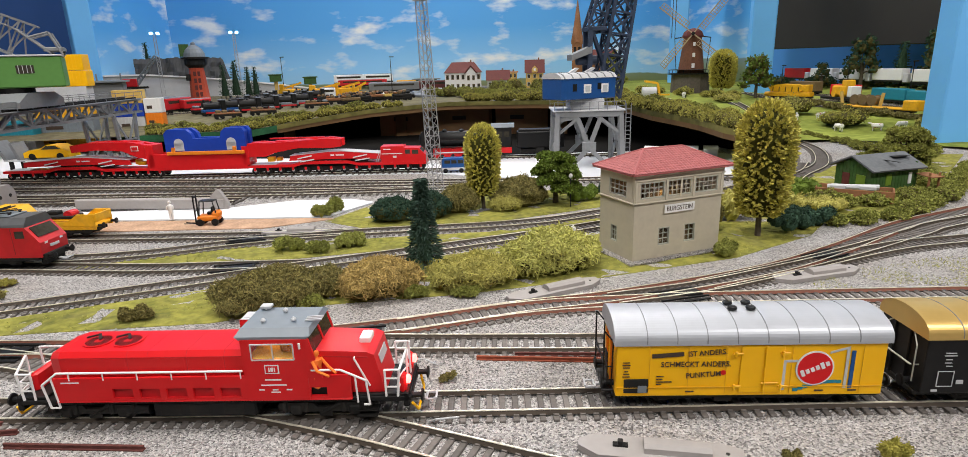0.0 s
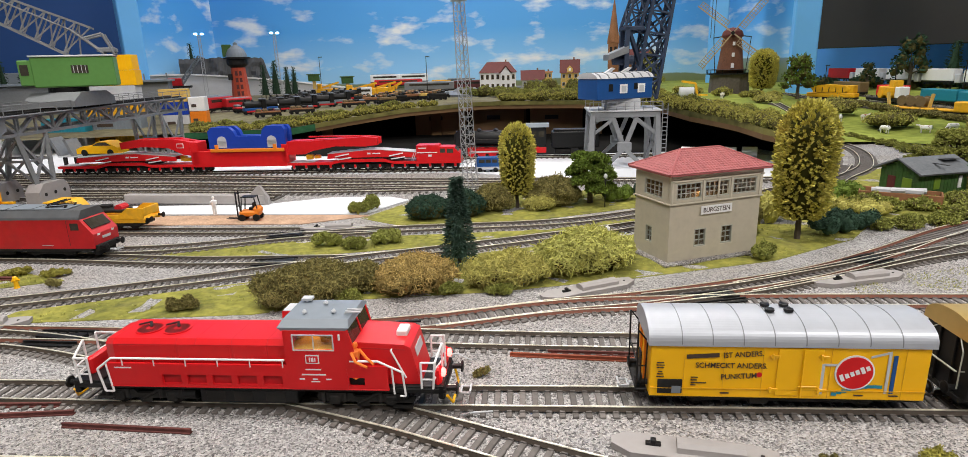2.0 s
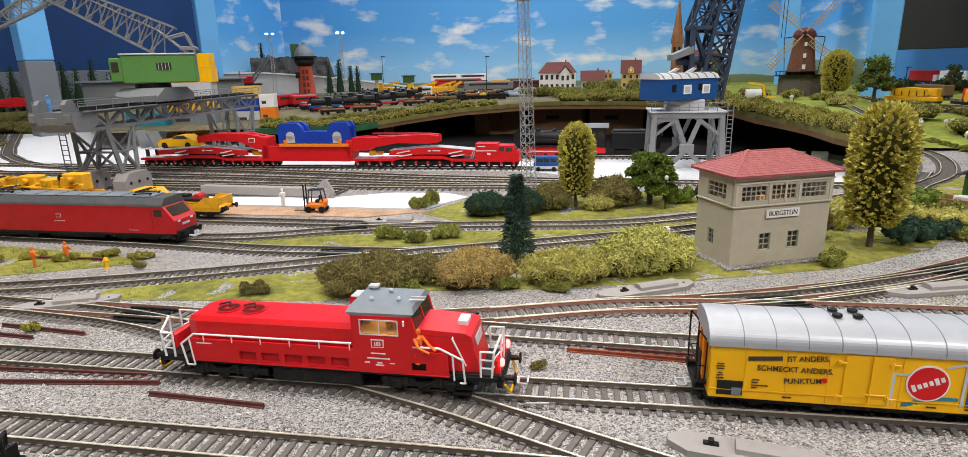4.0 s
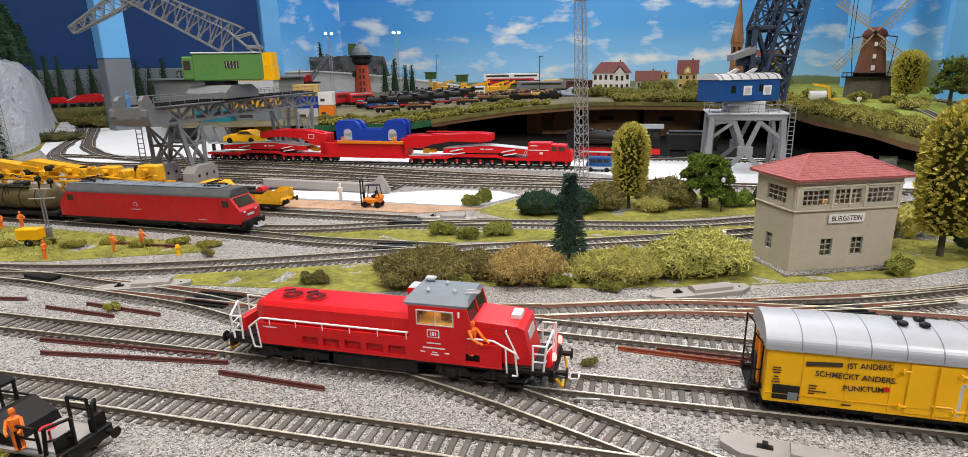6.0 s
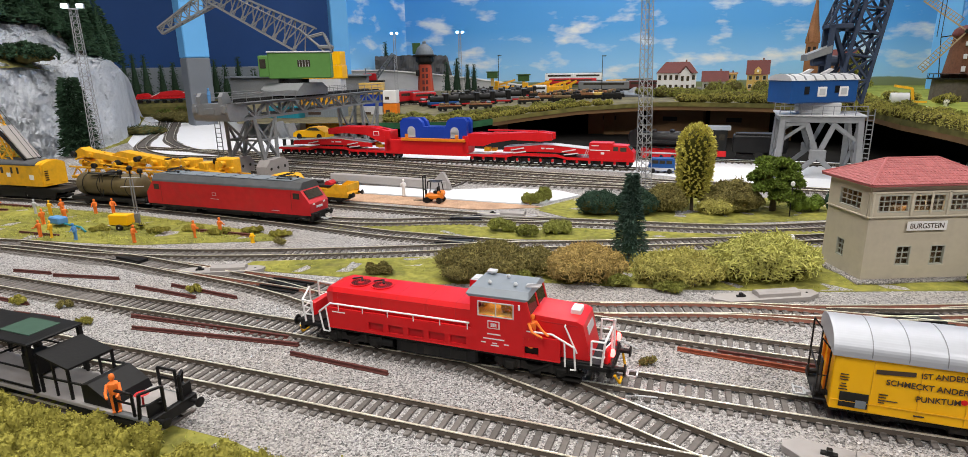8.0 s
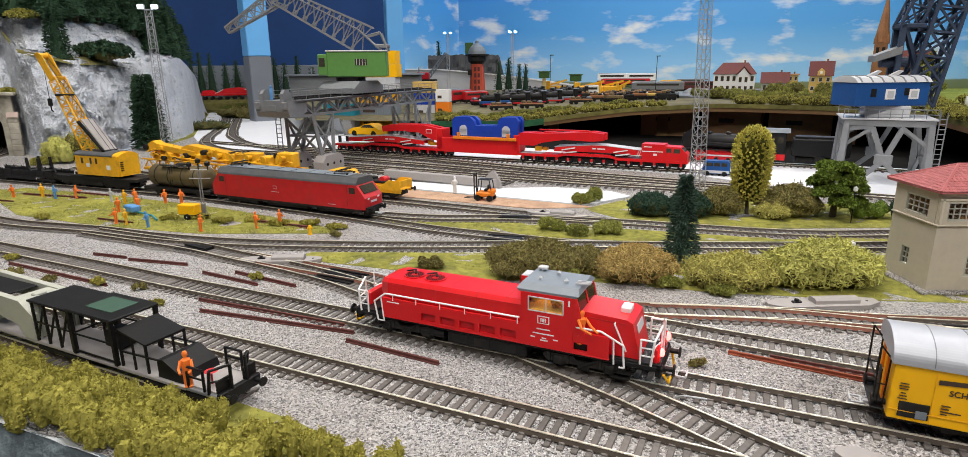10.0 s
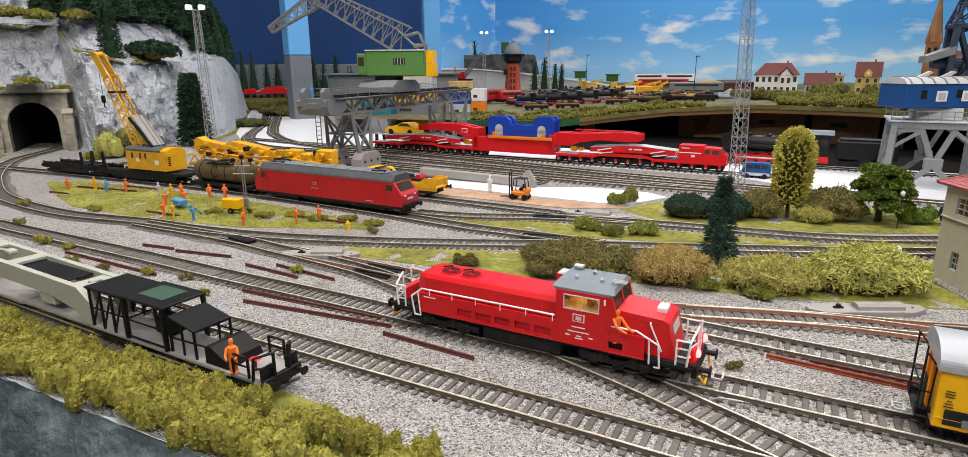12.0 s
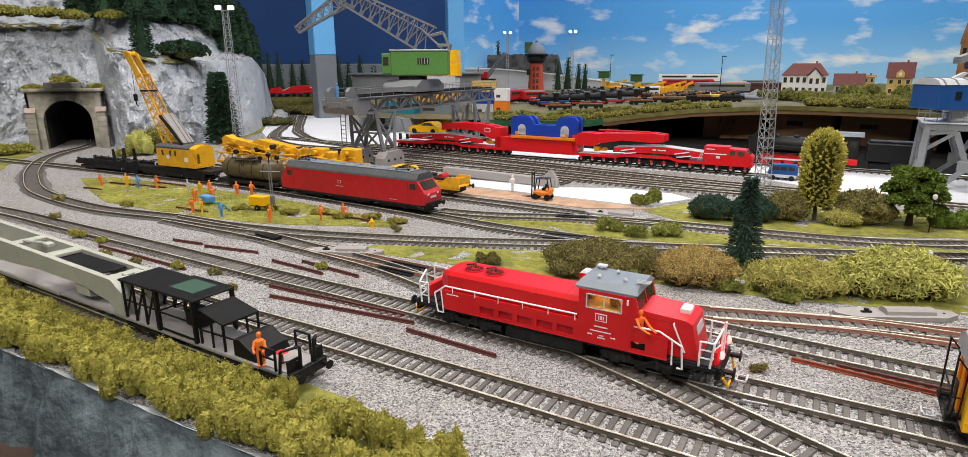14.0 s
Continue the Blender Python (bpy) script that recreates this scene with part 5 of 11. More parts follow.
    for s in (-1, 1):
        y = s * 1.5
        rail = Mb().rod((-6.5, y, 2.86), (1.6, y, 2.86), .05)
        for i in range(6):
            rail.rod((-6.0 + i * 1.5, y, 2.5), (-6.0 + i * 1.5, y, 2.86), .03)
        rail.rod((-6.5, y, 2.86), (-7.25, y, 2.3), .05).rod((-7.25, y, 2.3), (-7.05, y, 1.2), .05).rod((-6.8, y, 2.6), (-6.65, y, 1.2), .045).rod((-7.05, y, 1.2), (-6.65, y, 1.2), .045)
        rail.rod((4.55, y, 2.86), (5.8, y, 2.86), .05).rod((5.8, y, 2.86), (6.85, y, 2.35), .05).rod((6.85, y, 2.35), (6.95, y, 1.2), .05).rod((6.4, y, 2.55), (6.45, y, 1.3), .045).rod((6.95, y, 1.2), (6.7, y, 1.2), .045).rod((4.6, y, 2.5), (4.6, y, 2.86), .03)
        pieces("side_handrail", rail, WHITE, lo, "white handrail")
        e2 = Mb()
        for x0, d in ((8.15, 1), (-8.3, -1)):
            yo, yi = s * 1.36, s * .42
            e2.rod((x0, yo, 1.5), (x0 + d * .12, yo, 2.75), .055).rod((x0 + d * .12, yo, 2.75), (x0 + d * .3, yi, 3.2), .055).rod((x0 + d * .3, yi, 3.2), (x0 + d * .3, yi, 1.5), .05)
            e2.rod((x0 + d * .12, yo, 2.75), (x0 - d * .5, yo, 2.75), .05).rod((x0 - d * .5, yo, 2.75), (x0 - d * .5, yo, 1.5), .05)
            for zz in (1.95, 2.35):
                e2.rod((x0 + d * .06, yo, zz), (x0 + d * .25, yi, zz), .04).rod((x0 + d * .06, yo, zz), (x0 - d * .5, yo, zz), .04)
        pieces("end_handrail", e2, WHITE, lo, "white end handrail")
        part("tail_light", Mb().lathe([(.01, 8.5), (.2, 8.5), (.2, 8.62), (.12, 8.68), (.01, 8.7)], 14, (0, s * .95, 2.1), "x"), LAMPR, lo, "glowing red tail light")
    part("lettering_plate", Mb().box(2.2, -1.545, 2.95, .62, .02, .42, .01), WHITE, lo, "small pale emblem plate")
    part("emblem_core", Mb().box(2.2, -1.56, 2.95, .52, .02, .32, .01), RED, lo)
    pieces("emblem_stroke", Mb().box(2.09, -1.575, 2.95, .05, .02, .2).box(2.18, -1.575, 2.95, .05, .02, .18).box(2.24, -1.575, 2.95, .05, .02, .2).box(2.33, -1.575, 2.95, .05, .02, .18), WHITE, lo)
    mk = Mb()
    for mx, mz, mw in ((2.2, 2.45, .7), (2.2, 2.2, 1.1), (1.65, 1.98, .24), (2.25, 1.98, .24), (2.85, 1.98, .24), (2.25, 1.86, .4)):
        mk.box(mx, -1.535, mz, mw, .02, .06)
    mk.box(-6.7, -1.505, 2.4, .8, .02, .06)
    pieces("printed_mark", mk, WHITE, lo)
    # hood and cab sit a little forward of the frame's middle
    for o in lo.children:
        if o.name.split(".")[0] in ("long_hood", "exhaust_housing", "stack_rim", "cab_side", "window_frame", "cab_glass", "windscreen_post", "grab_handle", "cab_end", "cab_interior", "cab_lamp", "driver_figure", "windscreen", "cab_roof", "lettering_plate", "emblem_core", "emblem_stroke", "printed_mark"):
            o.matrix_basis = Matrix.Translation((.7 * C, 0, 0)) @ o.matrix_basis
    return lo


CABLAMP = glow("cab_lamp_warm", (1.0, 0.62, 0.18), 3)
AMBERP = mat("ochre_cab_plastic", (0.62, 0.36, 0.05), 0.5, var=0.25, scale=300)
diesel_loco()


def at_loco(s, o):
    a = radians(-23.4)
    return (-10.8 + s * math.cos(a) + o * math.sin(a), 30.87 + s * math.sin(a) - o * math.cos(a))


figure(*at_loco(4.75, 1.33), 2.0, 30, WORKER, 1.75, 0.1, 1.6, label="orange figure leaning from the diesel locomotive steps")


def electric_loco():
    lo = thing("electric_locomotive", "weathered red electric locomotive with a grey roof and pantographs", "locomotive", -34.0, 64.95, 0.02, -23.5)
    L = 21.6
    side = [(-10.7, 1.2), (-10.75, 2.4), (-9.7, 3.72), (9.7, 3.72), (10.75, 2.4), (10.7, 1.2)]
    sh = Mb().prism(side, -1.5, 1.5, "y")
    part("body", sh, REDOLD, lo)
    part("lower_skirt", Mb().box(0, 0, 1.12, 20.6, 2.98, .34, .05), DARK, lo, "dirty grey skirt")
    rf = Mb().prism([(-1.52, 3.7), (-1.46, 3.9), (-1.05, 4.42), (1.05, 4.42), (1.46, 3.9), (1.52, 3.7)], -9.75, 9.75, "x")
    r = part("roof", rf, ROOFDARK, lo, "long dark grey roof with raised walkway")
    # paler grey puts the reflected light of the roof top into its colour
    part("roof_hatch", Mb().box(-.2, 0, 4.49, 17, 1.9, .1, .03), GREYROOF, r, "raised roof panels, reflected light painted in as paler grey")
    for hx in (-6.2, -3.9, -1.6, .7, 3.0, 5.3):
        part("roof_seam", Mb().box(hx, 0, 4.55, .05, 1.92, .02), DARK, r)
    for px_ in (-7.6, 7.2):
        pan = Mb()
        for yy in (-.55, .55):
            pan.rod((px_ - 1.0, yy, 4.6), (px_ + 1.0, yy, 4.72), .05).rod((px_ - .8, yy, 4.75), (px_ + .8, yy * .6, 4.85), .04)
            for ix in (-.8, .8):
                pan.lathe([(.1, 4.45), (.14, 4.5), (.08, 4.56), (.14, 4.62), (.06, 4.68)], 8, (px_ + ix, yy, 0))
        for ix in (-.25, .15):
            pan.rod((px_ + ix, -1.0, 4.95), (px_ + ix, 1.0, 4.95), .05)
        pan.rod((px_ - .9, 0, 4.7), (px_, 0, 4.95), .05)
        pieces("pantograph_bar", pan, DARK, r, "folded dark pantograph")
    for s in (-1, 1):
        ws = Mb().prism([(s * 9.82, 3.55), (s * 10.42, 2.8), (s * 10.49, 2.84), (s * 9.88, 3.61)], -1.15, 1.15, "y")
        part("windscreen", ws, GLASS, lo)
        pieces("side_window", Mb().box(s * 9.2, -1.51, 3.1, .75, .03, .6, .01).box(s * 9.2, 1.51, 3.1, .75, .03, .6, .01), GLASS, lo)
        pieces("headlight", Mb().box(s * 10.72, -.85, 2.3, .08, .35, .18, .02).box(s * 10.72, .85, 2.3, .08, .35, .18, .02), WHITE, lo)
        part("front_plate", Mb().box(s * 10.76, 0, 1.95, .05, 1.0, .22, .01), LGREY, lo)
        part("buffer_beam", Mb().box(s * 10.75, 0, 1.2, .24, 2.8, .5, .04), DARK, lo)
        buffers(lo, s * 10.85, s, 1.25, 1.0)
        part("plough", Mb().box(s * 10.4, 0, .72, .4, 2.3, .5, .08), DARK, lo)
        hook(lo, s * 10.9, s, .75)
    for bx in (-6.4, 6.4):
        bg = Mb().box(bx, 0, .85, 4.6, 2.0, .4, .06)
        for yy in (-1.15, 1.15):
            bg.box(bx, yy, .85, 4.5, .16, .42, .05).box(bx - 1.5, yy, .8, .7, .2, .5, .06).box(bx + 1.5, yy, .8, .7, .2, .5, .06)
        b = part("bogie", bg, DARK, lo)
        for wx in (-1.5, 1.5):
            wheelset(b, bx + wx, .62)
    part("transformer_tank", Mb().box(0, 0, .85, 6.0, 2.3, .6, .1), DARK, lo)
    ln = Mb()
    for dxx in (-8.6, 8.55):
        ln.box(dxx, -1.51, 2.55, .03, .02, 2.2)
    pieces("door_seam", ln, MAROON, lo)
    part("emblem_plate", Mb().box(-1.2, -1.51, 2.7, .5, .02, .35), LGREY, lo)
    part("emblem_core", Mb().box(-1.2, -1.525, 2.7, .4, .02, .26), REDOLD, lo)
    pieces("printed_mark", Mb().box(-1.2, -1.51, 2.2, 1.1, .02, .06).box(6.5, -1.51, 1.5, 1.0, .02, .05), LGREY, lo)


electric_loco()


# ---- tank wagon, breakdown crane and track machine behind the electric locomotive ----
def flat_frame(parent, L, w=2.4, z=1.15, material=None):
    mb = Mb().box(0, 0, z, L, w, .18, .03)
    for yy in (-w / 2 + .1, w / 2 - .1):
        mb.box(0, yy, z - .16, L, .12, .3, .02)
    return part("underframe", mb, material or DARK, parent)


def bogie(parent, x, wheels=2, pitch=1.9, material=None):
    bg = Mb().box(x, 0, .8, pitch * wheels, 1.9, .3, .05)
    for yy in (-1.1, 1.1):
        bg.box(x, yy, .82, pitch * wheels, .14, .34, .04)
    b = part("bogie", bg, material or DARK, parent)
    for i in range(wheels):
        wheelset(b, x + (i - (wheels - 1) / 2) * pitch, .5)
    return b


tk = thing("tank_wagon", "brown four-wheel tank wagon on a dark frame", "wagon", -50.2, 72.0, 0.02, -21)
flat_frame(tk, 11)
part("tank", Mb().lathe([(.4, -4.6), (1.15, -4.45), (1.32, -4.2), (1.34, 4.2), (1.15, 4.45), (.4, 4.6)], 24, (0, 0, 2.6), "x"), OLIVETANK, tk, smooth=True)
for bx in (-3.2, -1.0, 1.2, 3.2):
    part("tank_band", Mb().lathe([(1.36, bx - .06), (1.38, bx - .03), (1.38, bx + .03), (1.36, bx + .06)], 24, (0, 0, 2.6), "x"), DARK, tk)
part("dome", Mb().lathe([(.55, 3.8), (.55, 4.1), (.4, 4.2), (.1, 4.24)], 14), DARK, tk)
cat_ = Mb().box(0, -.9, 3.98, 4.6, .5, .06).rod((-2.2, -1.1, 4.0), (-2.2, -1.1, 4.6), .03).rod((2.2, -1.1, 4), (2.2, -1.1, 4.6), .03).rod((-2.2, -1.1, 4.6), (2.2, -1.1, 4.6), .03).rod((-.6, -1.35, 1.3), (-.6, -1.15, 4), .04).rod((-.2, -1.35, 1.3), (-.2, -1.15, 4), .04)
part("catwalk", cat_, DARK, tk)
for xx in (-3.4, 3.4):
    wheelset(tk, xx)
for s in (-1, 1):
    buffers(tk, s * 5.5, s)

bc = thing("breakdown_crane", "yellow railway breakdown crane with raised lattice jib, black frame", "crane", -64.2, 77.4, 0.02, -19.5)
flat_frame(bc, 13.5, 2.6, 1.35)
for yy in (-1.25, 1.25):
    part("side_sill", Mb().box(0, yy, 1.35, 13.4, .14, .75, .03).box(0, yy * 1.04, 1.0, 4.0, .14, .6, .03), BLACK, bc)
part("turntable_base", Mb().box(2, 0, 1.65, 12, 2.6, .4, .05).lathe([(1.5, 1.8), (1.5, 2.1)], 24, (3, 0, 0)), DARK, bc)
for bx in (-3.8, 4.2):
    bogie(bc, bx, 3, 1.5)
arch = [(1.56 * math.cos(radians(a)) if 0 < a < 180 else 1.5 * math.cos(radians(a)), 4.55 + .62 * math.sin(radians(a))) for a in range(0, 181, 15)]
house = Mb().prism([(-1.5, 2.1)] + [(-y, z) for y, z in arch] + [(1.5, 2.1)], -2.2, 5.4, "x")
house.prism([(-1.42, 2.15)] + [(-y * .94, z - .05) for y, z in arch] + [(1.42, 2.15)], 5.4, 5.75, "x")
hs = part("house", house, MACHINE, bc, "yellow crane machinery house with a bowed end")
part("house_roof", Mb().prism([(-y * 1.03, z + .05) for y, z in arch] + [(y * 1.0, z + .012) for y, z in arch], -2.3, 4.7, "x"), ROOFDARK, hs, "dark arched roof sheet")
part("end_rail", Mb().box(5.78, -.95, 2.45, .06, .8, .1, .02).box(5.78, .95, 2.45, .06, .8, .1, .02), MACHINE, hs)
hw = Mb()
for xx, w_ in ((-.9, .6), (.7, .5), (1.7, .5)):
    hw.box(xx, -1.52, 3.95, w_ * .6, .04, .75)
pieces("house_window", hw, GLASS, hs)
pieces("house_notice", Mb().box(.1, -1.53, 3.4, .6, .03, .5).box(3.8, -1.53, 3.2, .7, .03, .6), WHITE, hs)
vent = Mb()
for i in range(5):
    vent.box(5.77, -1.12, 2.9 + i * .26, .05, .42, .12)
pieces("hazard_slat", vent, BLACK, hs)


def lattice(mb, p, q, w0, w1, n, r=0.08, tri=False, h0=None, h1=None):
    """Four chords from p to q, tapered, with zigzag bracing on every face."""
    p, q = Vector(p), Vector(q)
    d = (q - p).normalized()
    s = d.cross(Vector((0, 0, 1)))
    s = s.normalized() if s.length > 1e-3 else Vector((1, 0, 0))
    u = s.cross(d).normalized()
    h0, h1 = w0 if h0 is None else h0, w1 if h1 is None else h1
    def c(k, i, j):
        return p.lerp(q, k) + s * i * (w0 + (w1 - w0) * k) / 2 + u * j * (h0 + (h1 - h0) * k) / 2
    cs = [(-1, -1), (1, -1), (1, 1), (-1, 1)]
    for i, j in cs:
        mb.bar(c(0, i, j), c(1, i, j), r * 1.5)
    for k in range(n):
        a, b = k / n, (k + 1) / n
        for m in range(4):
            (i0, j0), (i1, j1) = cs[m], cs[(m + 1) % 4]
            mb.bar(c(a, i0, j0), c(b, i1, j1) , r)
            if tri:
                mb.bar(c(a, i1, j1), c(b, i0, j0), r)
            mb.bar(c(b, i0, j0), c(b, i1, j1), r)
    return mb


jb = lattice(Mb(), (-.4, 0, 4.6), (-5.0, 0, 14.2), 1.5, 1.3, 9, .1)
jib = part("jib", jb, MACHINE, bc, "yellow lattice jib raised steeply")
jt = Mb().prism([(-5.5, 13.9), (-4.5, 14.1), (-6.2, 17.2), (-7.0, 17.6), (-7.6, 17.3)], -.62, -.5, "y").prism([(-5.5, 13.9), (-4.5, 14.1), (-6.2, 17.2), (-7.0, 17.6), (-7.6, 17.3)], .5, .62, "y")
jt.rod((-6.9, -.62, 17.1), (-6.9, .62, 17.1), .35, n=12)
part("jib_head", jt, MACHINE, jib)
part("jib_rope", Mb().rod((-7.2, 0, 17), (-7.2, 0, 11.6), .03).rod((-6.5, .3, 17), (3.2, .3, 5.2), .03).rod((-6.5, -.3, 17), (3.2, -.3, 5.2), .03), BLACK, jib)
part("hook_block", Mb().box(-7.2, 0, 11.2, .6, .35, 1.0, .08).rod((-7.2, 0, 10.7), (-7.2, 0, 10.2), .08).rod((-7.2, 0, 10.2), (-6.9, 0, 10.0), .08), BLACK, jib, "black hook block")
part("jib_clamp", Mb().box(-4.0, 0, 12.2, 1.6, 1.7, .25, .05), BLACK, jib)
part("ballast_plate", Mb().box(0, 0, 0, 5.2, 1.7, .22, .04, Matrix.Translation((1.0, 0, 7.2)) @ Matrix.Rotation(radians(48), 4, "Y")), MOTOR, bc, "plain grey sloping counterweight plate")
pieces("plate_arm", Mb().bar((-1.2, -.9, 8.9), (2.6, -.9, 5.2), .3, .3).bar((-1.2, .9, 8.9), (2.6, .9, 5.2), .3, .3), BLACK, bc)

mf = thing("match_wagon", "black low flat match wagon with two upright cradles", "wagon", -77.6, 82.0, 0.02, -19.5)
flat_frame(mf, 15, 2.5, 1.4)
cr = Mb()
for xx in (1.2, 3.6):
    for yy in (-.8, .8):
        cr.prism([(xx - .9, 1.5), (xx + .9, 1.5), (xx + .3, 2.3), (xx + .1, 3.7), (xx - .15, 3.7), (xx - .2, 2.3)], yy - .12, yy + .12, "y")
    cr.box(xx, 0, 1.8, 1.2, 1.7, .3, .05)
pieces("cradle", cr, BLACK, mf)
sd = Mb()
for i in range(9):
    for yy in (-1.25, 1.25):
        sd.box(-7 + i * 1.7, yy, 1.75, .1, .1, .8)
sd.box(0, -1.25, 1.95, 15, .06, .12).box(0, 1.25, 1.95, 15, .06, .12)
pieces("stake_rail", sd, BLACK, mf)
for yy in (-1.2, 1.2):
    part("side_board", Mb().box(0, yy, 1.62, 14.8, .1, .5, .02).box(0, yy, .98, 6.0, .12, .5, .04), BLACK, mf)
for bx in (-5, 5):
    bogie(mf, bx, 2)
buffers(mf, -7.5, -1)

ym = thing("track_machine", "yellow articulated track laying machine with long booms", "machine", -50.5, 82.6, 0.02, -24)
flat_frame(ym, 30, 2.3, 1.2, MACHINE)
g = Mb()
for i in range(15):
    x0 = -14.5 + i * 2
    g.bar((x0, -1.1, 1.4), (x0 + 1, -1.1, 2.5), .14).bar((x0 + 1, -1.1, 2.5), (x0 + 2, -1.1, 1.4), .14).bar((x0, 1.1, 1.4), (x0 + 1, 1.1, 2.5), .14).bar((x0 + 1, 1.1, 2.5), (x0 + 2, 1.1, 1.4), .14)
g.box(0, -1.1, 2.55, 30, .3, .22, .03).box(0, 1.1, 2.55, 30, .3, .22, .03)
pieces("truss_bar", g, MACHINE, ym)
bo = Mb().prism([(-14, 4.6), (-12.8, 5.2), (-11.8, 4.8), (-4, 4.0), (-4, 3.4), (-12, 3.9), (-13.6, 3.6)], -.7, .7, "y").prism([(-7, 4.4), (-5.5, 4.9), (4, 3.9), (4, 3.3), (-6.5, 3.6)], -.5, 1.1, "y")
pieces("boom", bo, MACHINE, ym, "yellow telescopic boom")
for i, (xx, zz, a, b_) in enumerate(((-12.5, 3.0, 1.8, 1.2), (-9.2, 3.1, 1.4, 1.0), (-6, 2.9, 1.2, 1.5), (-2.8, 3.2, 1.6, 1.1), (1.0, 3.4, 2.0, 1.4), (3.6, 3.3, 1.0, 1.6), (6.6, 3.5, 2.4, 1.7), (9.6, 3.4, 1.6, 1.4), (12.6, 3.7, 2.6, 1.9))):
    part("winch_block", Mb().box(xx, (-.3 if i % 2 else .2), zz, a, 1.5, b_, .12).rod((xx, -1.2, zz + .3), (xx, 1.0, zz + .3), .34, n=12).box(xx + a / 2, -.7, zz - .4, .4, .5, .6, .08), MACHINE, ym)
rm = random.Random(41)
for i in range(34):
    xx, yy, zz = -14 + i * .83 + rm.uniform(-.2, .2), rm.choice((-1.15, -.7, .1, .8)), rm.uniform(2.7, 4.3)
    k = i % 5
    if k == 0:
        part("winch_drum", Mb().rod((xx, yy - .4, zz), (xx, yy + .4, zz), rm.uniform(.25, .42), n=12), DARK, ym)
    elif k == 1:
        part("bracket", Mb().prism([(xx - .4, zz - .5), (xx + .4, zz - .5), (xx + .2, zz + .5), (xx - .1, zz + .6)], yy - .08, yy + .08, "y"), MACHINE, ym)
    elif k == 2:
        part("hydraulic_ram", Mb().rod((xx - 1.0, yy, zz - .3), (xx, yy, zz), .15).rod((xx, yy, zz), (xx + .9, yy, zz + .25), .08), MACHINE, ym)
    elif k == 3:
        part("hose", Mb().rod((xx - .7, yy, zz), (xx, yy - .15, zz + .25), .06).rod((xx, yy - .15, zz + .25), (xx + .8, yy, zz - .1), .06), BLACK, ym)
    else:
        part("gear_case", Mb().box(xx, yy, zz, rm.uniform(.5, .9), .6, rm.uniform(.5, .9), .1), MACHINE, ym)
part("pipework", Mb().rod((-12, -1.0, 3.3), (-3, -1.05, 2.9), .12).rod((-3, -1.05, 2.9), (5, -1.0, 3.3), .1).rod((5, -1, 3.3), (13, -1.0, 2.9), .14), MACHINE, ym)
for bx in (-12, -4, 4, 12):
    bogie(ym, bx, 2)

yf = thing("yellow_flat_wagon", "yellow low-side works wagon carrying spare dark wheelsets", "wagon", -27.0, 71.7, 0.02, -24)
flat_frame(yf, 10.5, 2.6, 1.3, MACHINE)
sh = Mb()
for s in (-1, 1):
    sh.prism([(-5.2, 1.4), (5.2, 1.4), (5.2, 2.5), (3.6, 2.5), (2.6, 1.8), (-2.0, 1.8), (-3.2, 3.1), (-5.2, 3.1)], s * 1.2, s * 1.32, "y")
sh.box(5.2, 0, 2.1, .15, 2.4, .8, .03).prism([(-5.2, 2.9), (-3.0, 2.9), (-2.0, 1.9), (-1.8, 1.9), (-2.9, 3.15), (-5.2, 3.15)], -1.2, 1.2, "y")
pieces("side_board", sh, MACHINE, yf)
part("cargo_frame", Mb().box(1.0, 0, 2.1, 3.6, 1.6, .3, .06).box(.2, .3, 2.4, 1.2, .8, .3, .05), DARK, yf)
part("cargo_drum", Mb().rod((2.2, -.6, 2.3), (2.2, .5, 2.3), .42, n=14), REDOLD, yf)
for bx in (-3, 3):
    bogie(yf, bx, 2, 1.7)
buffers(yf, 5.3, 1)

# ---- near crane wagon behind the front hedge ----
cw = thing("crane_runner_wagon", "pale grey girder wagon with black railed cab sections", "wagon", -37.0, 31.25, 0.05, -24)
cw.scale = (0.86, 0.86, 0.78)
pieces("deck", Mb().box(4.6, 0, 1.35, 22.2, 2.7, .25, .04).box(-14, 0, 1.2, 14, 2.6, .3, .04), MOTOR, cw, "grey wagon deck plates")
part("deck_plate", Mb().box(16.3, 0, 1.5, 3.6, 2.2, .05, .01), MOTOR, cw)
gi = Mb()
for s in (-1, 1):
    gi.prism([(-30, 3.0), (-30, 4.9), (-12, 4.5), (1.2, 4.15), (2.4, 3.3), (2.4, 1.5), (1.2, 1.5), (.7, 2.3), (-2.6, 2.9), (-9, 3.0), (-14, 2.7), (-20, 2.6)], s * 1.0, s * 1.4, "y")
gi.box(-8, 0, 4.25, 1.2, 2.2, .3, .05).box(.6, 0, 3.9, 1.4, 2.2, .35, .06).box(-13.6, 0, 4.4, 1.0, 2.2, .3, .05)
pieces("girder", gi, CREAM, cw, "pale grey box girder arms")
part("girder_grille", Mb().box(-4.4, 0, 4.0, 6.6, 1.9, .12, .03), BLACK, cw)
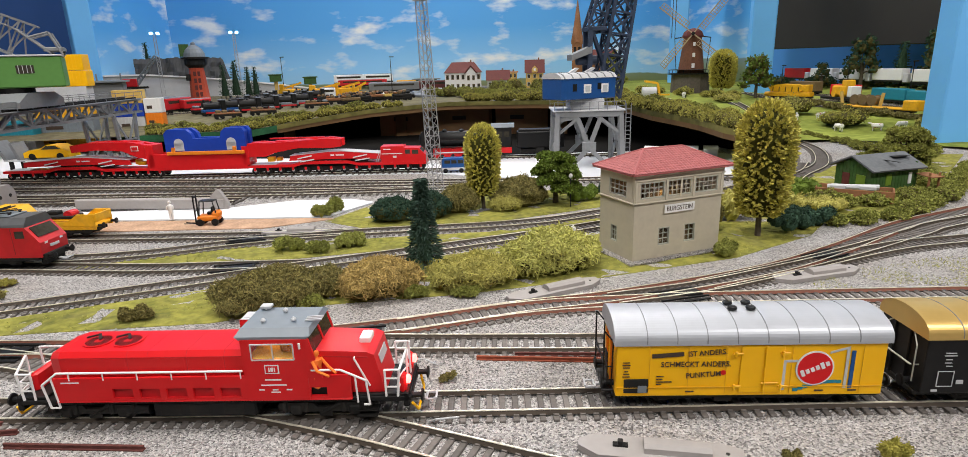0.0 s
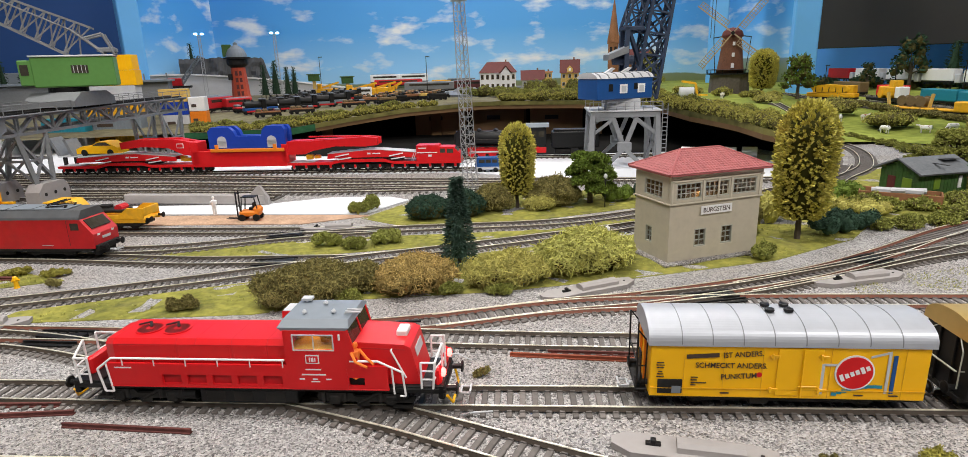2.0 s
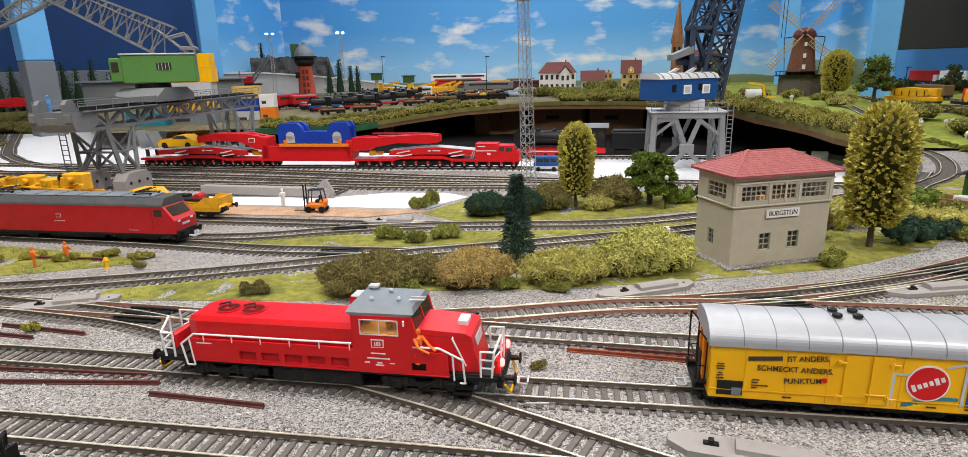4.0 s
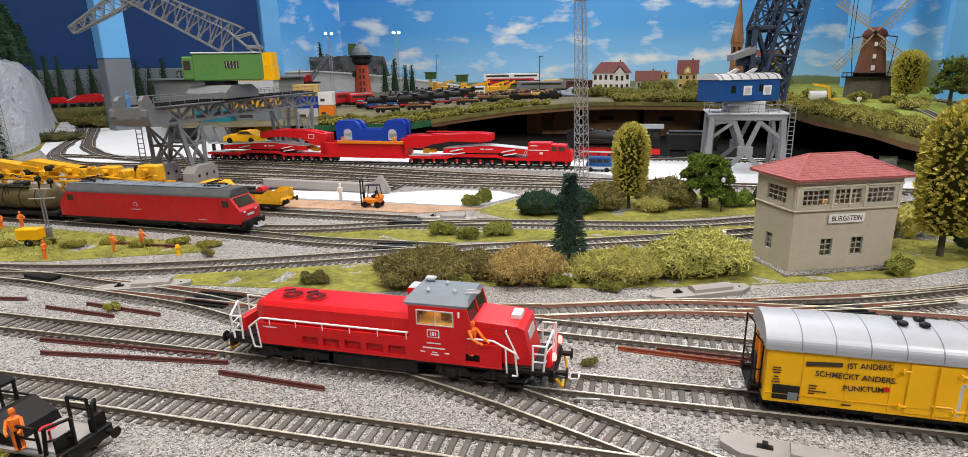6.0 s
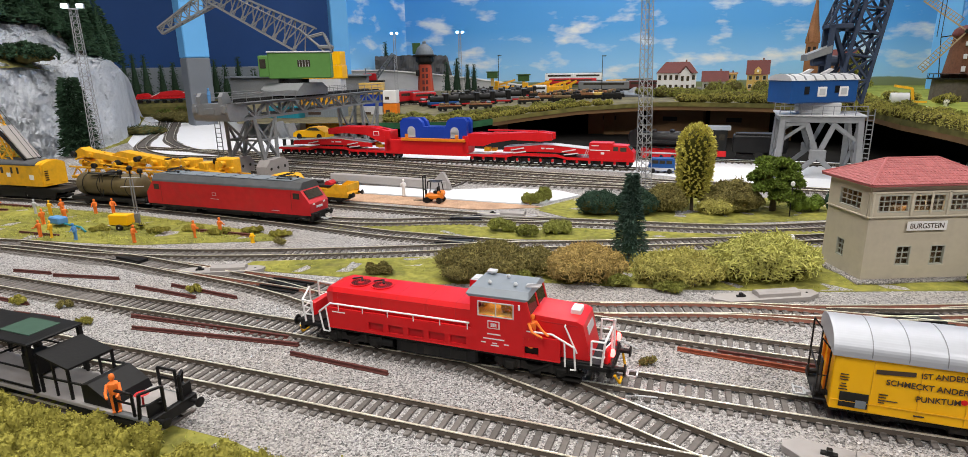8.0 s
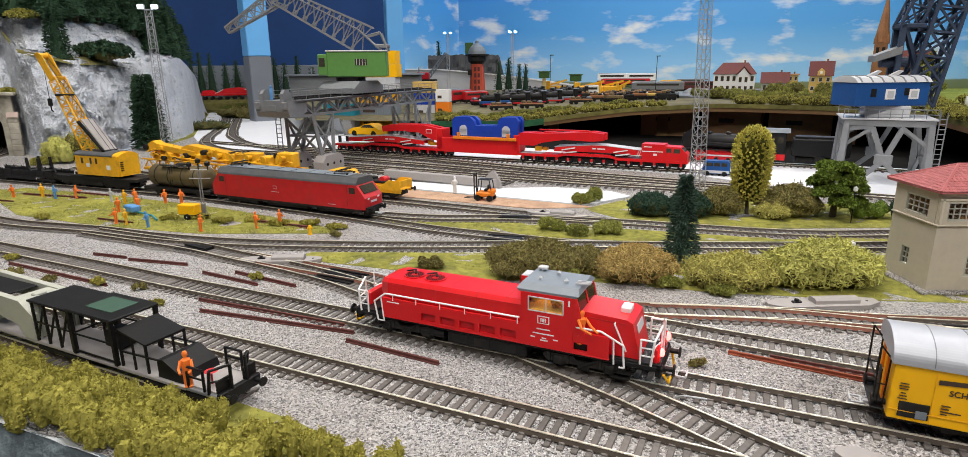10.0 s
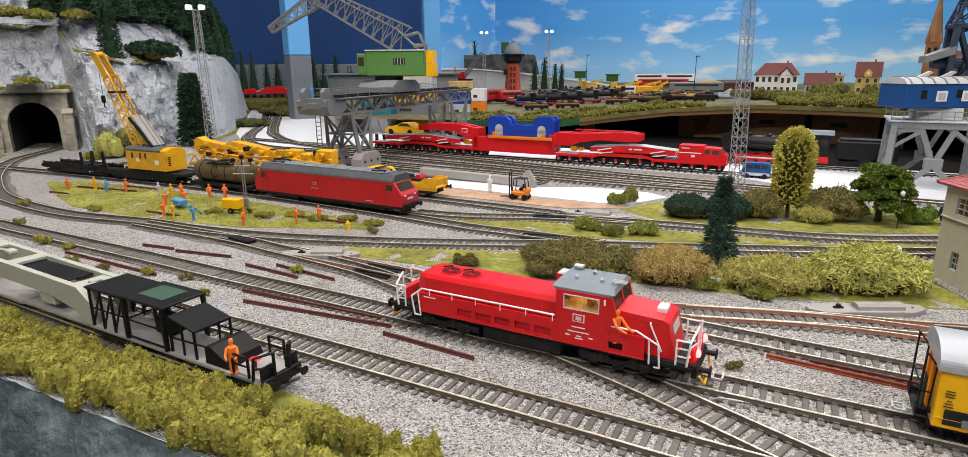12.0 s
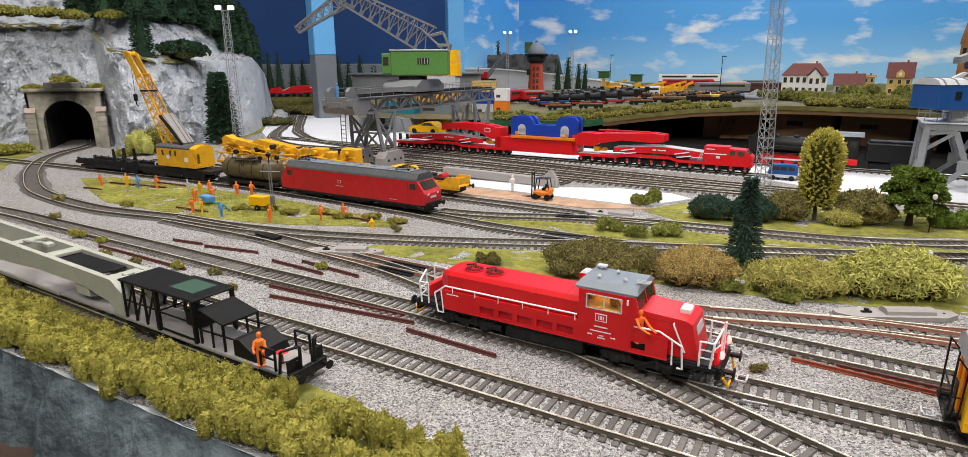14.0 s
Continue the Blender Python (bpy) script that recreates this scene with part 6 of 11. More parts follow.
br = Mb().box(-3.2, -.9, 2.4, 1.8, .8, .9, .08).rod((2.1, -.8, 1.6), (2.1, -.8, 4.4), .3, n=10).rod((2.1, .8, 1.6), (2.1, .8, 4.4), .3, n=10).box(1.5, -.3, 4.3, .5, .7, .3, .06).rod((-13.2, -.5, 4.6), (-9.5, -.3, 4.9), .12).box(-9.5, -.3, 4.8, .8, .6, .4, .08)
pieces("pivot", br, CREAM, cw)
cage = Mb()
for xx in (2.5, 3.7, 4.9, 6.1):
    for yy in (-1.3, 1.3):
        cage.bar((xx, yy, 1.5), (xx, yy, 4.3), .13)
for yy in (-1.3, 1.3):
    for a, b in ((2.5, 3.7), (3.7, 4.9), (4.9, 6.1)):
        cage.bar((a, yy, 1.6), (b, yy, 4.2), .09).bar((a, yy, 2.9), (b, yy, 2.9), .09)
cage.box(4.2, 0, 4.4, 3.9, 2.9, .16, .04)
pieces("railed_frame_bar", cage, BLACK, cw, "black open frame with flat canopy")
cab = Mb().box(8.3, 0, 4.5, 4.2, 3.0, .18, .05)
for xx in (6.4, 10.2):
    for yy in (-1.35, 1.35):
        cab.bar((xx, yy, 1.5), (xx, yy, 4.5), .22)
cab.box(8.3, -1.35, 2.9, 3.8, .1, .12, .03).box(8.3, 1.35, 2.9, 3.8, .1, .12, .03).box(8.3, -1.35, 1.7, 3.8, .1, .14, .03).box(6.4, 0, 2.9, .1, 2.6, .12, .03).box(8.0, .4, 2.2, 1.4, 1.2, 1.2, .1)
pieces("cab_panel", cab, BLACK, cw)
part("canopy_panel", Mb().box(8.2, .1, 4.62, 2.4, 1.7, .06, .02), GREEN2, cw, "dull green roof panel")
hd_ = Mb().prism([(10.5, 3.85), (12.8, 3.3), (12.8, 3.42), (10.5, 3.97)], -1.25, 1.25, "y").prism([(13.5, 1.5), (13.5, 2.6), (14.0, 2.7), (15.2, 2.0), (15.4, 1.5)], -1.2, 1.2, "y")
for s in (-1, 1):
    hd_.bar((10.5, s * 1.2, 1.5), (10.5, s * 1.2, 3.85), .12).bar((11.6, s * 1.2, 1.5), (11.6, s * 1.2, 3.6), .1).bar((12.7, s * 1.2, 1.5), (12.7, s * 1.2, 3.35), .12).bar((10.5, s * 1.2, 2.5), (13.6, s * 1.2, 2.6), .09)
pieces("engine_cowl", hd_, BLACK, cw)
rl = Mb()
for s in (-1, 1):
    y = s * 1.25
    rl.rod((15.9, y, 1.5), (15.9, y, 2.8), .08).rod((15.9, y, 2.8), (17.1, y, 2.8), .08).rod((17.1, y, 2.8), (17.1, y, 1.5), .08).rod((15.9, y, 2.2), (17.1, y, 2.2), .06)
    rl.rod((17.4, y, 1.4), (17.6, y, 2.9), .09).rod((18.25, s * .5, 1.4), (18.25, s * .5, 3.1), .09).rod((17.6, y, 2.9), (18.25, s * .5, 3.1), .08).rod((17.6, y, 2.2), (18.25, s * .5, 2.2), .06)
pieces("handrail", rl, BLACK, cw, "black tubular handrails")
part("end_deck", Mb().box(16.8, 0, 1.33, 3.0, 2.6, .22, .04), GREY, cw, "dark grey end platform")
for k in (-1, 1):
    part("end_panel", Mb().box(18.05, k * .85, 2.0, .12, .9, .8, .05), BLACK, cw)
part("brake_wheel", Mb().rod((16.8, -.5, 1.5), (16.8, -.5, 2.3), .05).lathe([(.3, 2.3), (.36, 2.33), (.3, 2.36)], 14, (16.8, -.5, 0)), REDOLD, cw)
part("buffer_beam", Mb().box(18.2, 0, 1.3, .3, 2.7, .7, .06), BLACK, cw)
buffers(cw, 18.35, 1, 1.35, 1.0)
for bx in (-16, 4.5, 14.5):
    bogie(cw, bx, 3, 1.7)
a_ = radians(-24)
figure(-37.0 + 13.6 * math.cos(a_) + 1.0 * math.sin(a_), 31.25 + 13.6 * math.sin(a_) - 1.0 * math.cos(a_), 1.2, 20, WORKER, 1.75, 0, .9, label="orange-jacketed figure standing on the grey crane wagon")

# ---- heavy transport wagon ----
sw = thing("heavy_transport_wagon", "long red heavy-load railway wagon carrying a blue press frame", "wagon", -13, 100.3, 0.12, -23.3)


def many_axle(x0, x1, cab_end):
    """A long low carrier on many axles, with an arched span bolster on top."""
    mid, L = (x0 + x1) / 2, x1 - x0
    rise = [(x0, 1.35), (x0, 1.7), (x0 + 6.5, 1.75), (x0 + 8, 2.15), (mid + 1.5, 2.15), (mid + 3, 1.75), (x1, 1.7), (x1, 1.35), (mid + 3.2, 1.35), (mid + 1.6, 1.7), (x0 + 8, 1.7), (x0 + 6.7, 1.35)]
    u = part("axle_unit", Mb().prism(rise, -1.3, 1.3, "y"), REDB, sw, "red multi-axle carrier")
    part("deck_plate", Mb().box(x0 + 2.2, 0, 1.77, 3.6, 2.3, .06, .01), LGREY, u, "pale grey deck plate")
    # made-up dark box that fills the wheel gaps as underbody shade
    part("inner_frame", Mb().box(mid, 0, 1.05, L - .8, 1.5, .7, .05), DARK, u)
    n = 14
    for i in range(n):
        xx = x0 + .9 + (L - 1.8) * i / (n - 1)
        w, hubs = Mb(), Mb()
        for k in (-1, 1):
            w.lathe([(.1, k * .8), (.52, k * .8), (.52, k * 1.06), (.4, k * 1.1), (.1, k * 1.1)], 16, (xx, 0, .86), "y")
            hubs.lathe([(.02, k * 1.1), (.2, k * 1.11), (.14, k * 1.17), (.02, k * 1.19)], 10, (xx, 0, .86), "y")
        ws = part("wheelset", w, DARK, u)
        part("hub", hubs, LGREY, ws, "pale wheel hub")
        part("axle_guard", Mb().box(xx, -1.22, 1.12, .34, .08, .46, .03), REDB, u)
    o = 2 if cab_end else 0
    for k in (-1, 1):
        part("span_bolster", Mb().prism([(mid - 9 + o, 2.25), (mid - 8.8 + o, 2.95), (mid - 1, 3.45), (mid + 1, 3.45), (mid + 7, 2.95), (mid + 7.2, 2.25), (mid + 1, 2.4), (mid - 1, 2.4)], k * 1.0, k * 1.22, "y"), REDB, u, "arched red span bolster")
    b = part("bolster_top", Mb().prism([(mid - 8.9 + o, 2.96), (mid - 1, 3.46), (mid + 1, 3.46), (mid + 7.1, 2.96), (mid + 7.1, 3.02), (mid + 1, 3.53), (mid - 1, 3.53), (mid - 8.9 + o, 3.02)], -1.25, 1.25, "y"), LGREY, u, "pale grey top plate of the bolster")
    for xx in (mid - 4.5, mid + 3.6):
        part("white_strut", Mb().bar((xx - 1.2, -1.32, 2.55), (xx + .9, -1.32, 2.95), .12, .16), WHITE, b)
        part("white_strut", Mb().bar((xx + 1.2, -1.32, 2.4), (xx - .9, -1.32, 2.1), .12, .16), WHITE, b)
    part("emblem_mark", Mb().box(mid - .6, -1.24, 2.95, .5, .03, .22).box(mid + .5, -1.24, 2.95, 1.2, .03, .16), WHITE, b)
    part("hydraulic_gear", Mb().box(mid - 3, 0, 2.2, 3.4, 1.9, .4, .1), BLACK, u)
    part("hydraulic_gear", Mb().box(mid + 3.2, 0, 2.1, 2.6, 2.0, .35, .1), BLACK, u)
    part("air_tank", Mb().rod((mid - 1.5, -1.0, 2.2), (mid + 1.2, -1.0, 2.2), .2, n=12), DARK, u)
    return u


u1 = many_axle(-31.4, -7.0, False)
u2 = many_axle(5.4, 31.6, True)
part("pump_set", Mb().box(-10.6, -.4, 2.4, 1.2, .9, .5, .06).box(-11.6, .3, 2.5, .8, .8, .7, .06), MACHINE, u1)
part("pump_set", Mb().box(8.7, -.5, 2.5, 1.0, .8, .7, .06).box(9.6, .3, 2.4, .8, .8, .5, .06), MACHINE, u2)
cabm = Mb().prism([(25.0, 1.7), (25.0, 4.0), (28.3, 4.0), (28.4, 3.75), (30.5, 3.7), (31.2, 3.0), (31.5, 2.7), (31.5, 1.7)], -1.28, 1.28, "y")
cb = part("driver_cab", cabm, REDB, u2, "red driver cab at the wagon end")
pieces("cab_window", Mb().box(28.9, -1.29, 3.2, .7, .04, .6).box(30.0, -1.29, 3.15, .9, .04, .6).prism([(30.62, 3.55), (31.12, 3.05), (31.16, 3.09), (30.66, 3.59)], -1.05, 1.05, "y"), GLASS, cb)
pieces("cab_stripe", Mb().box(26.6, -1.3, 2.95, 3.0, .03, .12).box(25.9, -1.3, 3.6, 1.1, .03, .12).box(27.0, -1.3, 2.5, .5, .03, .3), WHITE, cb)
pieces("cab_grab_rail", Mb().rod((24.2, -1.2, 1.8), (24.8, -1.2, 3.3), .05).rod((24.5, -1.2, 1.8), (24.9, -1.2, 2.9), .05).rod((24.8, -1.2, 3.3), (25.1, -1.2, 3.3), .05), LGREY, cb)
a1 = Mb().prism([(-20.5, 4.2), (-20.6, 5.2), (-18, 5.6), (-12, 5.6), (-8.6, 5.0), (-8.6, 3.0), (-10.5, 3.2), (-13, 4.3), (-17, 4.5)], -1.3, -.5, "y").prism([(-20.5, 4.2), (-20.6, 5.2), (-18, 5.6), (-12, 5.6), (-8.6, 5.0), (-8.6, 3.0), (-10.5, 3.2), (-13, 4.3), (-17, 4.5)], .5, 1.3, "y").box(-15, 0, 5.2, 9, 1.2, .4, .06)
part("loading_arm", a1, REDB, sw, "massive red loading arm")
a2 = Mb().prism([(5.6, 3.0), (5.6, 4.9), (7.2, 5.0), (9, 4.9), (17.4, 5.4), (19.3, 5.2), (19.3, 4.2), (17.6, 4.0), (13, 4.1), (9.4, 3.5), (8.2, 3.0)], -1.3, -.5, "y").prism([(5.6, 3.0), (5.6, 4.9), (7.2, 5.0), (9, 4.9), (17.4, 5.4), (19.3, 5.2), (19.3, 4.2), (17.6, 4.0), (13, 4.1), (9.4, 3.5), (8.2, 3.0)], .5, 1.3, "y").box(13.5, 0, 5.0, 8, 1.2, .3, .06).box(13, -1.0, 5.55, 8, .3, .2, .04)
part("loading_arm", a2, REDB, sw, "massive red loading arm")
cbm = Mb().box(-1.9, -1.25, 2.5, 14.6, .3, 2.4, .05).box(-1.9, 1.25, 2.5, 14.6, .3, 2.4, .05).box(-1.9, 0, 1.5, 14.6, 2.4, .3, .05).box(-8.9, 0, 3.4, 1.2, 2.8, 3.4, .08).box(5.2, 0, 3.2, 1.0, 2.8, 2.8, .08)
pieces("well_beam", cbm, REDB, sw, "deep red carrying beam")
part("emblem_plate", Mb().box(-11.0, -1.33, 4.6, 1.1, .04, .7, .01), WHITE, sw)
part("emblem_core", Mb().box(-11.0, -1.36, 4.6, .9, .04, .5, .01), REDB, sw)
pieces("orange_cradle", Mb().box(-.5, -1.5, 3.8, 11.4, .3, .5, .05).box(-.5, 1.3, 3.8, 11.4, .3, .5, .05).box(-5.2, -1.5, 4.3, .5, .3, .7, .05).box(3.8, -1.5, 4.3, .5, .3, .7, .05), ORANGE, sw, "orange load cradle")
press = thing("press_frame", "blue machine press frame loaded on the red wagon", "cargo", -13, 100.3, 0.12, -23.3)
pf = Mb()
for s in (-1, 1):
    y0, y1 = (s * .5, s * 1.35)
    pf.prism([(-6.8, 4.1), (-6.8, 6.9), (-6.2, 7.5), (-3.3, 7.5), (-2.6, 6.9), (-2.3, 6.1), (1.9, 6.1), (2.2, 7.1), (2.8, 7.6), (5.4, 7.6), (5.8, 7.0), (5.8, 3.9)], min(y0, y1), max(y0, y1), "y")
pf.box(-.4, 0, 4.6, 11, 1.6, 1.0, .1).box(-4.8, 0, 6.6, 3.2, 1.6, .6, .1).box(4.0, 0, 6.8, 3.0, 1.6, .6, .1)
press.scale = (.94, 1, .96)
part("frame", pf, BLUE, press)
for xx in (-4.6, 3.6):
    part("bore_plate", Mb().lathe([(.01, -.04), (.75, -.04), (.75, .04), (.01, .04)], 20, (xx, -1.38, 5.4), "y").box(xx, -1.38, 4.9, 1.5, .08, 1.1), LGREY, press, "grey oval opening plate")

# ---- forklift, van, sports car ----
fl = thing("forklift", "orange and black toy forklift truck on the loading road", "forklift", -12.9, 69.2, 0.12, -20)
part("chassis", Mb().box(0, 0, .75, 2.1, 1.2, .6, .15).box(.8, 0, 1.1, .8, 1.1, .7, .2), ORANGE, fl)
part("mast", Mb().box(-1.25, -.35, 1.6, .12, .12, 3.0).box(-1.25, .35, 1.6, .12, .12, 3.0).box(-1.25, 0, 2.9, .1, .8, .12).box(-1.25, 0, 1.5, .1, .8, .12), BLACK, fl)
part("fork", Mb().box(-1.9, -.3, .22, 1.3, .12, .06).box(-1.9, .3, .22, 1.3, .12, .06), DARK, fl)
part("cage", Mb().rod((-.8, -.5, 1.0), (-.6, -.5, 2.5), .06).rod((-.8, .5, 1.0), (-.6, .5, 2.5), .06).rod((.9, -.5, 1.3), (.7, -.5, 2.4), .06).rod((.9, .5, 1.3), (.7, .5, 2.4), .06).box(.05, 0, 2.5, 1.5, 1.1, .08, .02), BLACK, fl)
part("seat", Mb().box(.2, 0, 1.25, .5, .7, .3, .06).box(.45, 0, 1.6, .15, .7, .6, .05), BLACK, fl)
for xx in (-.75, .75):
    for yy in (-.55, .55):
        part("wheel", Mb().lathe([(.1, yy - .14), (.36, yy - .14), (.36, yy + .14), (.1, yy + .14)], 14, (xx, 0, .36), "y"), BLACK, fl)
figure(-16.8, 73.2, .16, 200, WHITE, 2.1, group="", label="white-shirted figure standing on the loading road")

vn = thing("minibus", "blue toy minibus with white stripe parked on the white board", "van", 19.2, 85.4, 0.12, -22)
vn.scale = (0.95, 0.95, 0.95)
part("body", Mb().prism([(-1.9, .35), (-1.9, 1.3), (-1.6, 2.2), (1.5, 2.25), (1.9, 2.0), (1.95, .35)], -.85, .85, "y"), CABBLUE, vn)
part("window", Mb().box(-.9, -.86, 1.7, .9, .03, .5).box(.1, -.86, 1.7, .8, .03, .5).box(1.1, -.86, 1.7, .8, .03, .5), GLASS, vn)
part("stripe", Mb().box(0, -.865, .62, 3.7, .03, .42, .01), LGREY, vn, "pale grey lower side")
for xx in (-1.2, 1.2):
    for yy in (-.8, .8):
        part("wheel", Mb().lathe([(.1, yy - .1), (.36, yy - .1), (.36, yy + .1), (.1, yy + .1)], 14, (xx, 0, .36), "y"), BLACK, vn)

sc = thing("sports_car", "yellow toy sports car on a grey loading ramp", "car", -38.0, 120.4, 2.3, -23)
sc.scale = (1.15, 1.1, 1.1)
part("body", Mb().prism([(-3.2, .3), (-3.2, 1.0), (-2.4, 1.4), (-.8, 1.5), (.2, 2.1), (1.6, 2.1), (2.6, 1.5), (3.2, 1.2), (3.2, .3)], -1.3, 1.3, "y"), YELLOW, sc)
part("glass", Mb().prism([(-.6, 1.5), (.25, 2.0), (1.5, 2.0), (2.3, 1.5)], -1.32, 1.32, "y"), GLASS, sc)
for xx in (-2.0, 2.0):
    for yy in (-1.2, 1.2):
        part("wheel", Mb().lathe([(.1, yy - .14), (.5, yy - .14), (.5, yy + .14), (.1, yy + .14)], 16, (xx, 0, .45), "y"), BLACK, sc)
rp = thing("loading_ramp", "grey steel loading ramp with raised ends", "ramp", -39.5, 121, 0.12, -23)
part("deck", Mb().box(0, 0, 2.1, 11, 3.0, .2, .04), LGREY, rp)
pieces("leg", Mb().box(-4.5, -1.2, 1.0, .5, .4, 2.0).box(4.5, -1.2, 1.0, .5, .4, 2.0).box(-4.5, 1.2, 1.0, .5, .4, 2.0).box(4.5, 1.2, 1.0, .5, .4, 2.0), DARK, rp)
part("raised_end", Mb().prism([(-5.5, 2.2), (-6.8, 5.2), (-6.4, 5.3), (-4.9, 2.2)], -1.4, 1.4, "y").prism([(-3.2, 2.2), (-4.2, 4.9), (-3.8, 5.0), (-2.6, 2.2)], -1.4, 1.4, "y"), GREY, rp)

# ---- grey portal crane with green cab ----
gc = thing("portal_crane", "grey lattice portal crane with a green cab and folded jib", "crane", -43.6, 80.6, 0.12, 72)
bl = Mb()
for s in (-1, 1):
    y = s * 2.3
    bl.bar((5, y, 8.6), (52, y, 8.6), .45, .35).bar((3.4, y, 10.7), (52, y, 10.7), .55, .4)
    n = 14
    for i in range(n):
        x0, x1 = 6 + i * 45 / n, 6 + (i + 1) * 45 / n
        bl.bar((x0, y, 8.6 if i % 2 else 10.7), (x1, y, 10.7 if i % 2 else 8.6), .28).bar((x1, y, 8.6), (x1, y, 10.7), .24)
for i in range(1, 11):
    bl.bar((2 + i * 5, -2.3, 8.6), (2 + i * 5, 2.3, 8.6), .3)
part("bridge", bl, GREY, gc, "grey lattice bridge girder")
wk = Mb().box(28, -1.6, 11.0, 48, .3, .25).box(28, 1.6, 11.0, 48, .3, .25).box(28, 0, 10.85, 48, 2.2, .08)
part("runway", wk, DARK, gc)
ra = Mb()
for i in range(1, 18):
    for y in (-2.9, 2.9):
        ra.rod((1 + i * 3, y, 10.9), (1 + i * 3, y, 12.1), .05)
for y in (-2.9, 2.9):
    ra.rod((4, y, 12.1), (52, y, 12.1), .05).rod((4, y, 11.5), (52, y, 11.5), .04)
    ra.box(28, y * .93, 10.85, 47, .8, .06)
part("walkway_rail", ra, GREY, gc)
en = Mb().prism([(3.0, 9.4), (3.3, 8.7), (5.4, 8.4), (7.2, 9.3), (7.2, 10.9), (3.0, 10.9)], -2.7, 2.7, "y")
for y in (-1.7, 1.7):
    en.prism([(3.1, 10.9), (3.1, 11.8), (3.6, 12.3), (4.4, 12.3), (5.2, 10.9)], y - .3, y + .3, "y")
en.box(2.95, 0, 9.9, .12, 1.5, .8, .03).box(2.9, -2.2, 10.2, .5, .7, 1.0, .08).box(2.9, 2.2, 10.2, .5, .7, 1.0, .08)
part("end_carriage", en, GREY, gc, "grey end carriage with brackets")
lg = Mb()
for y in (-2.9, 2.9):
    for xo, xb in ((8.8, 9.7), (13.8, 12.7)):
        lg.bar((xo, y * .8, 8.6), (xb, y, 2.4), .5)
    lg.bar((8.9, y * .82, 8.0), (12.8, y, 2.8), .28).bar((13.6, y * .82, 8.0), (9.7, y, 2.8), .28).bar((9.2, y * .9, 5.4), (13.2, y * .9, 5.4), .28)
for xo, xb in ((8.8, 9.7), (13.8, 12.7)):
    lg.bar((xo, -2.3, 8.0), (xb, 2.9, 2.6), .28).bar((xo, 2.3, 8.0), (xb, -2.9, 2.6), .28).bar(((xo + xb) / 2, -2.6, 5.4), ((xo + xb) / 2, 2.6, 5.4), .26)
pieces("near_leg_bar", lg, GREY, gc, "braced lattice leg")
gear = [(8.4, .1), (8.4, 1.7), (9.4, 2.6), (13.0, 2.6), (13.8, 1.7), (13.8, .1)]
for y in (2.1, -3.9):
    tg_ = part("travel_gear", Mb().prism(gear, y, y + 1.8, "y"), MOTOR, gc, "grey travel gear housing")
    for xx in (9.4, 11.1, 12.8):
        part("gear_bolt", Mb().lathe([(.001, y - .06), (.22, y - .06), (.22, y + .02)], 10, (xx, 0, 1.3), "y"), DARK, tg_)
ld = Mb().rod((8.6, 3.2, .2), (8.6, 3.2, 8.8), .07).rod((8.6, 4.1, .2), (8.6, 4.1, 8.8), .07)
for i in range(13):
    ld.rod((8.6, 3.2, .6 + i * .65), (8.6, 4.1, .6 + i * .65), .05)
part("ladder", ld, GREY, gc)
fgl = Mb()
for y in (-2.5, 2.5):
    fgl.bar((42, y, 8.6), (43, y, 0), .5).bar((49, y, 8.6), (48, y, 0), .5).bar((42.2, y, 8), (48, y, .5), .28).bar((48.8, y, 8), (43, y, .5), .28).bar((42.6, y, 4.2), (48.4, y, 4.2), .25)
pieces("far_leg_bar", fgl, GREY, gc, "braced lattice leg")
tr_ = Mb().prism([(19, 11.2), (19, 12.0), (20.8, 13.1), (26.5, 13.1), (28.2, 12.2), (28.2, 11.2)], -3.4, 3.4, "y")
part("trolley", tr_, GREY, gc, "grey crab base under the cab")
part("slewing_ring", Mb().lathe([(2.4, 13.1), (2.4, 13.7)], 24, (23.5, 0, 0)), BLACK, gc)
gcab = thing("crane_cab", "", "", 0, 0, 0)
gcab.parent = gc
gcab.matrix_basis = pose(23.6 * C, 0, 13.7 * C, 0, 0, -65) @ Matrix.Scale(1.14, 4)
gcab.name = "upper_crane"
for k in ("label", "category"):
    if k in gcab.keys():
        del gcab[k]
gb = part("green_cab", Mb().box(1.2, 0, 1.8, 8.4, 4.8, 3.5, .15).box(-3.6, -.5, 1.75, 1.4, 3.4, 2.9, .12), GREEN, gcab, "green machinery cab")
part("cab_roof", Mb().box(1.2, 0, 3.62, 8.6, 5.0, .2, .06), LGREY, gcab)
pieces("cab_window", Mb().box(1.8, -2.42, 2.1, 1.7, .06, .9, .01).box(-3.7, -2.22, 2.1, .8, .06, 1.2, .01).box(-4.32, -.6, 2.1, .06, 2.4, 1.2, .01), GLASS, gcab)
wb = Mb()
for i in range(4):
    wb.box(1.2 + i * .4, -2.46, 2.1, .06, .05, .9)
part("window_bars", wb, LGREY, gcab)
ji = Mb()
lattice(ji, (2.6, 0, 5.0), (-9.5, 0, 11.2), 2.6, 2.2, 9, .15, False, 4.2, 2.3)
part("jib", ji, GREY, gcab, "grey lattice jib")
ji2 = lattice(Mb(), (-9.5, 0, 11.0), (-16.8, 0, 6.6), 2.0, .9, 6, .14)
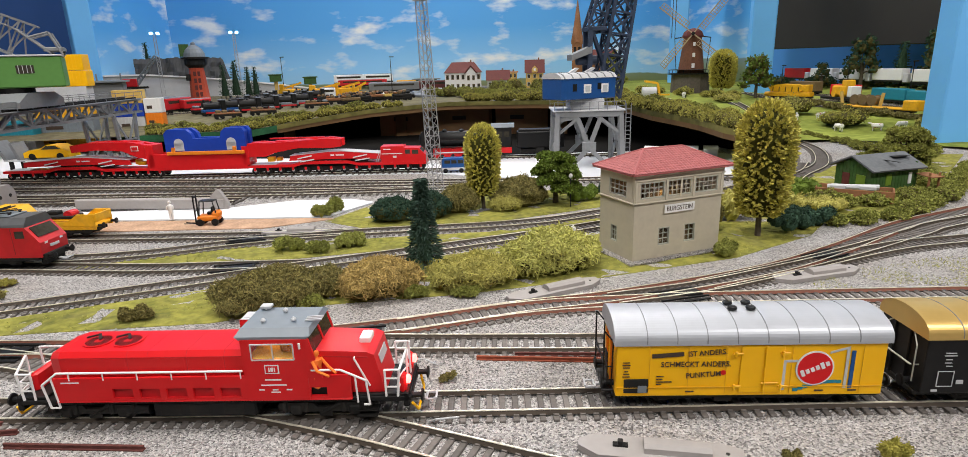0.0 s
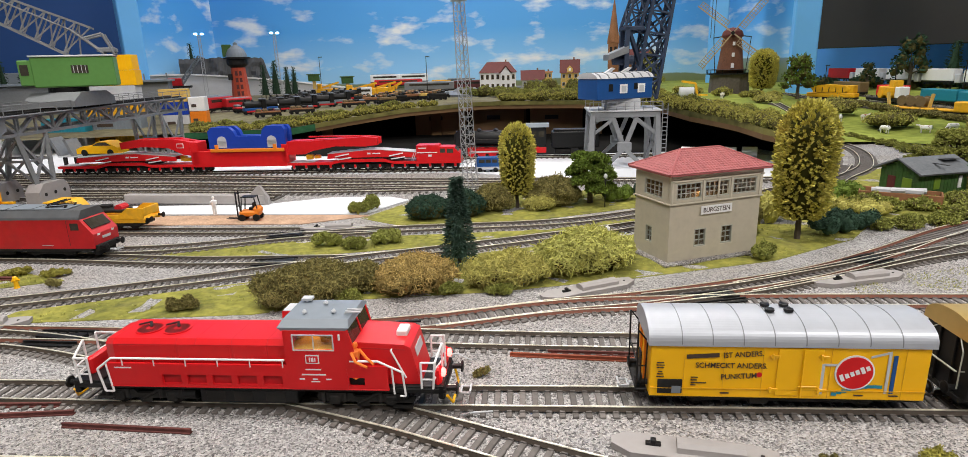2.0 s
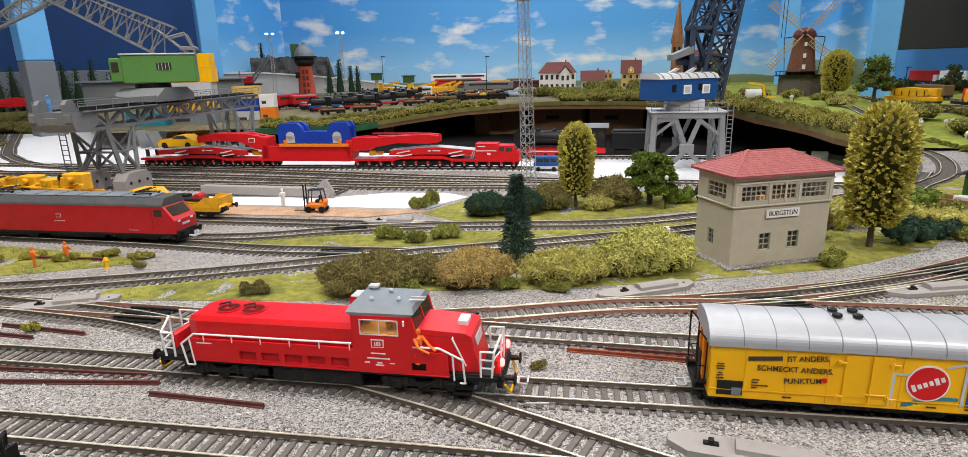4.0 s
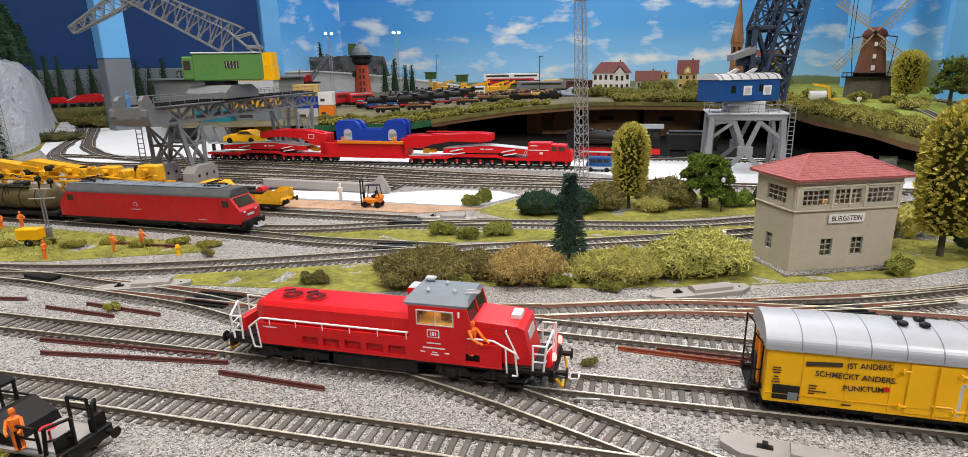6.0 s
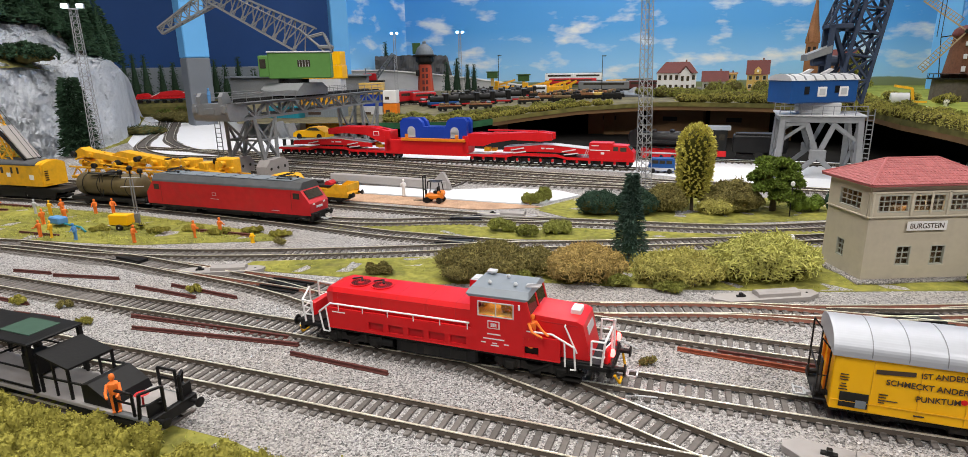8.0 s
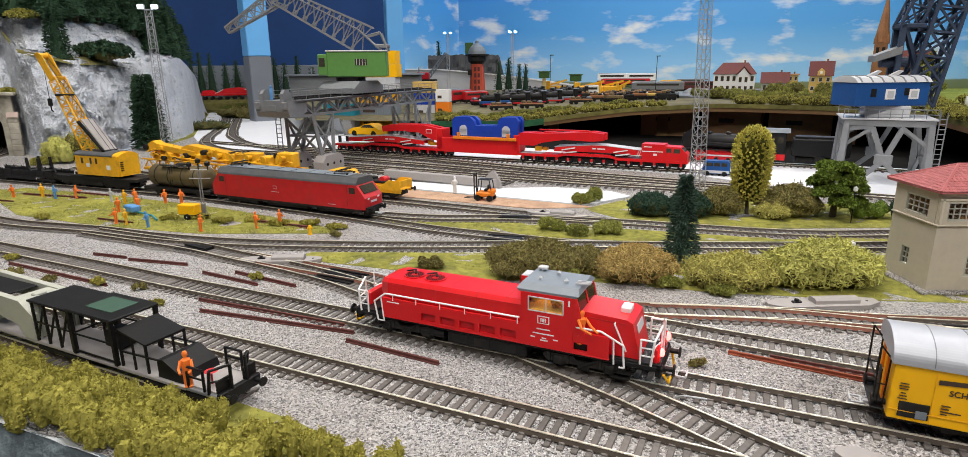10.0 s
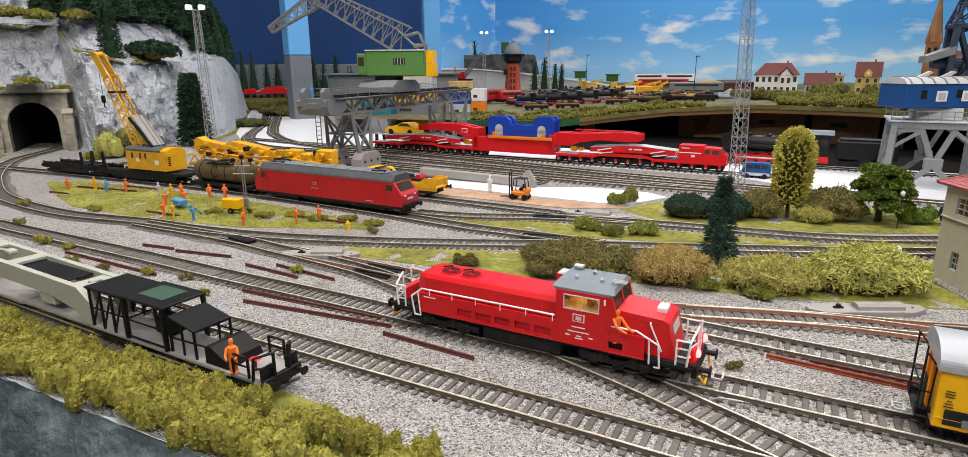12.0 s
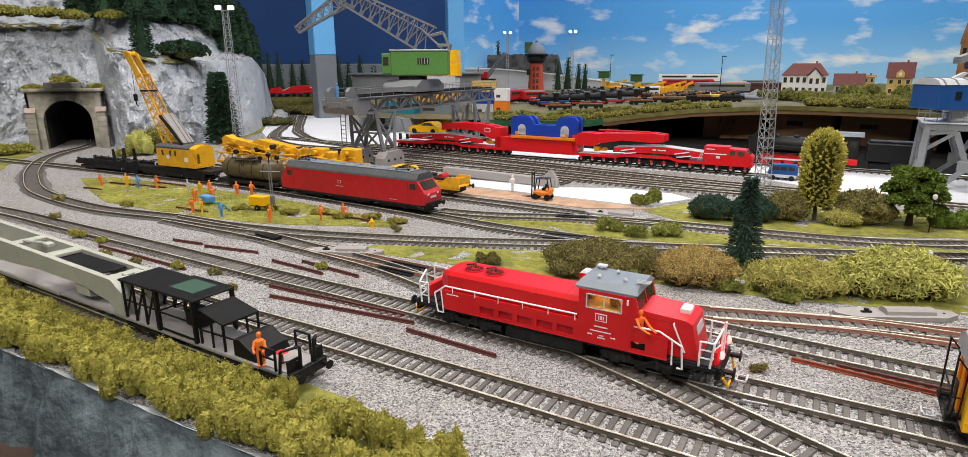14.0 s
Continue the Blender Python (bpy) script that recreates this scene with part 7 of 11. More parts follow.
part("fly_jib", ji2, GREY, gcab, "grey lattice fly jib")
pg = Mb()
for y in (-1.6, 1.6):
    pg.rod((4.5, y, 3.8), (1.5, y, 6.6), .12).rod((1.5, y, 6.6), (-9.5, y, 12.2), .08).rod((5.6, y, 3.7), (4.6, y, 6.2), .14).rod((4.6, y, 6.2), (2.4, y, 5.6), .12)
for i in range(7):
    pg.rod((1 - i * 1.5, -1.6, 6.85 + i * .76), (1 - i * 1.5, 1.6, 6.85 + i * .76), .06)
pg.box(4.8, 0, 4.3, 2.0, 3.4, .5, .1)
part("jib_rail", pg, GREY, gcab)
solid("blue_worker_figure", Mb().rod((0, 0, 0), (0, 0, 1.0), .2, .24).rod((0, 0, 1.0), (0, .1, 1.6), .26, .2).lathe([(.1, 1.6), (.16, 1.75), (.14, 1.95), (.03, 2.02)], 10), JEAN, "blue-clad figure standing on the portal crane end", "figurine", -43.0, 84.6, 11.05)

# ---- grey portal with blue cabin and dark boom ----
bcn = thing("harbour_crane", "grey harbour crane with a dark blue cabin and slate lattice boom", "crane", 39.2, 82.0, 0.12, -24)
pt = Mb()
fx = 4.7
for sx in (-1, 1):
    for sy in (-1, 1):
        pt.bar((sx * fx * .95, sy * 4.0, 7.7), (sx * fx, sy * 4.8, 0), .7, .7)
for sy in (-1, 1):
    pt.box(0, sy * 4.0, 7.75, 9.8, .7, .8, .08).bar((-1.6, sy * 4.1, 7.2), (0, sy * 4.4, 3.0), .3, .6).bar((1.6, sy * 4.1, 7.2), (0, sy * 4.4, 3.0), .3, .6).bar((0, sy * 4.4, 3.0), (-3.0, sy * 4.7, 0), .3, .6).bar((0, sy * 4.4, 3.0), (3.0, sy * 4.7, 0), .3, .6).bar((-4.3, sy * 4.1, 7.0), (-1.8, sy * 4.15, 7.3), .3, .5).bar((-4.4, sy * 4.2, 5.0), (-1.5, sy * 4.1, 7.3), .3, .4).bar((4.4, sy * 4.2, 5.0), (1.5, sy * 4.1, 7.3), .3, .4)
    pt.box(0, sy * 4.45, 3.2, 2.0, .34, 1.3, .1)
for sx in (-1, 1):
    pt.box(sx * 4.5, 0, 7.75, .7, 7.4, .8, .08).bar((sx * 4.5, -4.0, 7.3), (sx * 4.6, 0, 3.4), .5, .3).bar((sx * 4.5, 4.0, 7.3), (sx * 4.6, 0, 3.4), .5, .3).bar((sx * 4.6, 0, 3.4), (sx * 4.7, -4.7, 0), .4, .3).bar((sx * 4.6, 0, 3.4), (sx * 4.7, 4.7, 0), .4, .3)
pieces("portal_beam", pt, PORTGREY, bcn, "grey portal frame with crossed braces")
part("platform", Mb().box(0, 0, 8.25, 10.4, 9.0, .2, .04), LGREY, bcn)
pr = Mb()
for i in range(9):
    for sy in (-1, 1):
        pr.rod((-5 + i * 1.25, sy * 4.4, 8.3), (-5 + i * 1.25, sy * 4.4, 9.5), .05)
for sy in (-1, 1):
    pr.rod((-5, sy * 4.4, 9.5), (5, sy * 4.4, 9.5), .05).rod((-5, sy * 4.4, 8.9), (5, sy * 4.4, 8.9), .04)
pieces("platform_rail", pr, PORTGREY, bcn)
part("turret", Mb().box(-.2, -.5, 9.1, 5.0, 4.6, 1.5, .1), LGREY, bcn, "pale grey turret block")
lad = Mb().rod((5.1, -4.6, .2), (5.1, -4.6, 9.2), .07).rod((5.8, -4.6, .2), (5.8, -4.6, 9.2), .07)
for i in range(14):
    lad.rod((5.1, -4.6, .6 + i * .6), (5.8, -4.6, .6 + i * .6), .05)
pieces("ladder_bar", lad, GREY, bcn)
up = thing("upper_crane", "", "")
up.parent = bcn
up.matrix_basis = pose(-1.2 * C, -1.4 * C, 9.8 * C, 0, 0, 10)
for k in ("label", "category"):
    if k in up.keys():
        del up[k]
part("cabin", Mb().box(0, 0, 1.5, 9.6, 5.0, 2.9, .15), CABBLUE, up, "dark blue cabin with white window frames")
part("cabin_roof", Mb().prism([(-2.6, 2.95), (-2.0, 3.5), (-1.0, 3.75), (1.0, 3.75), (2.0, 3.5), (2.6, 2.95)], -4.9, 4.9, "x"), LGREY, up)
rr = Mb()
for i in range(7):
    rr.prism([(-2.62, 3.0), (-2.0, 3.56), (-1.0, 3.81), (1.0, 3.81), (2.0, 3.56), (2.62, 3.0)], -4.4 + i * 1.42, -4.2 + i * 1.42, "x")
pieces("roof_rib", rr, GREY, up)
pieces("roof_vent", Mb().prism([(-2.5, 3.7), (-1.0, 4.4), (-.6, 4.3), (-1.6, 3.6)], -.8, -.3, "y").prism([(.4, 3.7), (1.9, 4.4), (2.3, 4.3), (1.3, 3.6)], -.8, -.3, "y"), LGREY, up)
for wx in (-.4, 2.7):
    part("window_frame", Mb().box(wx, -2.54, 1.5, 1.3, .08, 1.25, .02), WHITE, up, "white framed window")
    part("window_pane", Mb().box(wx, -2.6, 1.5, .8, .04, .8), LGREY, up)
pieces("door", Mb().box(-2.6, -2.53, 1.7, .7, .05, 1.0).box(1.75, -2.53, 1.8, .7, .05, .9), BLACK, up)
for o in up.children:
    # the cabin is slewed against the boom
    o.matrix_basis = pose(0, 0, 0, 0, 0, 20) @ o.matrix_basis
bm_ = Mb()
lattice(bm_, (5.2, 3.5, 0), (9.6, 3.5, 27), 3.4, 2.6, 9, .26, True)
lattice(bm_, (2.8, 3.0, 9.5), (7.0, 3.2, 23), 2.2, 1.6, 5, .2, True)
bm_.bar((2.2, 2, 1.0), (2.2, 2, 10), .6).bar((2.2, 4.5, 1.0), (2.2, 4.5, 10), .6).bar((2.2, 2, 9.4), (5.8, 3.5, 9.4), .5).bar((2.2, 4.5, 5.0), (6.0, 3.5, 2.0), .5).bar((2.4, 2, 9.6), (6.2, 3.5, 1.0), .5)
bm_.box(3.2, 3.2, 9.8, 3.0, 3.0, .6, .1).rod((.5, 3.2, 5.4), (3.5, 3.2, 5.4), .7, n=12)
part("boom", bm_, NAVY, up, "slate blue lattice boom and A-frame")
part("counter_arm", Mb().prism([(-.6, 6.2), (2.4, 7.4), (2.4, 6.4), (-.6, 5.4)], 1.6, 4.4, "y"), GREY, up, "pale grey counterweight housing")
part("tip", lattice(Mb(), (15.5, 3, 19), (14.4, 3, 26.5), 1.4, 1.4, 3, .3, True).rod((15.2, 3, 19), (15.2, 3, 8.2), .05).rod((15.7, 3, 19), (15.7, 3, 8.2), .05).bar((9.6, 3.5, 26.4), (14.4, 3, 26.4), .5), NAVY, up)

# ---- lattice lighting mast ----
def light_mast(x, y, z, h, w0=1.5, w1=.95, lamps=False, label="tall slim steel lattice lighting mast", n=22, r=.05):
    lm = thing("light_mast", label, "mast", x, y, z, rz=12)
    part("lattice", lattice(Mb(), (0, 0, 0), (0, 0, h), w0, w1, n, r, False), STEEL, lm)
    part("head", Mb().box(0, 0, h + .05, w1 + .5, w1 + .3, .12, .03), STEEL, lm)
    if lamps:
        for xx in (-1.1, 1.1):
            b = part("floodlight", Mb().box(xx, 0, h + .55, 1.1, .7, .8, .1), STEEL, lm)
            part("lens", Mb().box(xx, -.37, h + .5, .9, .06, .6, .02), LAMPW, b, "glowing floodlight glass")
    return lm


m1 = light_mast(10.5, 66.0, 0, 21.6, 1.25, .85)
m1.rotation_euler[1] = radians(-2)


# ---- room pillars ----
def pillar(x, y, w, z0, z1, rz, grey_to=None, label="square pillar painted light blue"):
    p = thing("pillar", label, "pillar", x, y, 0, rz, kind="structure")
    part("shaft", Mb().box(0, 0, (z1 + (grey_to or z0)) / 2, w, w, z1 - (grey_to or z0), .3), PILLAR, p)
    if grey_to:
        part("shaft_base", Mb().box(0, 0, (z0 + grey_to) / 2, w - .05, w - .05, grey_to - z0, .3), PILLARG, p, "dark grey painted lower shaft")
    return p


pillar(-85.5, 186, 6.6, FLOORZ, CEILZ, 38, 19.2, "square room pillar, light blue above dark grey")
pillar(-51.1, 229, 6.0, FLOORZ, CEILZ, 20)
pillar(147, 154, 7.0, FLOORZ, CEILZ, -38)
pillar(104.5, 68.5, 8.5, FLOORZ, CEILZ, -40)
pillar(176, 229, 7.5, FLOORZ, CEILZ, -38)
x0, y0 = pol(45.8, 262)
x1, y1 = pol(66, 236)
wall("dark_screen", (x0, y0), (x1, y1), 17.5, CEILZ, 1.0, SCREEN, "hanging dark glossy screen above the blue wall")

# ---- plaster rock with tunnel portal ----
R0 = [(-66, 152), (-47, 146), (-45.8, 148), (-40.3, 147), (-39.8, 135), (-39, 129), (-36.5, 130), (-34.5, 136), (-33, 141), (-31, 145), (-30, 151), (-29.2, 157), (-28.6, 166), (-28.0, 182), (-27.4, 208), (-27.1, 235), (-25.4, 260)]
Z1 = [(-66, 23.4), (-46, 23.4), (-40.4, 23.6), (-39.6, 18.5), (-36, 17), (-33, 16.6), (-32, 16.4), (-31, 18), (-29.4, 18), (-28.6, 17), (-28.0, 15), (-27.5, 12), (-27.2, 4), (-26.9, -1), (-25.4, -1)]
Z2 = [(-66, 36), (-44, 34), (-41, 30), (-39.6, 25.5), (-36, 24.8), (-33, 25), (-31.9, 23), (-31, 19.2), (-29.4, 18.4), (-28.6, 17.3), (-28.0, 15.2), (-27.5, 12.1), (-27.2, 4), (-26.9, -1), (-25.4, -1)]
LAYERS = [(0, 0, 0), (.6, .15, 0), (1.2, .35, 0), (2.0, .55, 0), (2.8, .75, 0), (3.6, .9, 0), (4.8, 1.0, 0), (8, 1.03, .0), (12, 1.05, .0), (13.5, 1.05, .2), (14.5, 1.05, .45), (15.5, 1.05, .7), (17, 1.05, .92), (20, 1.05, 1.0), (30, 1.05, 1.04), (55, 1.05, 1.08)]


def rock_point(a, i):
    dr, k1, k2 = LAYERS[i]
    r = lerp_table(R0, a) + dr * 1.3
    z = lerp_table(Z1, a) * k1 + max(0, lerp_table(Z2, a) - lerp_table(Z1, a)) * k2
    x, y = pol(a, r)
    return Vector((x, y, z))


ra_ = [-66 + .15 * i for i in range(272)]
sub = 7
nl = (len(LAYERS) - 1) * sub + 1
mb = Mb()
for a in ra_:
    for j in range(nl):
        i, f = min(j // sub, len(LAYERS) - 2), 0
        f = (j - i * sub) / sub
        p = rock_point(a, i).lerp(rock_point(a, i + 1), f)
        steep = 1.0 if p.z > .3 else .2
        n1 = noise.fractal(p * .09, 1.0, 2.0, 4) * 2.4
        n2 = noise.fractal(Vector((p.x * .42, p.y * .42, p.z * .2)), 1.0, 2.1, 5) * 1.2
        n3 = noise.ridged_multi_fractal(Vector((p.x * .24, p.y * .24, p.z * .12)), 1.0, 2.2, 4, 1.0, 2.0) * 1.15
        cell = noise.cell(Vector((p.x * .55 + p.z * .16, p.y * .55, p.z * .3))) * .35
        n4 = noise.ridged_multi_fractal(Vector((p.x * .8, p.y * .8, p.z * .45)), .9, 2.1, 3, 1.0, 2.0) * .7
        d = (n1 + n2 - n3 - n4 + cell) * steep
        out = Vector((-math.sin(radians(a)), -math.cos(radians(a)), 0))
        q = p + out * d + Vector((0, 0, noise.noise(p * .4) * .8 * steep))
        if -45.3 < a < -40.4 and q.z < 10.6:
            q.x, q.y = pol(a, 172)
        mb.v.append(q)
nn = nl
for i in range(len(ra_) - 1):
    for j in range(nn - 1):
        mb.f.append((i * nn + j, i * nn + j + 1, (i + 1) * nn + j + 1, (i + 1) * nn + j))
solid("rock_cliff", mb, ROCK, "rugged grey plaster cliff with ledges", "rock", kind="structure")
# green ledges and plateau
lb = Mb()
for i, a in enumerate(ra_):
    for dr in (5.6, 9.5, 13.5):
        x, y = pol(a, lerp_table(R0, a) + dr * 1.3)
        lb.v.append(Vector((x, y, lerp_table(Z1, a) * 1.03 + .2 + .6 * noise.noise(Vector((x * .12, y * .12, 4))) - (1.2 if dr < 6 else 0))))
for i in range(len(ra_) - 1):
    if -64 < ra_[i] < -31.4:
        for j in range(2):
            lb.f.append((i * 3 + j, i * 3 + j + 1, i * 3 + 4 + j, i * 3 + 3 + j))
solid("ledge_grass", lb, TURF, "grassy ledge on the cliff", "ground", kind="structure", smooth=True)
lb = Mb()
for i, a in enumerate(ra_):
    for dr in (19.5, 30, 56):
        x, y = pol(a, lerp_table(R0, a) + dr * 1.3)
        lb.v.append(Vector((x, y, max(lerp_table(Z2, a), lerp_table(Z1, a)) * 1.02 + .8 + 1.0 * noise.noise(Vector((x * .1, y * .1, 8))))))
for i in range(len(ra_) - 1):
    if -64 < ra_[i] < -29.5:
        for j in range(2):
            lb.f.append((i * 3 + j, i * 3 + j + 1, i * 3 + 4 + j, i * 3 + 3 + j))
solid("plateau_grass", lb, GRASS, "grassy plateau on top of the cliff", "ground", kind="structure", smooth=True)

po = thing("tunnel_portal", "weathered stone tunnel portal with dressed arch stones and sooty crown", "tunnel", -107.4, 107.9, 0, 29)
W2, Ht, rad, spring = 6.0, 11.0, 4.05, 5.3
pm = Mb()
n = 20
ring = [(-rad, 0)] + [(-rad * math.cos(math.pi * i / n), spring + rad * math.sin(math.pi * i / n)) for i in range(n + 1)] + [(rad, 0)]
for (ax, az), (bx_, bz) in zip(ring, ring[1:]):
    if ax == bx_ and ax < 0:
        pm.prism([(-W2, az), (ax, az), (bx_, bz), (-W2, bz)], 0, 1.4, "y")
    elif ax == bx_:
        pm.prism([(ax, az), (W2, az), (W2, bz), (bx_, bz)], 0, 1.4, "y")
    else:
        pm.prism([(ax, az), (bx_, bz), (bx_, Ht), (ax, Ht)], 0, 1.4, "y")
pm.prism([(-W2, spring), (-rad, spring), (-rad, Ht), (-W2, Ht)], 0, 1.4, "y").prism([(rad, spring), (W2, spring), (W2, Ht), (rad, Ht)], 0, 1.4, "y")
pm.weld = True
part("face_wall", pm, PORTAL, po)
vous = [(-rad, spring * k / 5) for k in range(5)] + [(-rad * math.cos(math.pi * i / 16), spring + rad * math.sin(math.pi * i / 16)) for i in range(17)] + [(rad, spring * (4 - k) / 5) for k in range(5)]
for (ax, az), (bx_, bz) in zip(vous, vous[1:]):
    cx, cz = (ax + bx_) / 2, (az + bz) / 2
    ux, uz = (cx, max(0, cz - spring))
    L = math.hypot(ux, uz) or 1
    ux, uz = ux / L, uz / L
    k = 1.0
    part("arch_stone", Mb().prism([(ax, az), (bx_, bz), (bx_ + ux * k, bz + uz * k), (ax + ux * k, az + uz * k)], -.22, .3, "y"), PORTAL, po)
for s in (-1, 1):
    for i in range(7):
        out = 1.9 - .13 * i
        part("quoin", Mb().box(s * (W2 - .15), .3 - out / 2, .5 + i * 1.02, 1.55 + (.12 if i % 2 else 0), out, .99, .06), PORTAL, po)
    part("buttress_cap", Mb().prism([(-1.1, 7.1), (-.2, 8.0), (.3, 8.0), (.3, 7.1)], s * (W2 - .15) - .9, s * (W2 - .15) + .9, "x"), PORTALCAP, po, "pinkish sloped cap stone")
part("coping", Mb().box(0, .4, Ht + .3, 2 * W2 + 1.4, 2.4, .6, .12), PORTAL, po)
part("crest", Mb().box(0, .5, Ht + 1.1, 6.0, 1.6, 1.3, .12), PORTAL, po)
tb = Mb()
for (ax, az), (bx_, bz) in zip(ring, ring[1:]):
    tb.add([(ax, .2, az), (bx_, .2, bz), (bx_, 18, bz), (ax, 18, az)], [(0, 1, 2, 3)])
tb.add([(-rad, 18, 0), (rad, 18, 0), (rad, 18, 10), (-rad, 18, 10)], [(0, 1, 2, 3)])
part("tunnel_bore", tb, TUNNEL, po, "black tunnel lining")

# ---- front edge of the layout ----
P = [(-150, 69), (-100, 49.6), (-60, 34.1), (-42, 27.1), (-30, 22.5), (-22, 19.4), (0, 10.9), (40, -4.5), (70, -16)]


def edge_at(k):
    """A point along the board's front edge, k in 0..1 by x."""
    x = -150 + 220 * k
    for (xa, ya), (xb, yb) in zip(P, P[1:]):
        if x <= xb + 1e-6:
            return x, ya + (yb - ya) * (x - xa) / (xb - xa)
    return P[-1]


fe, pl_ = Mb(), Mb()
cols_, rows2 = 330, 9
for i in range(cols_):
    x, y = edge_at(i / (cols_ - 1))
    for j in range(rows2):
        f = j / (rows2 - 1)
        q = Vector((x, y, .42 - 3.6 * f))
        k = noise.fractal(Vector((q.x * .9, q.y * .9, q.z * .4)), .8, 2.1, 5) * .6 * min(1, f * 4 + .3)
        fe.v.append(Vector((x - (1.9 * f + .35 + k) * .36, y - (1.9 * f + .35 + k) * .93, q.z + (noise.noise(q * .9) * .3 if j == 0 else 0))))
    wdt = max(.02, .05 + 1.0 * noise.fractal(Vector((x * .35, 2, 0)), 1.0, 2.0, 3))
    pl_.v += [Vector((x - .16, y - .42, .46 + .12 * noise.noise(Vector((x * 2, 0, 1))))), Vector((x + .36 * wdt, y + .93 * wdt, .1))]
for i in range(cols_ - 1):
    for j in range(rows2 - 1):
        fe.f.append((i * rows2 + j, i * rows2 + j + 1, (i + 1) * rows2 + j + 1, (i + 1) * rows2 + j))
    pl_.f.append((2 * i, 2 * i + 2, 2 * i + 3, 2 * i + 1))
solid("front_facing", fe, FACING, "dark slate-coloured plaster facing on the board's front edge", "edging", kind="structure", smooth=True)
solid("plaster_edge", pl_, SNOW, "ragged white plaster rim along the front edge", "edging", kind="structure")
solid("front_ledge", Mb().box(0, 0, 0, 240, 2.2, .7, .1), DARKWOOD, "brown wooden ledge below the front facing", "ledge", -42, 25.0, -3.5, -21.2, kind="structure")
solid("front_apron", Mb().box(0, 0, -42, 240, 1, 82, .2), UNDER, "black cloth apron below the layout", "cloth", -40, 26.0, -4.0, -21.2, kind="structure")


# ---- buildings and trains on the raised deck ----
def at_deck(a, r):
    x, y = pol(a, r)
    return x, y, deck_z(a, r)


def house(name, label, x, y, z, rz, w, d, h, rh, wall_m, roof_m, floors=2, cols=4, hip=False, win=LGREY):
    hs = thing(name, label, "building", x, y, z - .3, rz)
    part("wall", Mb().box(0, 0, h / 2, w, d, h, .05), wall_m, hs)
    o = .5
    if hip:
        rf = Mb().add([(-w / 2 - o, -d / 2 - o, h), (w / 2 + o, -d / 2 - o, h), (w / 2 + o, d / 2 + o, h), (-w / 2 - o, d / 2 + o, h), (-w / 2 + d * .35, 0, h + rh), (w / 2 - d * .35, 0, h + rh)], [(0, 1, 5, 4), (1, 2, 5), (2, 3, 4, 5), (3, 0, 4), (3, 2, 1, 0)])
    else:
        rf = Mb().prism([(-d / 2 - o, h - .2), (0, h + rh), (d / 2 + o, h - .2)], -w / 2 - o, w / 2 + o, "x")
    part("roof", rf, roof_m, hs)
    part("chimney", Mb().box(w * .22, .4, h + rh, .6, .6, 1.6, .05), BRICK, hs)
    for f in range(floors):
        for c in range(cols):
            cx = -w / 2 + w * (c + .5) / cols
            cz = h * (f + .55) / floors
            wn = part("window", Mb().box(cx, -d / 2 - .04, cz, w / cols * .52, .14, h / floors * .52, .02), win, hs)
            part("pane", Mb().box(cx, -d / 2 - .12, cz, w / cols * .4, .06, h / floors * .42), GLASS, wn)
    return hs


x, y, z = at_deck(20, 252)
sh_ = house("station_building", "white station building with a maroon hipped roof", x, y, z, -22, 14.5, 8, 7.2, 4.2, WHITE, MAROON, 2, 7, True, BROWNW)
part("gable", Mb().prism([(1.2, 7.0), (5.2, 7.0), (3.2, 9.4)], -4.9, 0, "y"), WHITE, sh_)
part("gable_bay", Mb().box(3.2, -4.3, 3.5, 4.2, .9, 7.0, .05), WHITE, sh_)
for f in range(2):
    for k in (-1, 1):
        bw = part("window", Mb().box(3.2 + k * 1.0, -4.8, 1.9 + f * 3.3, 1.0, .12, 1.9, .02), BROWNW, sh_)
        part("pane", Mb().box(3.2 + k * 1.0, -4.88, 1.9 + f * 3.3, .76, .06, 1.5), GLASS, bw)
part("gable_roof", Mb().prism([(.6, 6.8), (3.2, 9.7), (5.8, 6.8), (5.8, 7.2), (3.2, 10.1), (.6, 7.2)], -5.4, 0, "y"), MAROON, sh_)
x, y, z = at_deck(23.2, 256)
house("goods_shed", "low station annex with a maroon roof", x, y, z, -22, 9, 6, 4.0, 3.8, CREAM, MAROON, 1, 4)
x, y, z = at_deck(26.6, 262)
h2 = house("small_villa", "ochre villa with a steep red roof and dormer", x, y, z, -27, 7.4, 6, 6.4, 5.2, OCHRE, MAROON, 2, 3)
part("dormer", Mb().prism([(-1.2, 6.4), (1.2, 6.4), (1.2, 8.0), (0, 9.2), (-1.2, 8.0)], -3.4, 0, "y"), OCHRE, h2)
part("window", Mb().box(0, -3.5, 7.6, .8, .1, 1.0), WHITE, h2)
x, y, z = at_deck(24.4, 280)
house("stone_ruin", "tan unroofed stone building shell", x, y, z, -24, 5.5, 5, 6.5, .4, OCHRE, CHURCH, 2, 3)
x, y, z = at_deck(31.0, 268)
ch = thing("church", "brown brick church with a tall pointed spire", "building", x, y, z - .3, -30)
part("nave", Mb().box(6, 0, 5, 14, 8, 10, .1), CHURCH, ch)
part("nave_roof", Mb().prism([(-4.6, 9.8), (0, 15), (4.6, 9.8)], -1, 13.4, "x"), MAROON, ch)
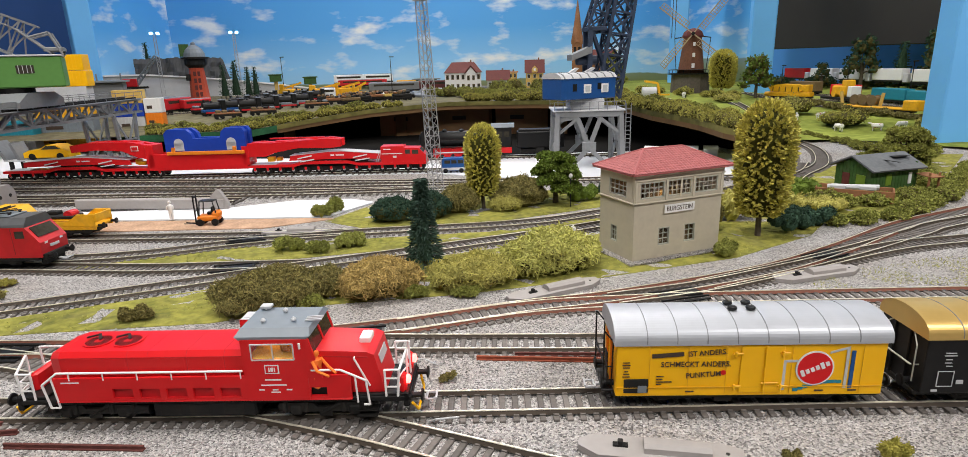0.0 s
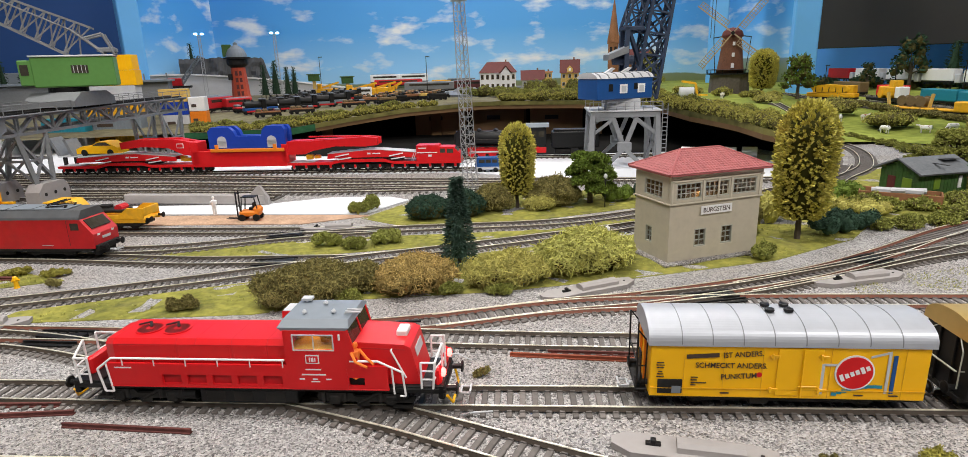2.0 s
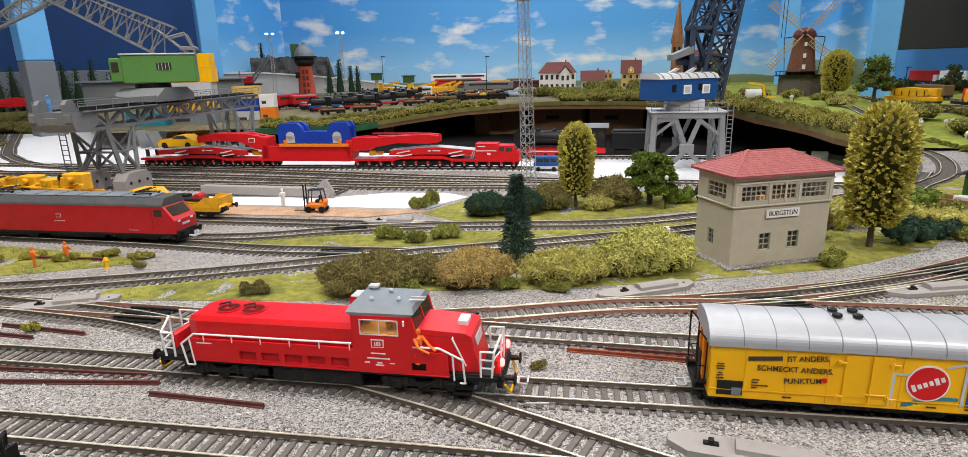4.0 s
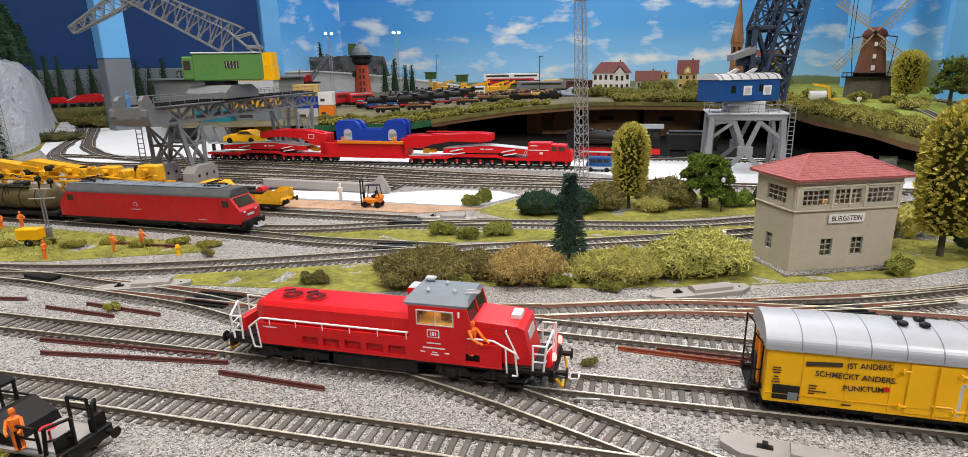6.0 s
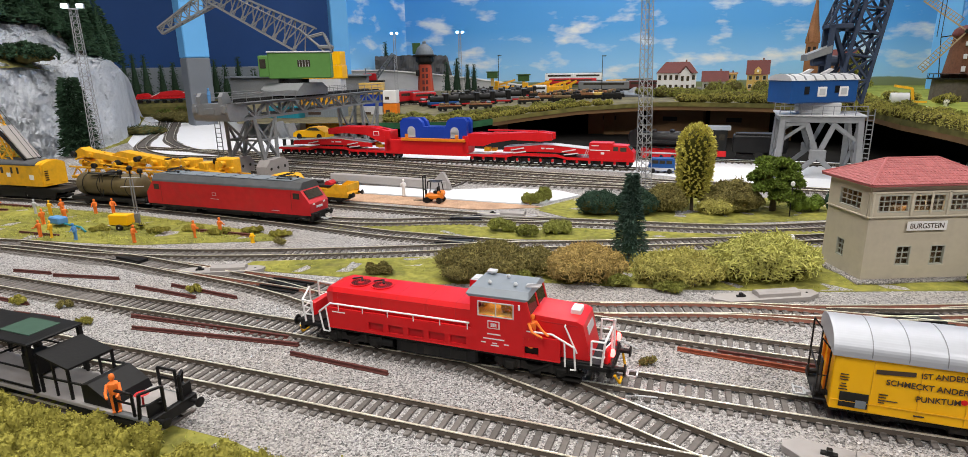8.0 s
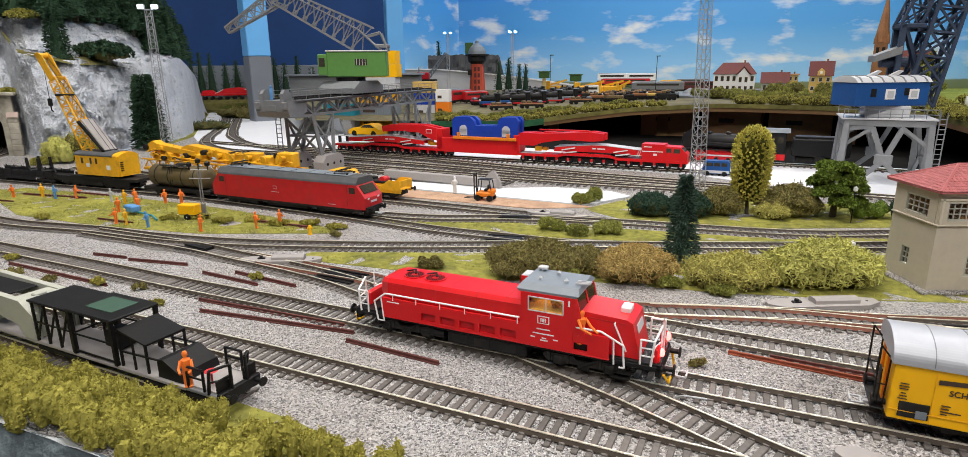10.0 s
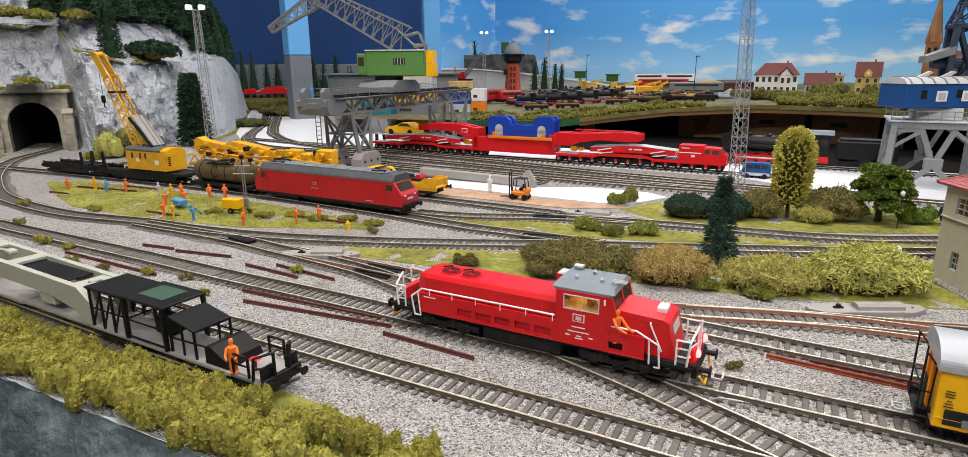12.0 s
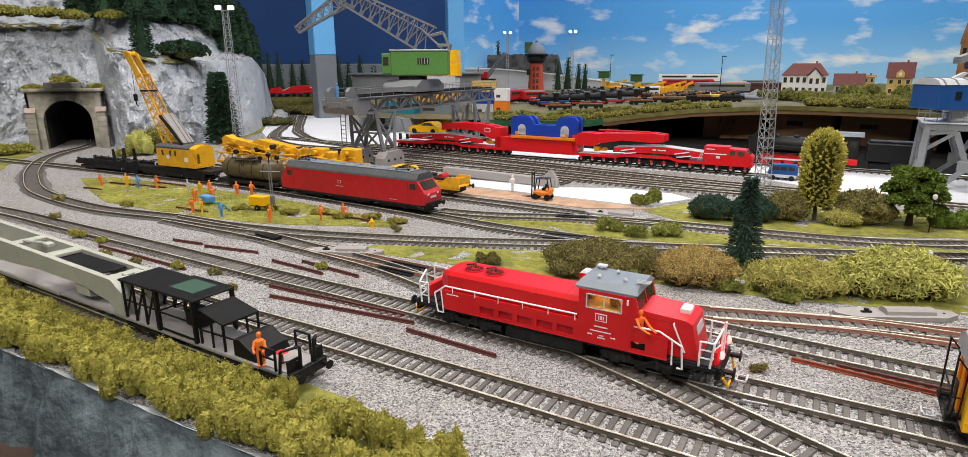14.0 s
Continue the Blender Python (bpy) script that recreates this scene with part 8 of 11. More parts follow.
part("tower", Mb().box(-2.6, 0, 9, 4.2, 4.2, 18, .1), CHURCH, ch)
part("spire", Mb().lathe([(2.5, 18), (.15, 35), (.05, 37)], 8, (-2.6, 0, 0)), CHURCH, ch, "slender brown octagonal spire")
lv = Mb()
for s in (-1, 1):
    lv.box(-2.6 + s * .9, -2.12, 14.5, 1.0, .1, 3.4, .02)
pieces("belfry_opening", lv, BLACK, ch)
for s in (-1, 1):
    for t_ in (-1, 1):
        part("pinnacle", Mb().lathe([(.6, 17.5), (.6, 19), (.05, 22)], 6, (-2.6 + s * 1.9, t_ * 1.9, 0)), CHURCH, ch)

x, y, z = at_deck(40.3, 198)
ml = thing("windmill", "brown brick windmill with pale lattice sails and gallery", "windmill", x, y, z - .2, -40)
ml.scale = (0.86, 0.86, 0.86)
part("base_storey", Mb().lathe([(6.6, 0), (6.4, 6.5), (6.2, 6.6)], 12), mat("mill_stone", (0.13, 0.11, 0.10), 0.85, var=.3, scale=150, bump=.4), ml)
part("gallery", Mb().lathe([(4.8, 6.5), (7.8, 6.6), (7.8, 6.9), (4.6, 6.9)], 16), DARK, ml)
gr_ = Mb()
for i in range(20):
    a = 2 * math.pi * i / 20
    gr_.rod((7.6 * math.cos(a), 7.6 * math.sin(a), 6.9), (7.6 * math.cos(a), 7.6 * math.sin(a), 8.1), .06)
gr_.lathe([(7.5, 8.05), (7.7, 8.1), (7.6, 8.2)], 20)
part("gallery_rail", gr_, DARK, ml)
part("tower", Mb().lathe([(4.5, 6.8), (3.8, 12), (3.1, 17.5), (3.0, 19)], 16), BRICK, ml, "tapered brown brick tower")
part("cap", Mb().lathe([(3.5, 18.8), (3.5, 19.5), (3.0, 20.7), (1.8, 21.6), (.3, 21.9)], 14), MAROON, ml)
for cz, cs in ((9.5, 1.0), (13, .9), (16.6, .8)):
    part("window", Mb().box(.6, -(5.3 - cz * .1), cz, cs, .9, cs * 1.5, .05), WHITE, ml)
sl = thing("sail_cross", "", "")
sl.parent = ml
sl.matrix_basis = pose(0, -4.6 * C, 20 * C, 0, 38, 0)
for k in ("label", "category"):
    if k in sl.keys():
        del sl[k]
part("hub", Mb().rod((0, -.6, 0), (0, 3, 0), .6, n=10), DARK, sl)
for q in range(4):
    sm = Mb().box(0, 0, 7.4, .4, .4, 14.4).box(2.0, 0, 8.6, .22, .2, 11.2).box(1.0, 0, 8.6, .18, .16, 11.2)
    for i in range(14):
        sm.box(.9, 0, 3.1 + i * .85, 1.9, .12, .22)
    part("sail", sm, mat("sail_wood", (0.42, 0.32, 0.20), .8, var=.2) if q == 0 else bpy.data.materials["sail_wood"], sl, "pale wooden lattice sail", m=Matrix.Rotation(radians(90 * q), 4, "Y"))
tp = Mb()
for s in (-1, 1):
    tp.rod((s * 1.5, 2, 19.4), (s * 6.0, 3, 18.8), .16).rod((s * 6, 3, 18.8), (s * 4.9, 1, 7), .12)
part("tail_pole", tp, DARK, ml)

# water tower, retaining wall, locomotive row
x, y, z = at_deck(-2.9, 268)
wt = thing("water_tower", "red lattice-panelled water tower with a grey domed tank", "tower", x, y, z - .2, 0)
part("shaft", Mb().lathe([(3.9, 0), (3.5, 1.0), (2.7, 12)], 8), RUSTR, wt, "tapered red panelled shaft")
for i in range(4):
    for k in (-1, 1):
        part("panel", Mb().box(k * .75, -3.35 + i * .2, 2 + i * 2.6, 1.0, .2, 1.7, .02), MAROON, wt)
part("corbel", Mb().lathe([(2.7, 12), (4.0, 13.2), (4.0, 15.2), (5.2, 15.4), (5.2, 16.0), (4.0, 16.1)], 16), DARK, wt, "dark overhanging tank gallery")
part("tank", Mb().lathe([(4.0, 16.1), (3.8, 17.4), (3.0, 19.0), (1.6, 20.2), (.8, 20.6), (.8, 21.4), (.1, 21.8)], 20), GREYROOF, wt, "dark grey domed tank roof")
part("side_box", Mb().box(-3.2, -1, 8.5, 1.6, 2, 2.4, .1), DARK, wt)
part("top_hut", Mb().box(-3.4, 1, 18.6, 3.4, 2.6, 4.6, .1), SHEDGREEN, wt)
# curved viaduct wall
rw = thing("retaining_wall", "curved pale grey viaduct wall with coping", "wall", 0, 0, 0, kind="structure")
for i in range(22):
    a0, a1 = -12.5 + i * .95, -12.5 + (i + 1) * .95
    k0, k1 = max(0, i - 6), max(0, i - 5)
    za, zb = 14.6 - k0 * .36 - k0 * k0 * .016, 14.6 - k1 * .36 - k1 * k1 * .016
    (xa, ya), (xb, yb) = pol(a0, 288), pol(a1, 288)
    (xc, yc), (xd, yd) = pol(a0, 290.5), pol(a1, 290.5)
    part("panel", Mb().add([(xa, ya, 3), (xb, yb, 3), (xb, yb, zb), (xa, ya, za), (xc, yc, 3), (xd, yd, 3), (xd, yd, zb), (xc, yc, za)], [(0, 1, 2, 3), (5, 4, 7, 6), (3, 2, 6, 7), (0, 3, 7, 4), (1, 5, 6, 2)]), LGREY, rw)
    (xa, ya), (xb, yb) = pol(a0, 287.2), pol(a1, 287.2)
    part("coping", Mb().add([(xa, ya, za), (xb, yb, zb), (xb, yb, zb + .6), (xa, ya, za + .6), (xc, yc, za), (xd, yd, zb), (xd, yd, zb + .6), (xc, yc, za + .6)], [(0, 1, 2, 3), (5, 4, 7, 6), (3, 2, 6, 7), (0, 3, 7, 4), (1, 5, 6, 2)]), WHITE, rw)
rh_ = Mb()
rows_ = 9
for i in range(40):
    a = -7.4 + i * .19
    for j in range(rows_):
        x, y = pol(a, 293 + j * .5)
        zt = (21.5 if a < -.8 else 21.5 - (a + .8) * 22) + noise.noise(Vector((a * 2.2, 0, 3))) * 1.6
        q = Vector((x, y, 6 + (zt - 6) * j / (rows_ - 1)))
        k = noise.fractal(q * .35, 1.0, 2.0, 4) * 1.4
        rh_.v.append(q + Vector((0, -k, 0)))
for i in range(39):
    for j in range(rows_ - 1):
        rh_.f.append((i * rows_ + j, (i + 1) * rows_ + j, (i + 1) * rows_ + j + 1, i * rows_ + j + 1))
solid("dark_crag", rh_, mat("dark_rock", (0.07, 0.072, 0.075), .9, var=.4, scale=30, bump=.8), "dark rocky crag in front of the backdrop", "rock", kind="structure")


def mini_vehicle(name, label, category, a, r, rz, L, h, w, material, dark=True, extra=None, group="", lift=0.0):
    """A distant vehicle: body, chassis, wheels or bogies and a row of windows."""
    x, y, z = at_deck(a, r)
    t_ = thing(name, label, category, x, y, z + lift, rz, group)
    part("chassis", Mb().box(0, 0, .9, L, w * .9, .5, .05), DARK, t_)
    part("body", Mb().box(0, 0, 1.1 + h / 2, L, w, h, .18), material, t_)
    for s in (-1, 1):
        wh = Mb()
        for k in (-1, 1):
            for yy in (-1, 1):
                wh.lathe([(.15, yy * w * .36 - .1), (.45, yy * w * .36 - .1), (.45, yy * w * .36 + .1), (.15, yy * w * .36 + .1)], 10, (s * L * .33 + k * .65, 0, .5), "y")
        part("bogie", wh, BLACK, t_)
    if extra:
        extra(t_, L, h, w)
    return t_


def boiler(t_, L, h, w):
    t_.scale = (.84, .84, .84)
    part("boiler", Mb().lathe([(.4, -L * .48), (1.3, -L * .46), (1.3, L * .2), (.6, L * .22)], 16, (0, 0, 2.8), "x"), BLACK, t_)
    part("cab", Mb().box(L * .32, 0, 3.0, L * .2, 2.8, 3.0, .15), BLACK, t_)
    part("chimney", Mb().lathe([(.4, 3.9), (.35, 4.7), (.45, 4.8)], 10, (-L * .38, 0, 0)), BLACK, t_)
    part("dome", Mb().lathe([(.5, 3.9), (.5, 4.3), (.1, 4.6)], 10, (-L * .1, 0, 0)), BLACK, t_)
    part("cab_roof", Mb().box(L * .32, 0, 4.6, L * .24, 3.0, .2, .08), GREYROOF, t_)
    part("running_gear", Mb().box(0, -1.2, 1.0, L * .8, .1, .5, .04).box(0, 1.2, 1.0, L * .8, .1, .5, .04), REDOLD, t_, "red running gear")
    part("front_lamp", Mb().rod((-L * .5, -.6, 2.4), (-L * .46, -.6, 2.4), .22, n=10).rod((-L * .5, .6, 2.4), (-L * .46, .6, 2.4), .22, n=10), WHITE, t_)


def pans(t_, L, h, w):
    part("window_band", Mb().box(0, -w / 2 - .02, 1.1 + h * .66, L * .8, .06, h * .25), GLASS, t_)
    part("roof", Mb().box(0, 0, 1.15 + h, L * .94, w * .8, .25, .08), GREYROOF, t_)


def stripes(t_, L, h, w):
    part("print_band", Mb().box(-L * .1, -w / 2 - .03, 1.1 + h * .55, L * .35, .05, h * .3), CABBLUE if L % 2 < 1 else REDB, t_)
    part("cab_unit", Mb().box(-L / 2 - 1.2, 0, 1.9, 1.8, w, 2.6, .2), LGREY, t_)


def crane_arm(t_, L, h, w):
    part("jib", Mb().bar((-L * .3, 0, 3.2), (L * .55, 0, 5.2), .7).bar((L * .1, 0, 3.0), (L * .2, 0, 4.6), .5), material_of(t_), t_)
    part("cab", Mb().box(-L * .36, 0, 3.6, L * .2, w * .9, 2.4, .15), material_of(t_), t_)


def hopper(t_, L, h, w):
    part("hopper_bin", Mb().prism([(-L * .34, 2.4), (-L * .44, 4.0), (-L * .1, 4.5), (L * .3, 4.2), (L * .4, 3.4), (L * .3, 2.4)], -w * .5, w * .5, "y"), MACHINE, t_)
    part("cab", Mb().box(L * .4, 0, 3.3, L * .13, w * .9, 2.0, .15), MACHINE, t_)
    for i in range(5):
        part("rib", Mb().box(-L * .3 + i * L * .14, -w * .52, 3.1, .2, .12, 1.3, .03), DARK, t_)


def material_of(t_):
    return [q for q in t_.children if q.name.startswith("body")][0].data.materials[0]


def load_rubble(t_, L, h, w):
    r = random.Random(int(L * 10))
    for i in range(4):
        part("load", Mb().box(-L * .36 + i * L * .24, 0, 1.3 + h + r.uniform(0, .2), L * .2, w * .8, r.uniform(.4, 1.0), .2), r.choice((DARK, CHURCH, BROWNW, GREYROOF)), t_)


for i, (a, r, rz, m) in enumerate(((-1.9, 172, 20, CABBLUE), (-.4, 174, 12, CABBLUE), (1.0, 174, 10, BLACK), (2.5, 176, 6, BLACK), (4.0, 178, 4, GREYROOF), (5.5, 182, 0, GREYROOF), (.2, 188, 10, BLACK), (1.8, 190, 8, BLACK), (3.4, 194, 2, GREYROOF), (5.0, 198, 0, BLACK), (6.6, 204, -4, BLACK), (2.6, 212, 4, BLACK), (5.6, 216, -2, DARK))):
    mini_vehicle("steam_locomotive", "small dark steam locomotive parked on the far sidings", "locomotive", a, r, rz, 7.5, .9, 2.4, m, extra=boiler, group="parked far locomotives")
mini_vehicle("red_railcar", "red locomotive with a dark roof beside the hedge", "locomotive", -4.9, 190, 62, 12, 3.0, 2.9, REDOLD, extra=pans)
mini_vehicle("maroon_coach", "maroon coach parked beside the hedge", "coach", -6.6, 192, 60, 20, 3.0, 2.9, MAROON, extra=pans)
mini_vehicle("red_shunter", "small red shunter with dark roof", "locomotive", -3.3, 190, 30, 8, 2.4, 2.6, REDOLD, extra=pans)
mini_vehicle("red_flat_wagon", "red flat wagon with a small load", "wagon", -2.6, 180, 24, 7, .5, 2.6, REDOLD, extra=load_rubble)
for i, (a, r, L) in enumerate(((-.9, 160, 6), (2.0, 161, 6), (6.6, 166, 6))):
    mini_vehicle("low_wagon", "low brown wagon loaded with scrap near the hedge", "wagon", a, r, 8 - 3 * i, L, .4, 2.4, CHURCH, extra=load_rubble, group="low scrap wagons")
mini_vehicle("yellow_rail_crane", "yellow rail crane with a lowered jib on the far track", "machine", 7.3, 212, -10, 10, 2.4, 2.6, MACHINE, extra=crane_arm)
mini_vehicle("yellow_rail_crane", "yellow rail crane with a lowered jib on the far track", "machine", 9.2, 214, -12, 9, 2.4, 2.6, MACHINE, extra=crane_arm)
mini_vehicle("yellow_rail_crane", "yellow rail crane with a lowered jib on the far track", "machine", 4.4, 246, -8, 8, 1.8, 2.6, MACHINE, extra=crane_arm)
mini_vehicle("white_hut_wagon", "white barred hut wagon beside the yellow crane", "wagon", 7.7, 208, -10, 4.4, 2.8, 2.6, WHITE, extra=pans)
mini_vehicle("orange_digger", "small orange digger among the wagons", "machine", 10.4, 200, -10, 4.4, 1.4, 2.0, MACHINE, extra=crane_arm)
for i, (a, r, m) in enumerate(((9.2, 186, LGREY), (9.8, 196, CHURCH), (11.0, 190, DARK), (11.8, 180, CHURCH), (12.6, 188, LGREY), (13.4, 178, OCHRE), (12.2, 200, WHITE), (10.6, 174, DARK), (8.2, 176, CHURCH), (14.2, 170, DARK), (9.6, 168, BROWNW), (14.6, 186, GREYROOF), (7.4, 190, DARK))):
    mini_vehicle("goods_truck", "small loaded goods truck in the far yard", "wagon", a, r, -10 + 9 * (i % 4), 5.0, .8, 2.2, m, extra=load_rubble, group="far yard trucks")
mini_vehicle("white_coach", "white and red passenger coach on the far track", "coach", 9.6, 304, -14, 14, 3.4, 2.9, WHITE, extra=pans, group="far coaches", lift=2.4)
mini_vehicle("white_coach", "white and red passenger coach on the far track", "coach", 12.2, 304, -16, 14, 3.4, 2.9, WHITE, extra=pans, group="far coaches", lift=2.4)
mini_vehicle("red_coach", "red passenger coach on the far track", "coach", 10.8, 290, -14, 22, 2.4, 2.9, REDOLD, extra=pans, lift=1.2)
mini_vehicle("yellow_container_wagon", "yellow container wagon on the far track", "wagon", 15.2, 300, -18, 14, 2.6, 2.6, MACHINE)
mini_vehicle("grey_coach", "dark grey windowed coach near the station", "coach", 13.6, 250, -14, 20, 3.0, 2.8, GREY, extra=pans)
mini_vehicle("brown_wagon", "brown covered wagon near the station", "wagon", 17.2, 256, -17, 13, 3.0, 2.8, MAROON, extra=pans)
for i in range(3):
    track([pol(-6, 186 + i * 12), pol(0, 190 + i * 12), pol(6, 200 + i * 12), pol(13, 214 + i * 12)], .05, False, gz=lambda x, y: deck_z(math.degrees(math.atan2(x + 9, y - 2)), math.hypot(x + 9, y - 2)), label="far yard siding on the raised deck")
for i, (a, r, m) in enumerate(((18.6, 219, CABBLUE), (20.0, 217, DARK), (17.4, 224, LGREY), (21.6, 222, GREY))):
    mini_vehicle("parked_car", "tiny parked car by the station", "car", a, r, -10 + 8 * i, 4.2, 1.1, 1.9, m, group="cars by the station")
x, y, z = at_deck(16.4, 212)
solid("gravel_heap", Mb().lathe([(4.0, -.3), (3.0, .8), (1.6, 2.0), (.5, 2.6), (.02, 2.8)], 14), GREY, "pale grey gravel heap", "heap", x, y, z)
sheet([pol(14.5, 200), pol(15, 226), pol(22, 226), pol(22.4, 196), pol(20.4, 184), pol(16.5, 188)], 6.5, GREY, "station_yard", "pale station forecourt", cell=0, thick=.6)
for i, (a, r, h) in enumerate(((3.3, 238, 9.5), (6.2, 232, 8))):
    x, y, z = at_deck(a, r)
    hut = thing("signal_hut", "small dark water crane hut on stilts", "tower", x, y, z, 0)
    part("stilt", Mb().box(0, 0, h * .35, 1.2, 1.2, h * .7), OCHRE, hut)
    part("cabin", Mb().box(0, 0, h * .75, 4, 3.2, 2.2, .1).box(0, 0, h * .75 + 1.3, 5, 4, .4, .1), SHEDGREEN, hut)
for a, r, h in ((-5.6, 256, 23.5), (.35, 252, 23.5)):
    x, y, z = at_deck(a, r)
    light_mast(x, y, z, h, 1.3, .8, True, "distant lit floodlight mast", 14, .06)
for a, r, h in ((3.9, 262, 15), (13.4, 226, 13.5), (52.3, 205, 9), (56.5, 195, 10), (47.6, 232, 8)):
    x, y, z = at_deck(a, r)
    sl_ = thing("street_lamp", "thin dark street lamp post", "lamp", x, y, z, 0)
    part("post", Mb().rod((0, 0, 0), (0, 0, h), .16, .1), DARK, sl_)
    part("lamp_head", Mb().box(.5, 0, h, 1.6, .5, .3, .08), DARK, sl_)

# low building beside the station, and a rail crane behind the viaduct wall
x, y, z = at_deck(16.6, 268)
lw = thing("flat_roof_depot", "low dark green depot with an overhanging flat roof", "building", x, y, z, -18)
part("wall", Mb().box(0, 0, 2.2, 9, 5, 4.4, .05), SHEDGREEN, lw)
part("roof", Mb().box(0, 0, 4.6, 12, 7, .5, .1), GREYROOF, lw)
for k in range(4):
    part("window", Mb().box(-3.3 + k * 2.2, -2.54, 2.6, 1.3, .1, 1.5, .02), LGREY, lw)
x, y = pol(-7.6, 276)
rc_ = thing("red_rail_crane", "red rail crane with a dark grey raised jib", "crane", x, y, 9.2, -8)
part("chassis", Mb().box(0, 0, 1.0, 9, 2.8, .8, .1), DARK, rc_)
part("body", Mb().box(-1.5, 0, 2.9, 5.5, 2.8, 3.0, .2), REDOLD, rc_)
part("jib", lattice(Mb(), (1.0, 0, 2.6), (9.0, 0, 12.5), 1.5, 1.0, 8, .18), GREYROOF, rc_)
part("pylon", Mb().box(0, 0, -2.8, 7, 2.4, 6.4, .1), LGREY, rc_)

# containers behind the portal crane
def container(x, y, z, rz, L, h, material, label="stacked freight container"):
    ct = thing("freight_container", label, "container", x, y, z, rz, "stacked containers")
    part("box", Mb().box(0, 0, h / 2, L, 2.9, h, .06), material, ct)
    rb = Mb()
    for i in range(int(L / .7)):
        rb.box(-L / 2 + .4 + i * .7, -1.47, h / 2, .22, .08, h * .86)
    pieces("corrugation", rb, material, ct)
    part("printed_bar", Mb().box(-L * .18, -1.53, h * .4, L * .3, .03, h * .22), INK, ct)


for i, (m, ox) in enumerate(((MACHINE, 0), (GREYROOF, 0), (MACHINE, .2), (LGREY, 0), (YELLOW, 1.2), (YELLOW, .6))):
    container(-43.4 + ox * .4, 158, .12 + i * 3.25, -16, 11.6, 3.2, m, "yellow freight container in a tall stack" if m in (YELLOW, MACHINE) else "grey freight container in a tall stack")
for i, m in enumerate((GREEN, LGREY, BLUE, OCHRE)):
    container(-31.5, 161, .12 + i * 2.95, -12, 6, 2.9, m, "small coloured container in a stack")
for i, m in enumerate((CABBLUE, ORANGE, WHITE)):
    container(-26.6, 160, .12 + i * 3.3, -10, 3.6, 3.2, m, "short coloured container in a stack")
container(-53, 157, .12, -16, 9, 3.2, WHITE, "white and blue freight container")
container(-53, 157, 3.35, -16, 9, 3.2, TEAL, "light blue freight container")
dk_ = Mb().box(0, 0, 0, 46, 16, .6, .1)
for i in range(8):
    dk_.box(-20 + i * 6, -7.6, 1.0, .4, .4, 2.4)
solid("grey_roof_deck", dk_, GREYROOF, "flat grey shed roof with short posts", "roof", -62, 214, 13.4, 4)
solid("shed_block", Mb().box(0, 0, 6.5, 44, 14, 13, .2), GREY, "long grey shed under the flat roof", "building", -62, 214.5, 0.1, 4)
x, y = pol(-24.6, 250)
rcw = thing("red_heavy_wagon", "red heavy-load wagon parked by the far forest", "wagon", x, y, 4.6, 14)
rcw.scale = (1.2, 1.2, 1.2)
part("deck", Mb().box(0, 0, 1.5, 20, 3, .5, .1), REDB, rcw)
part("arm", Mb().prism([(-9.6, 1.8), (-9.0, 2.8), (-6.6, 3.0), (-5.6, 2.3), (-4.2, 2.2), (-2.6, 3.3), (1.2, 3.7), (3.4, 3.3), (6.8, 3.2), (8.2, 2.4), (9.6, 1.8)], -1.3, 1.3, "y"), REDB, rcw)
for xx, w_ in ((-8, 2.2), (-.5, 4.6), (5.2, 3.0)):
    part("side_panel", Mb().box(xx, -1.34, 2.3, w_, .06, .5, .02), RED, rcw)
part("brace", Mb().bar((-5.4, -1.4, 1.9), (-3.0, -1.4, 3.1), .16).bar((3.4, -1.4, 3.0), (7.8, -1.4, 2.0), .16), WHITE, rcw)
for i in range(9):
    part("wheelset", Mb().rod((-8.8 + i * 2.2, -1.3, .5), (-8.8 + i * 2.2, 1.3, .5), .5, n=12), BLACK, rcw)
solid("far_bank", Mb().box(0, 0, 2.3, 84, 26, 4.6, 1.2), TURF, "dark earthy raised bank carrying the far siding", "ground", x + 6, y + 9, 0, 14, kind="structure")

# sidings: trailers, works wagons, tank wagons
def bearing(x, y):
    return math.degrees(math.atan2(x + 9, y - 2)), math.hypot(x + 9, y - 2)


for i in range(5):
    k = (i + .5) / 5
    mini_vehicle("lorry_trailer", "white lorry trailer with a coloured print band", "trailer", *bearing(193 - 18 * k, 185 - 73 * k), 76, 11.8, 3.5, 2.8, WHITE if i else REDOLD, extra=stripes, group="parked trailers", lift=1.8)
for i, (x, y, m, L) in enumerate(((144.5, 108, TEAL, 11), (141.6, 97, TEAL, 11), (148.5, 124, REDB, 9), (152, 140, BROWNW, 12))):
    mini_vehicle("goods_wagon", "rounded goods wagon on the meadow sidings", "wagon", *bearing(x, y), 76, L, 2.8, 2.8, m, group="wagons on the meadow sidings")
mini_vehicle("ballast_machine", "yellow ballast machine on the siding", "machine", *bearing(134.5, 130.5), -77, 13, 1.2, 2.6, MACHINE, extra=hopper)
t_ = mini_vehicle("caterpillar_wagon", "flat wagon loaded with a yellow bulldozer", "wagon", *bearing(140.5, 118.5), 70, 16, .3, 2.8, DARK)
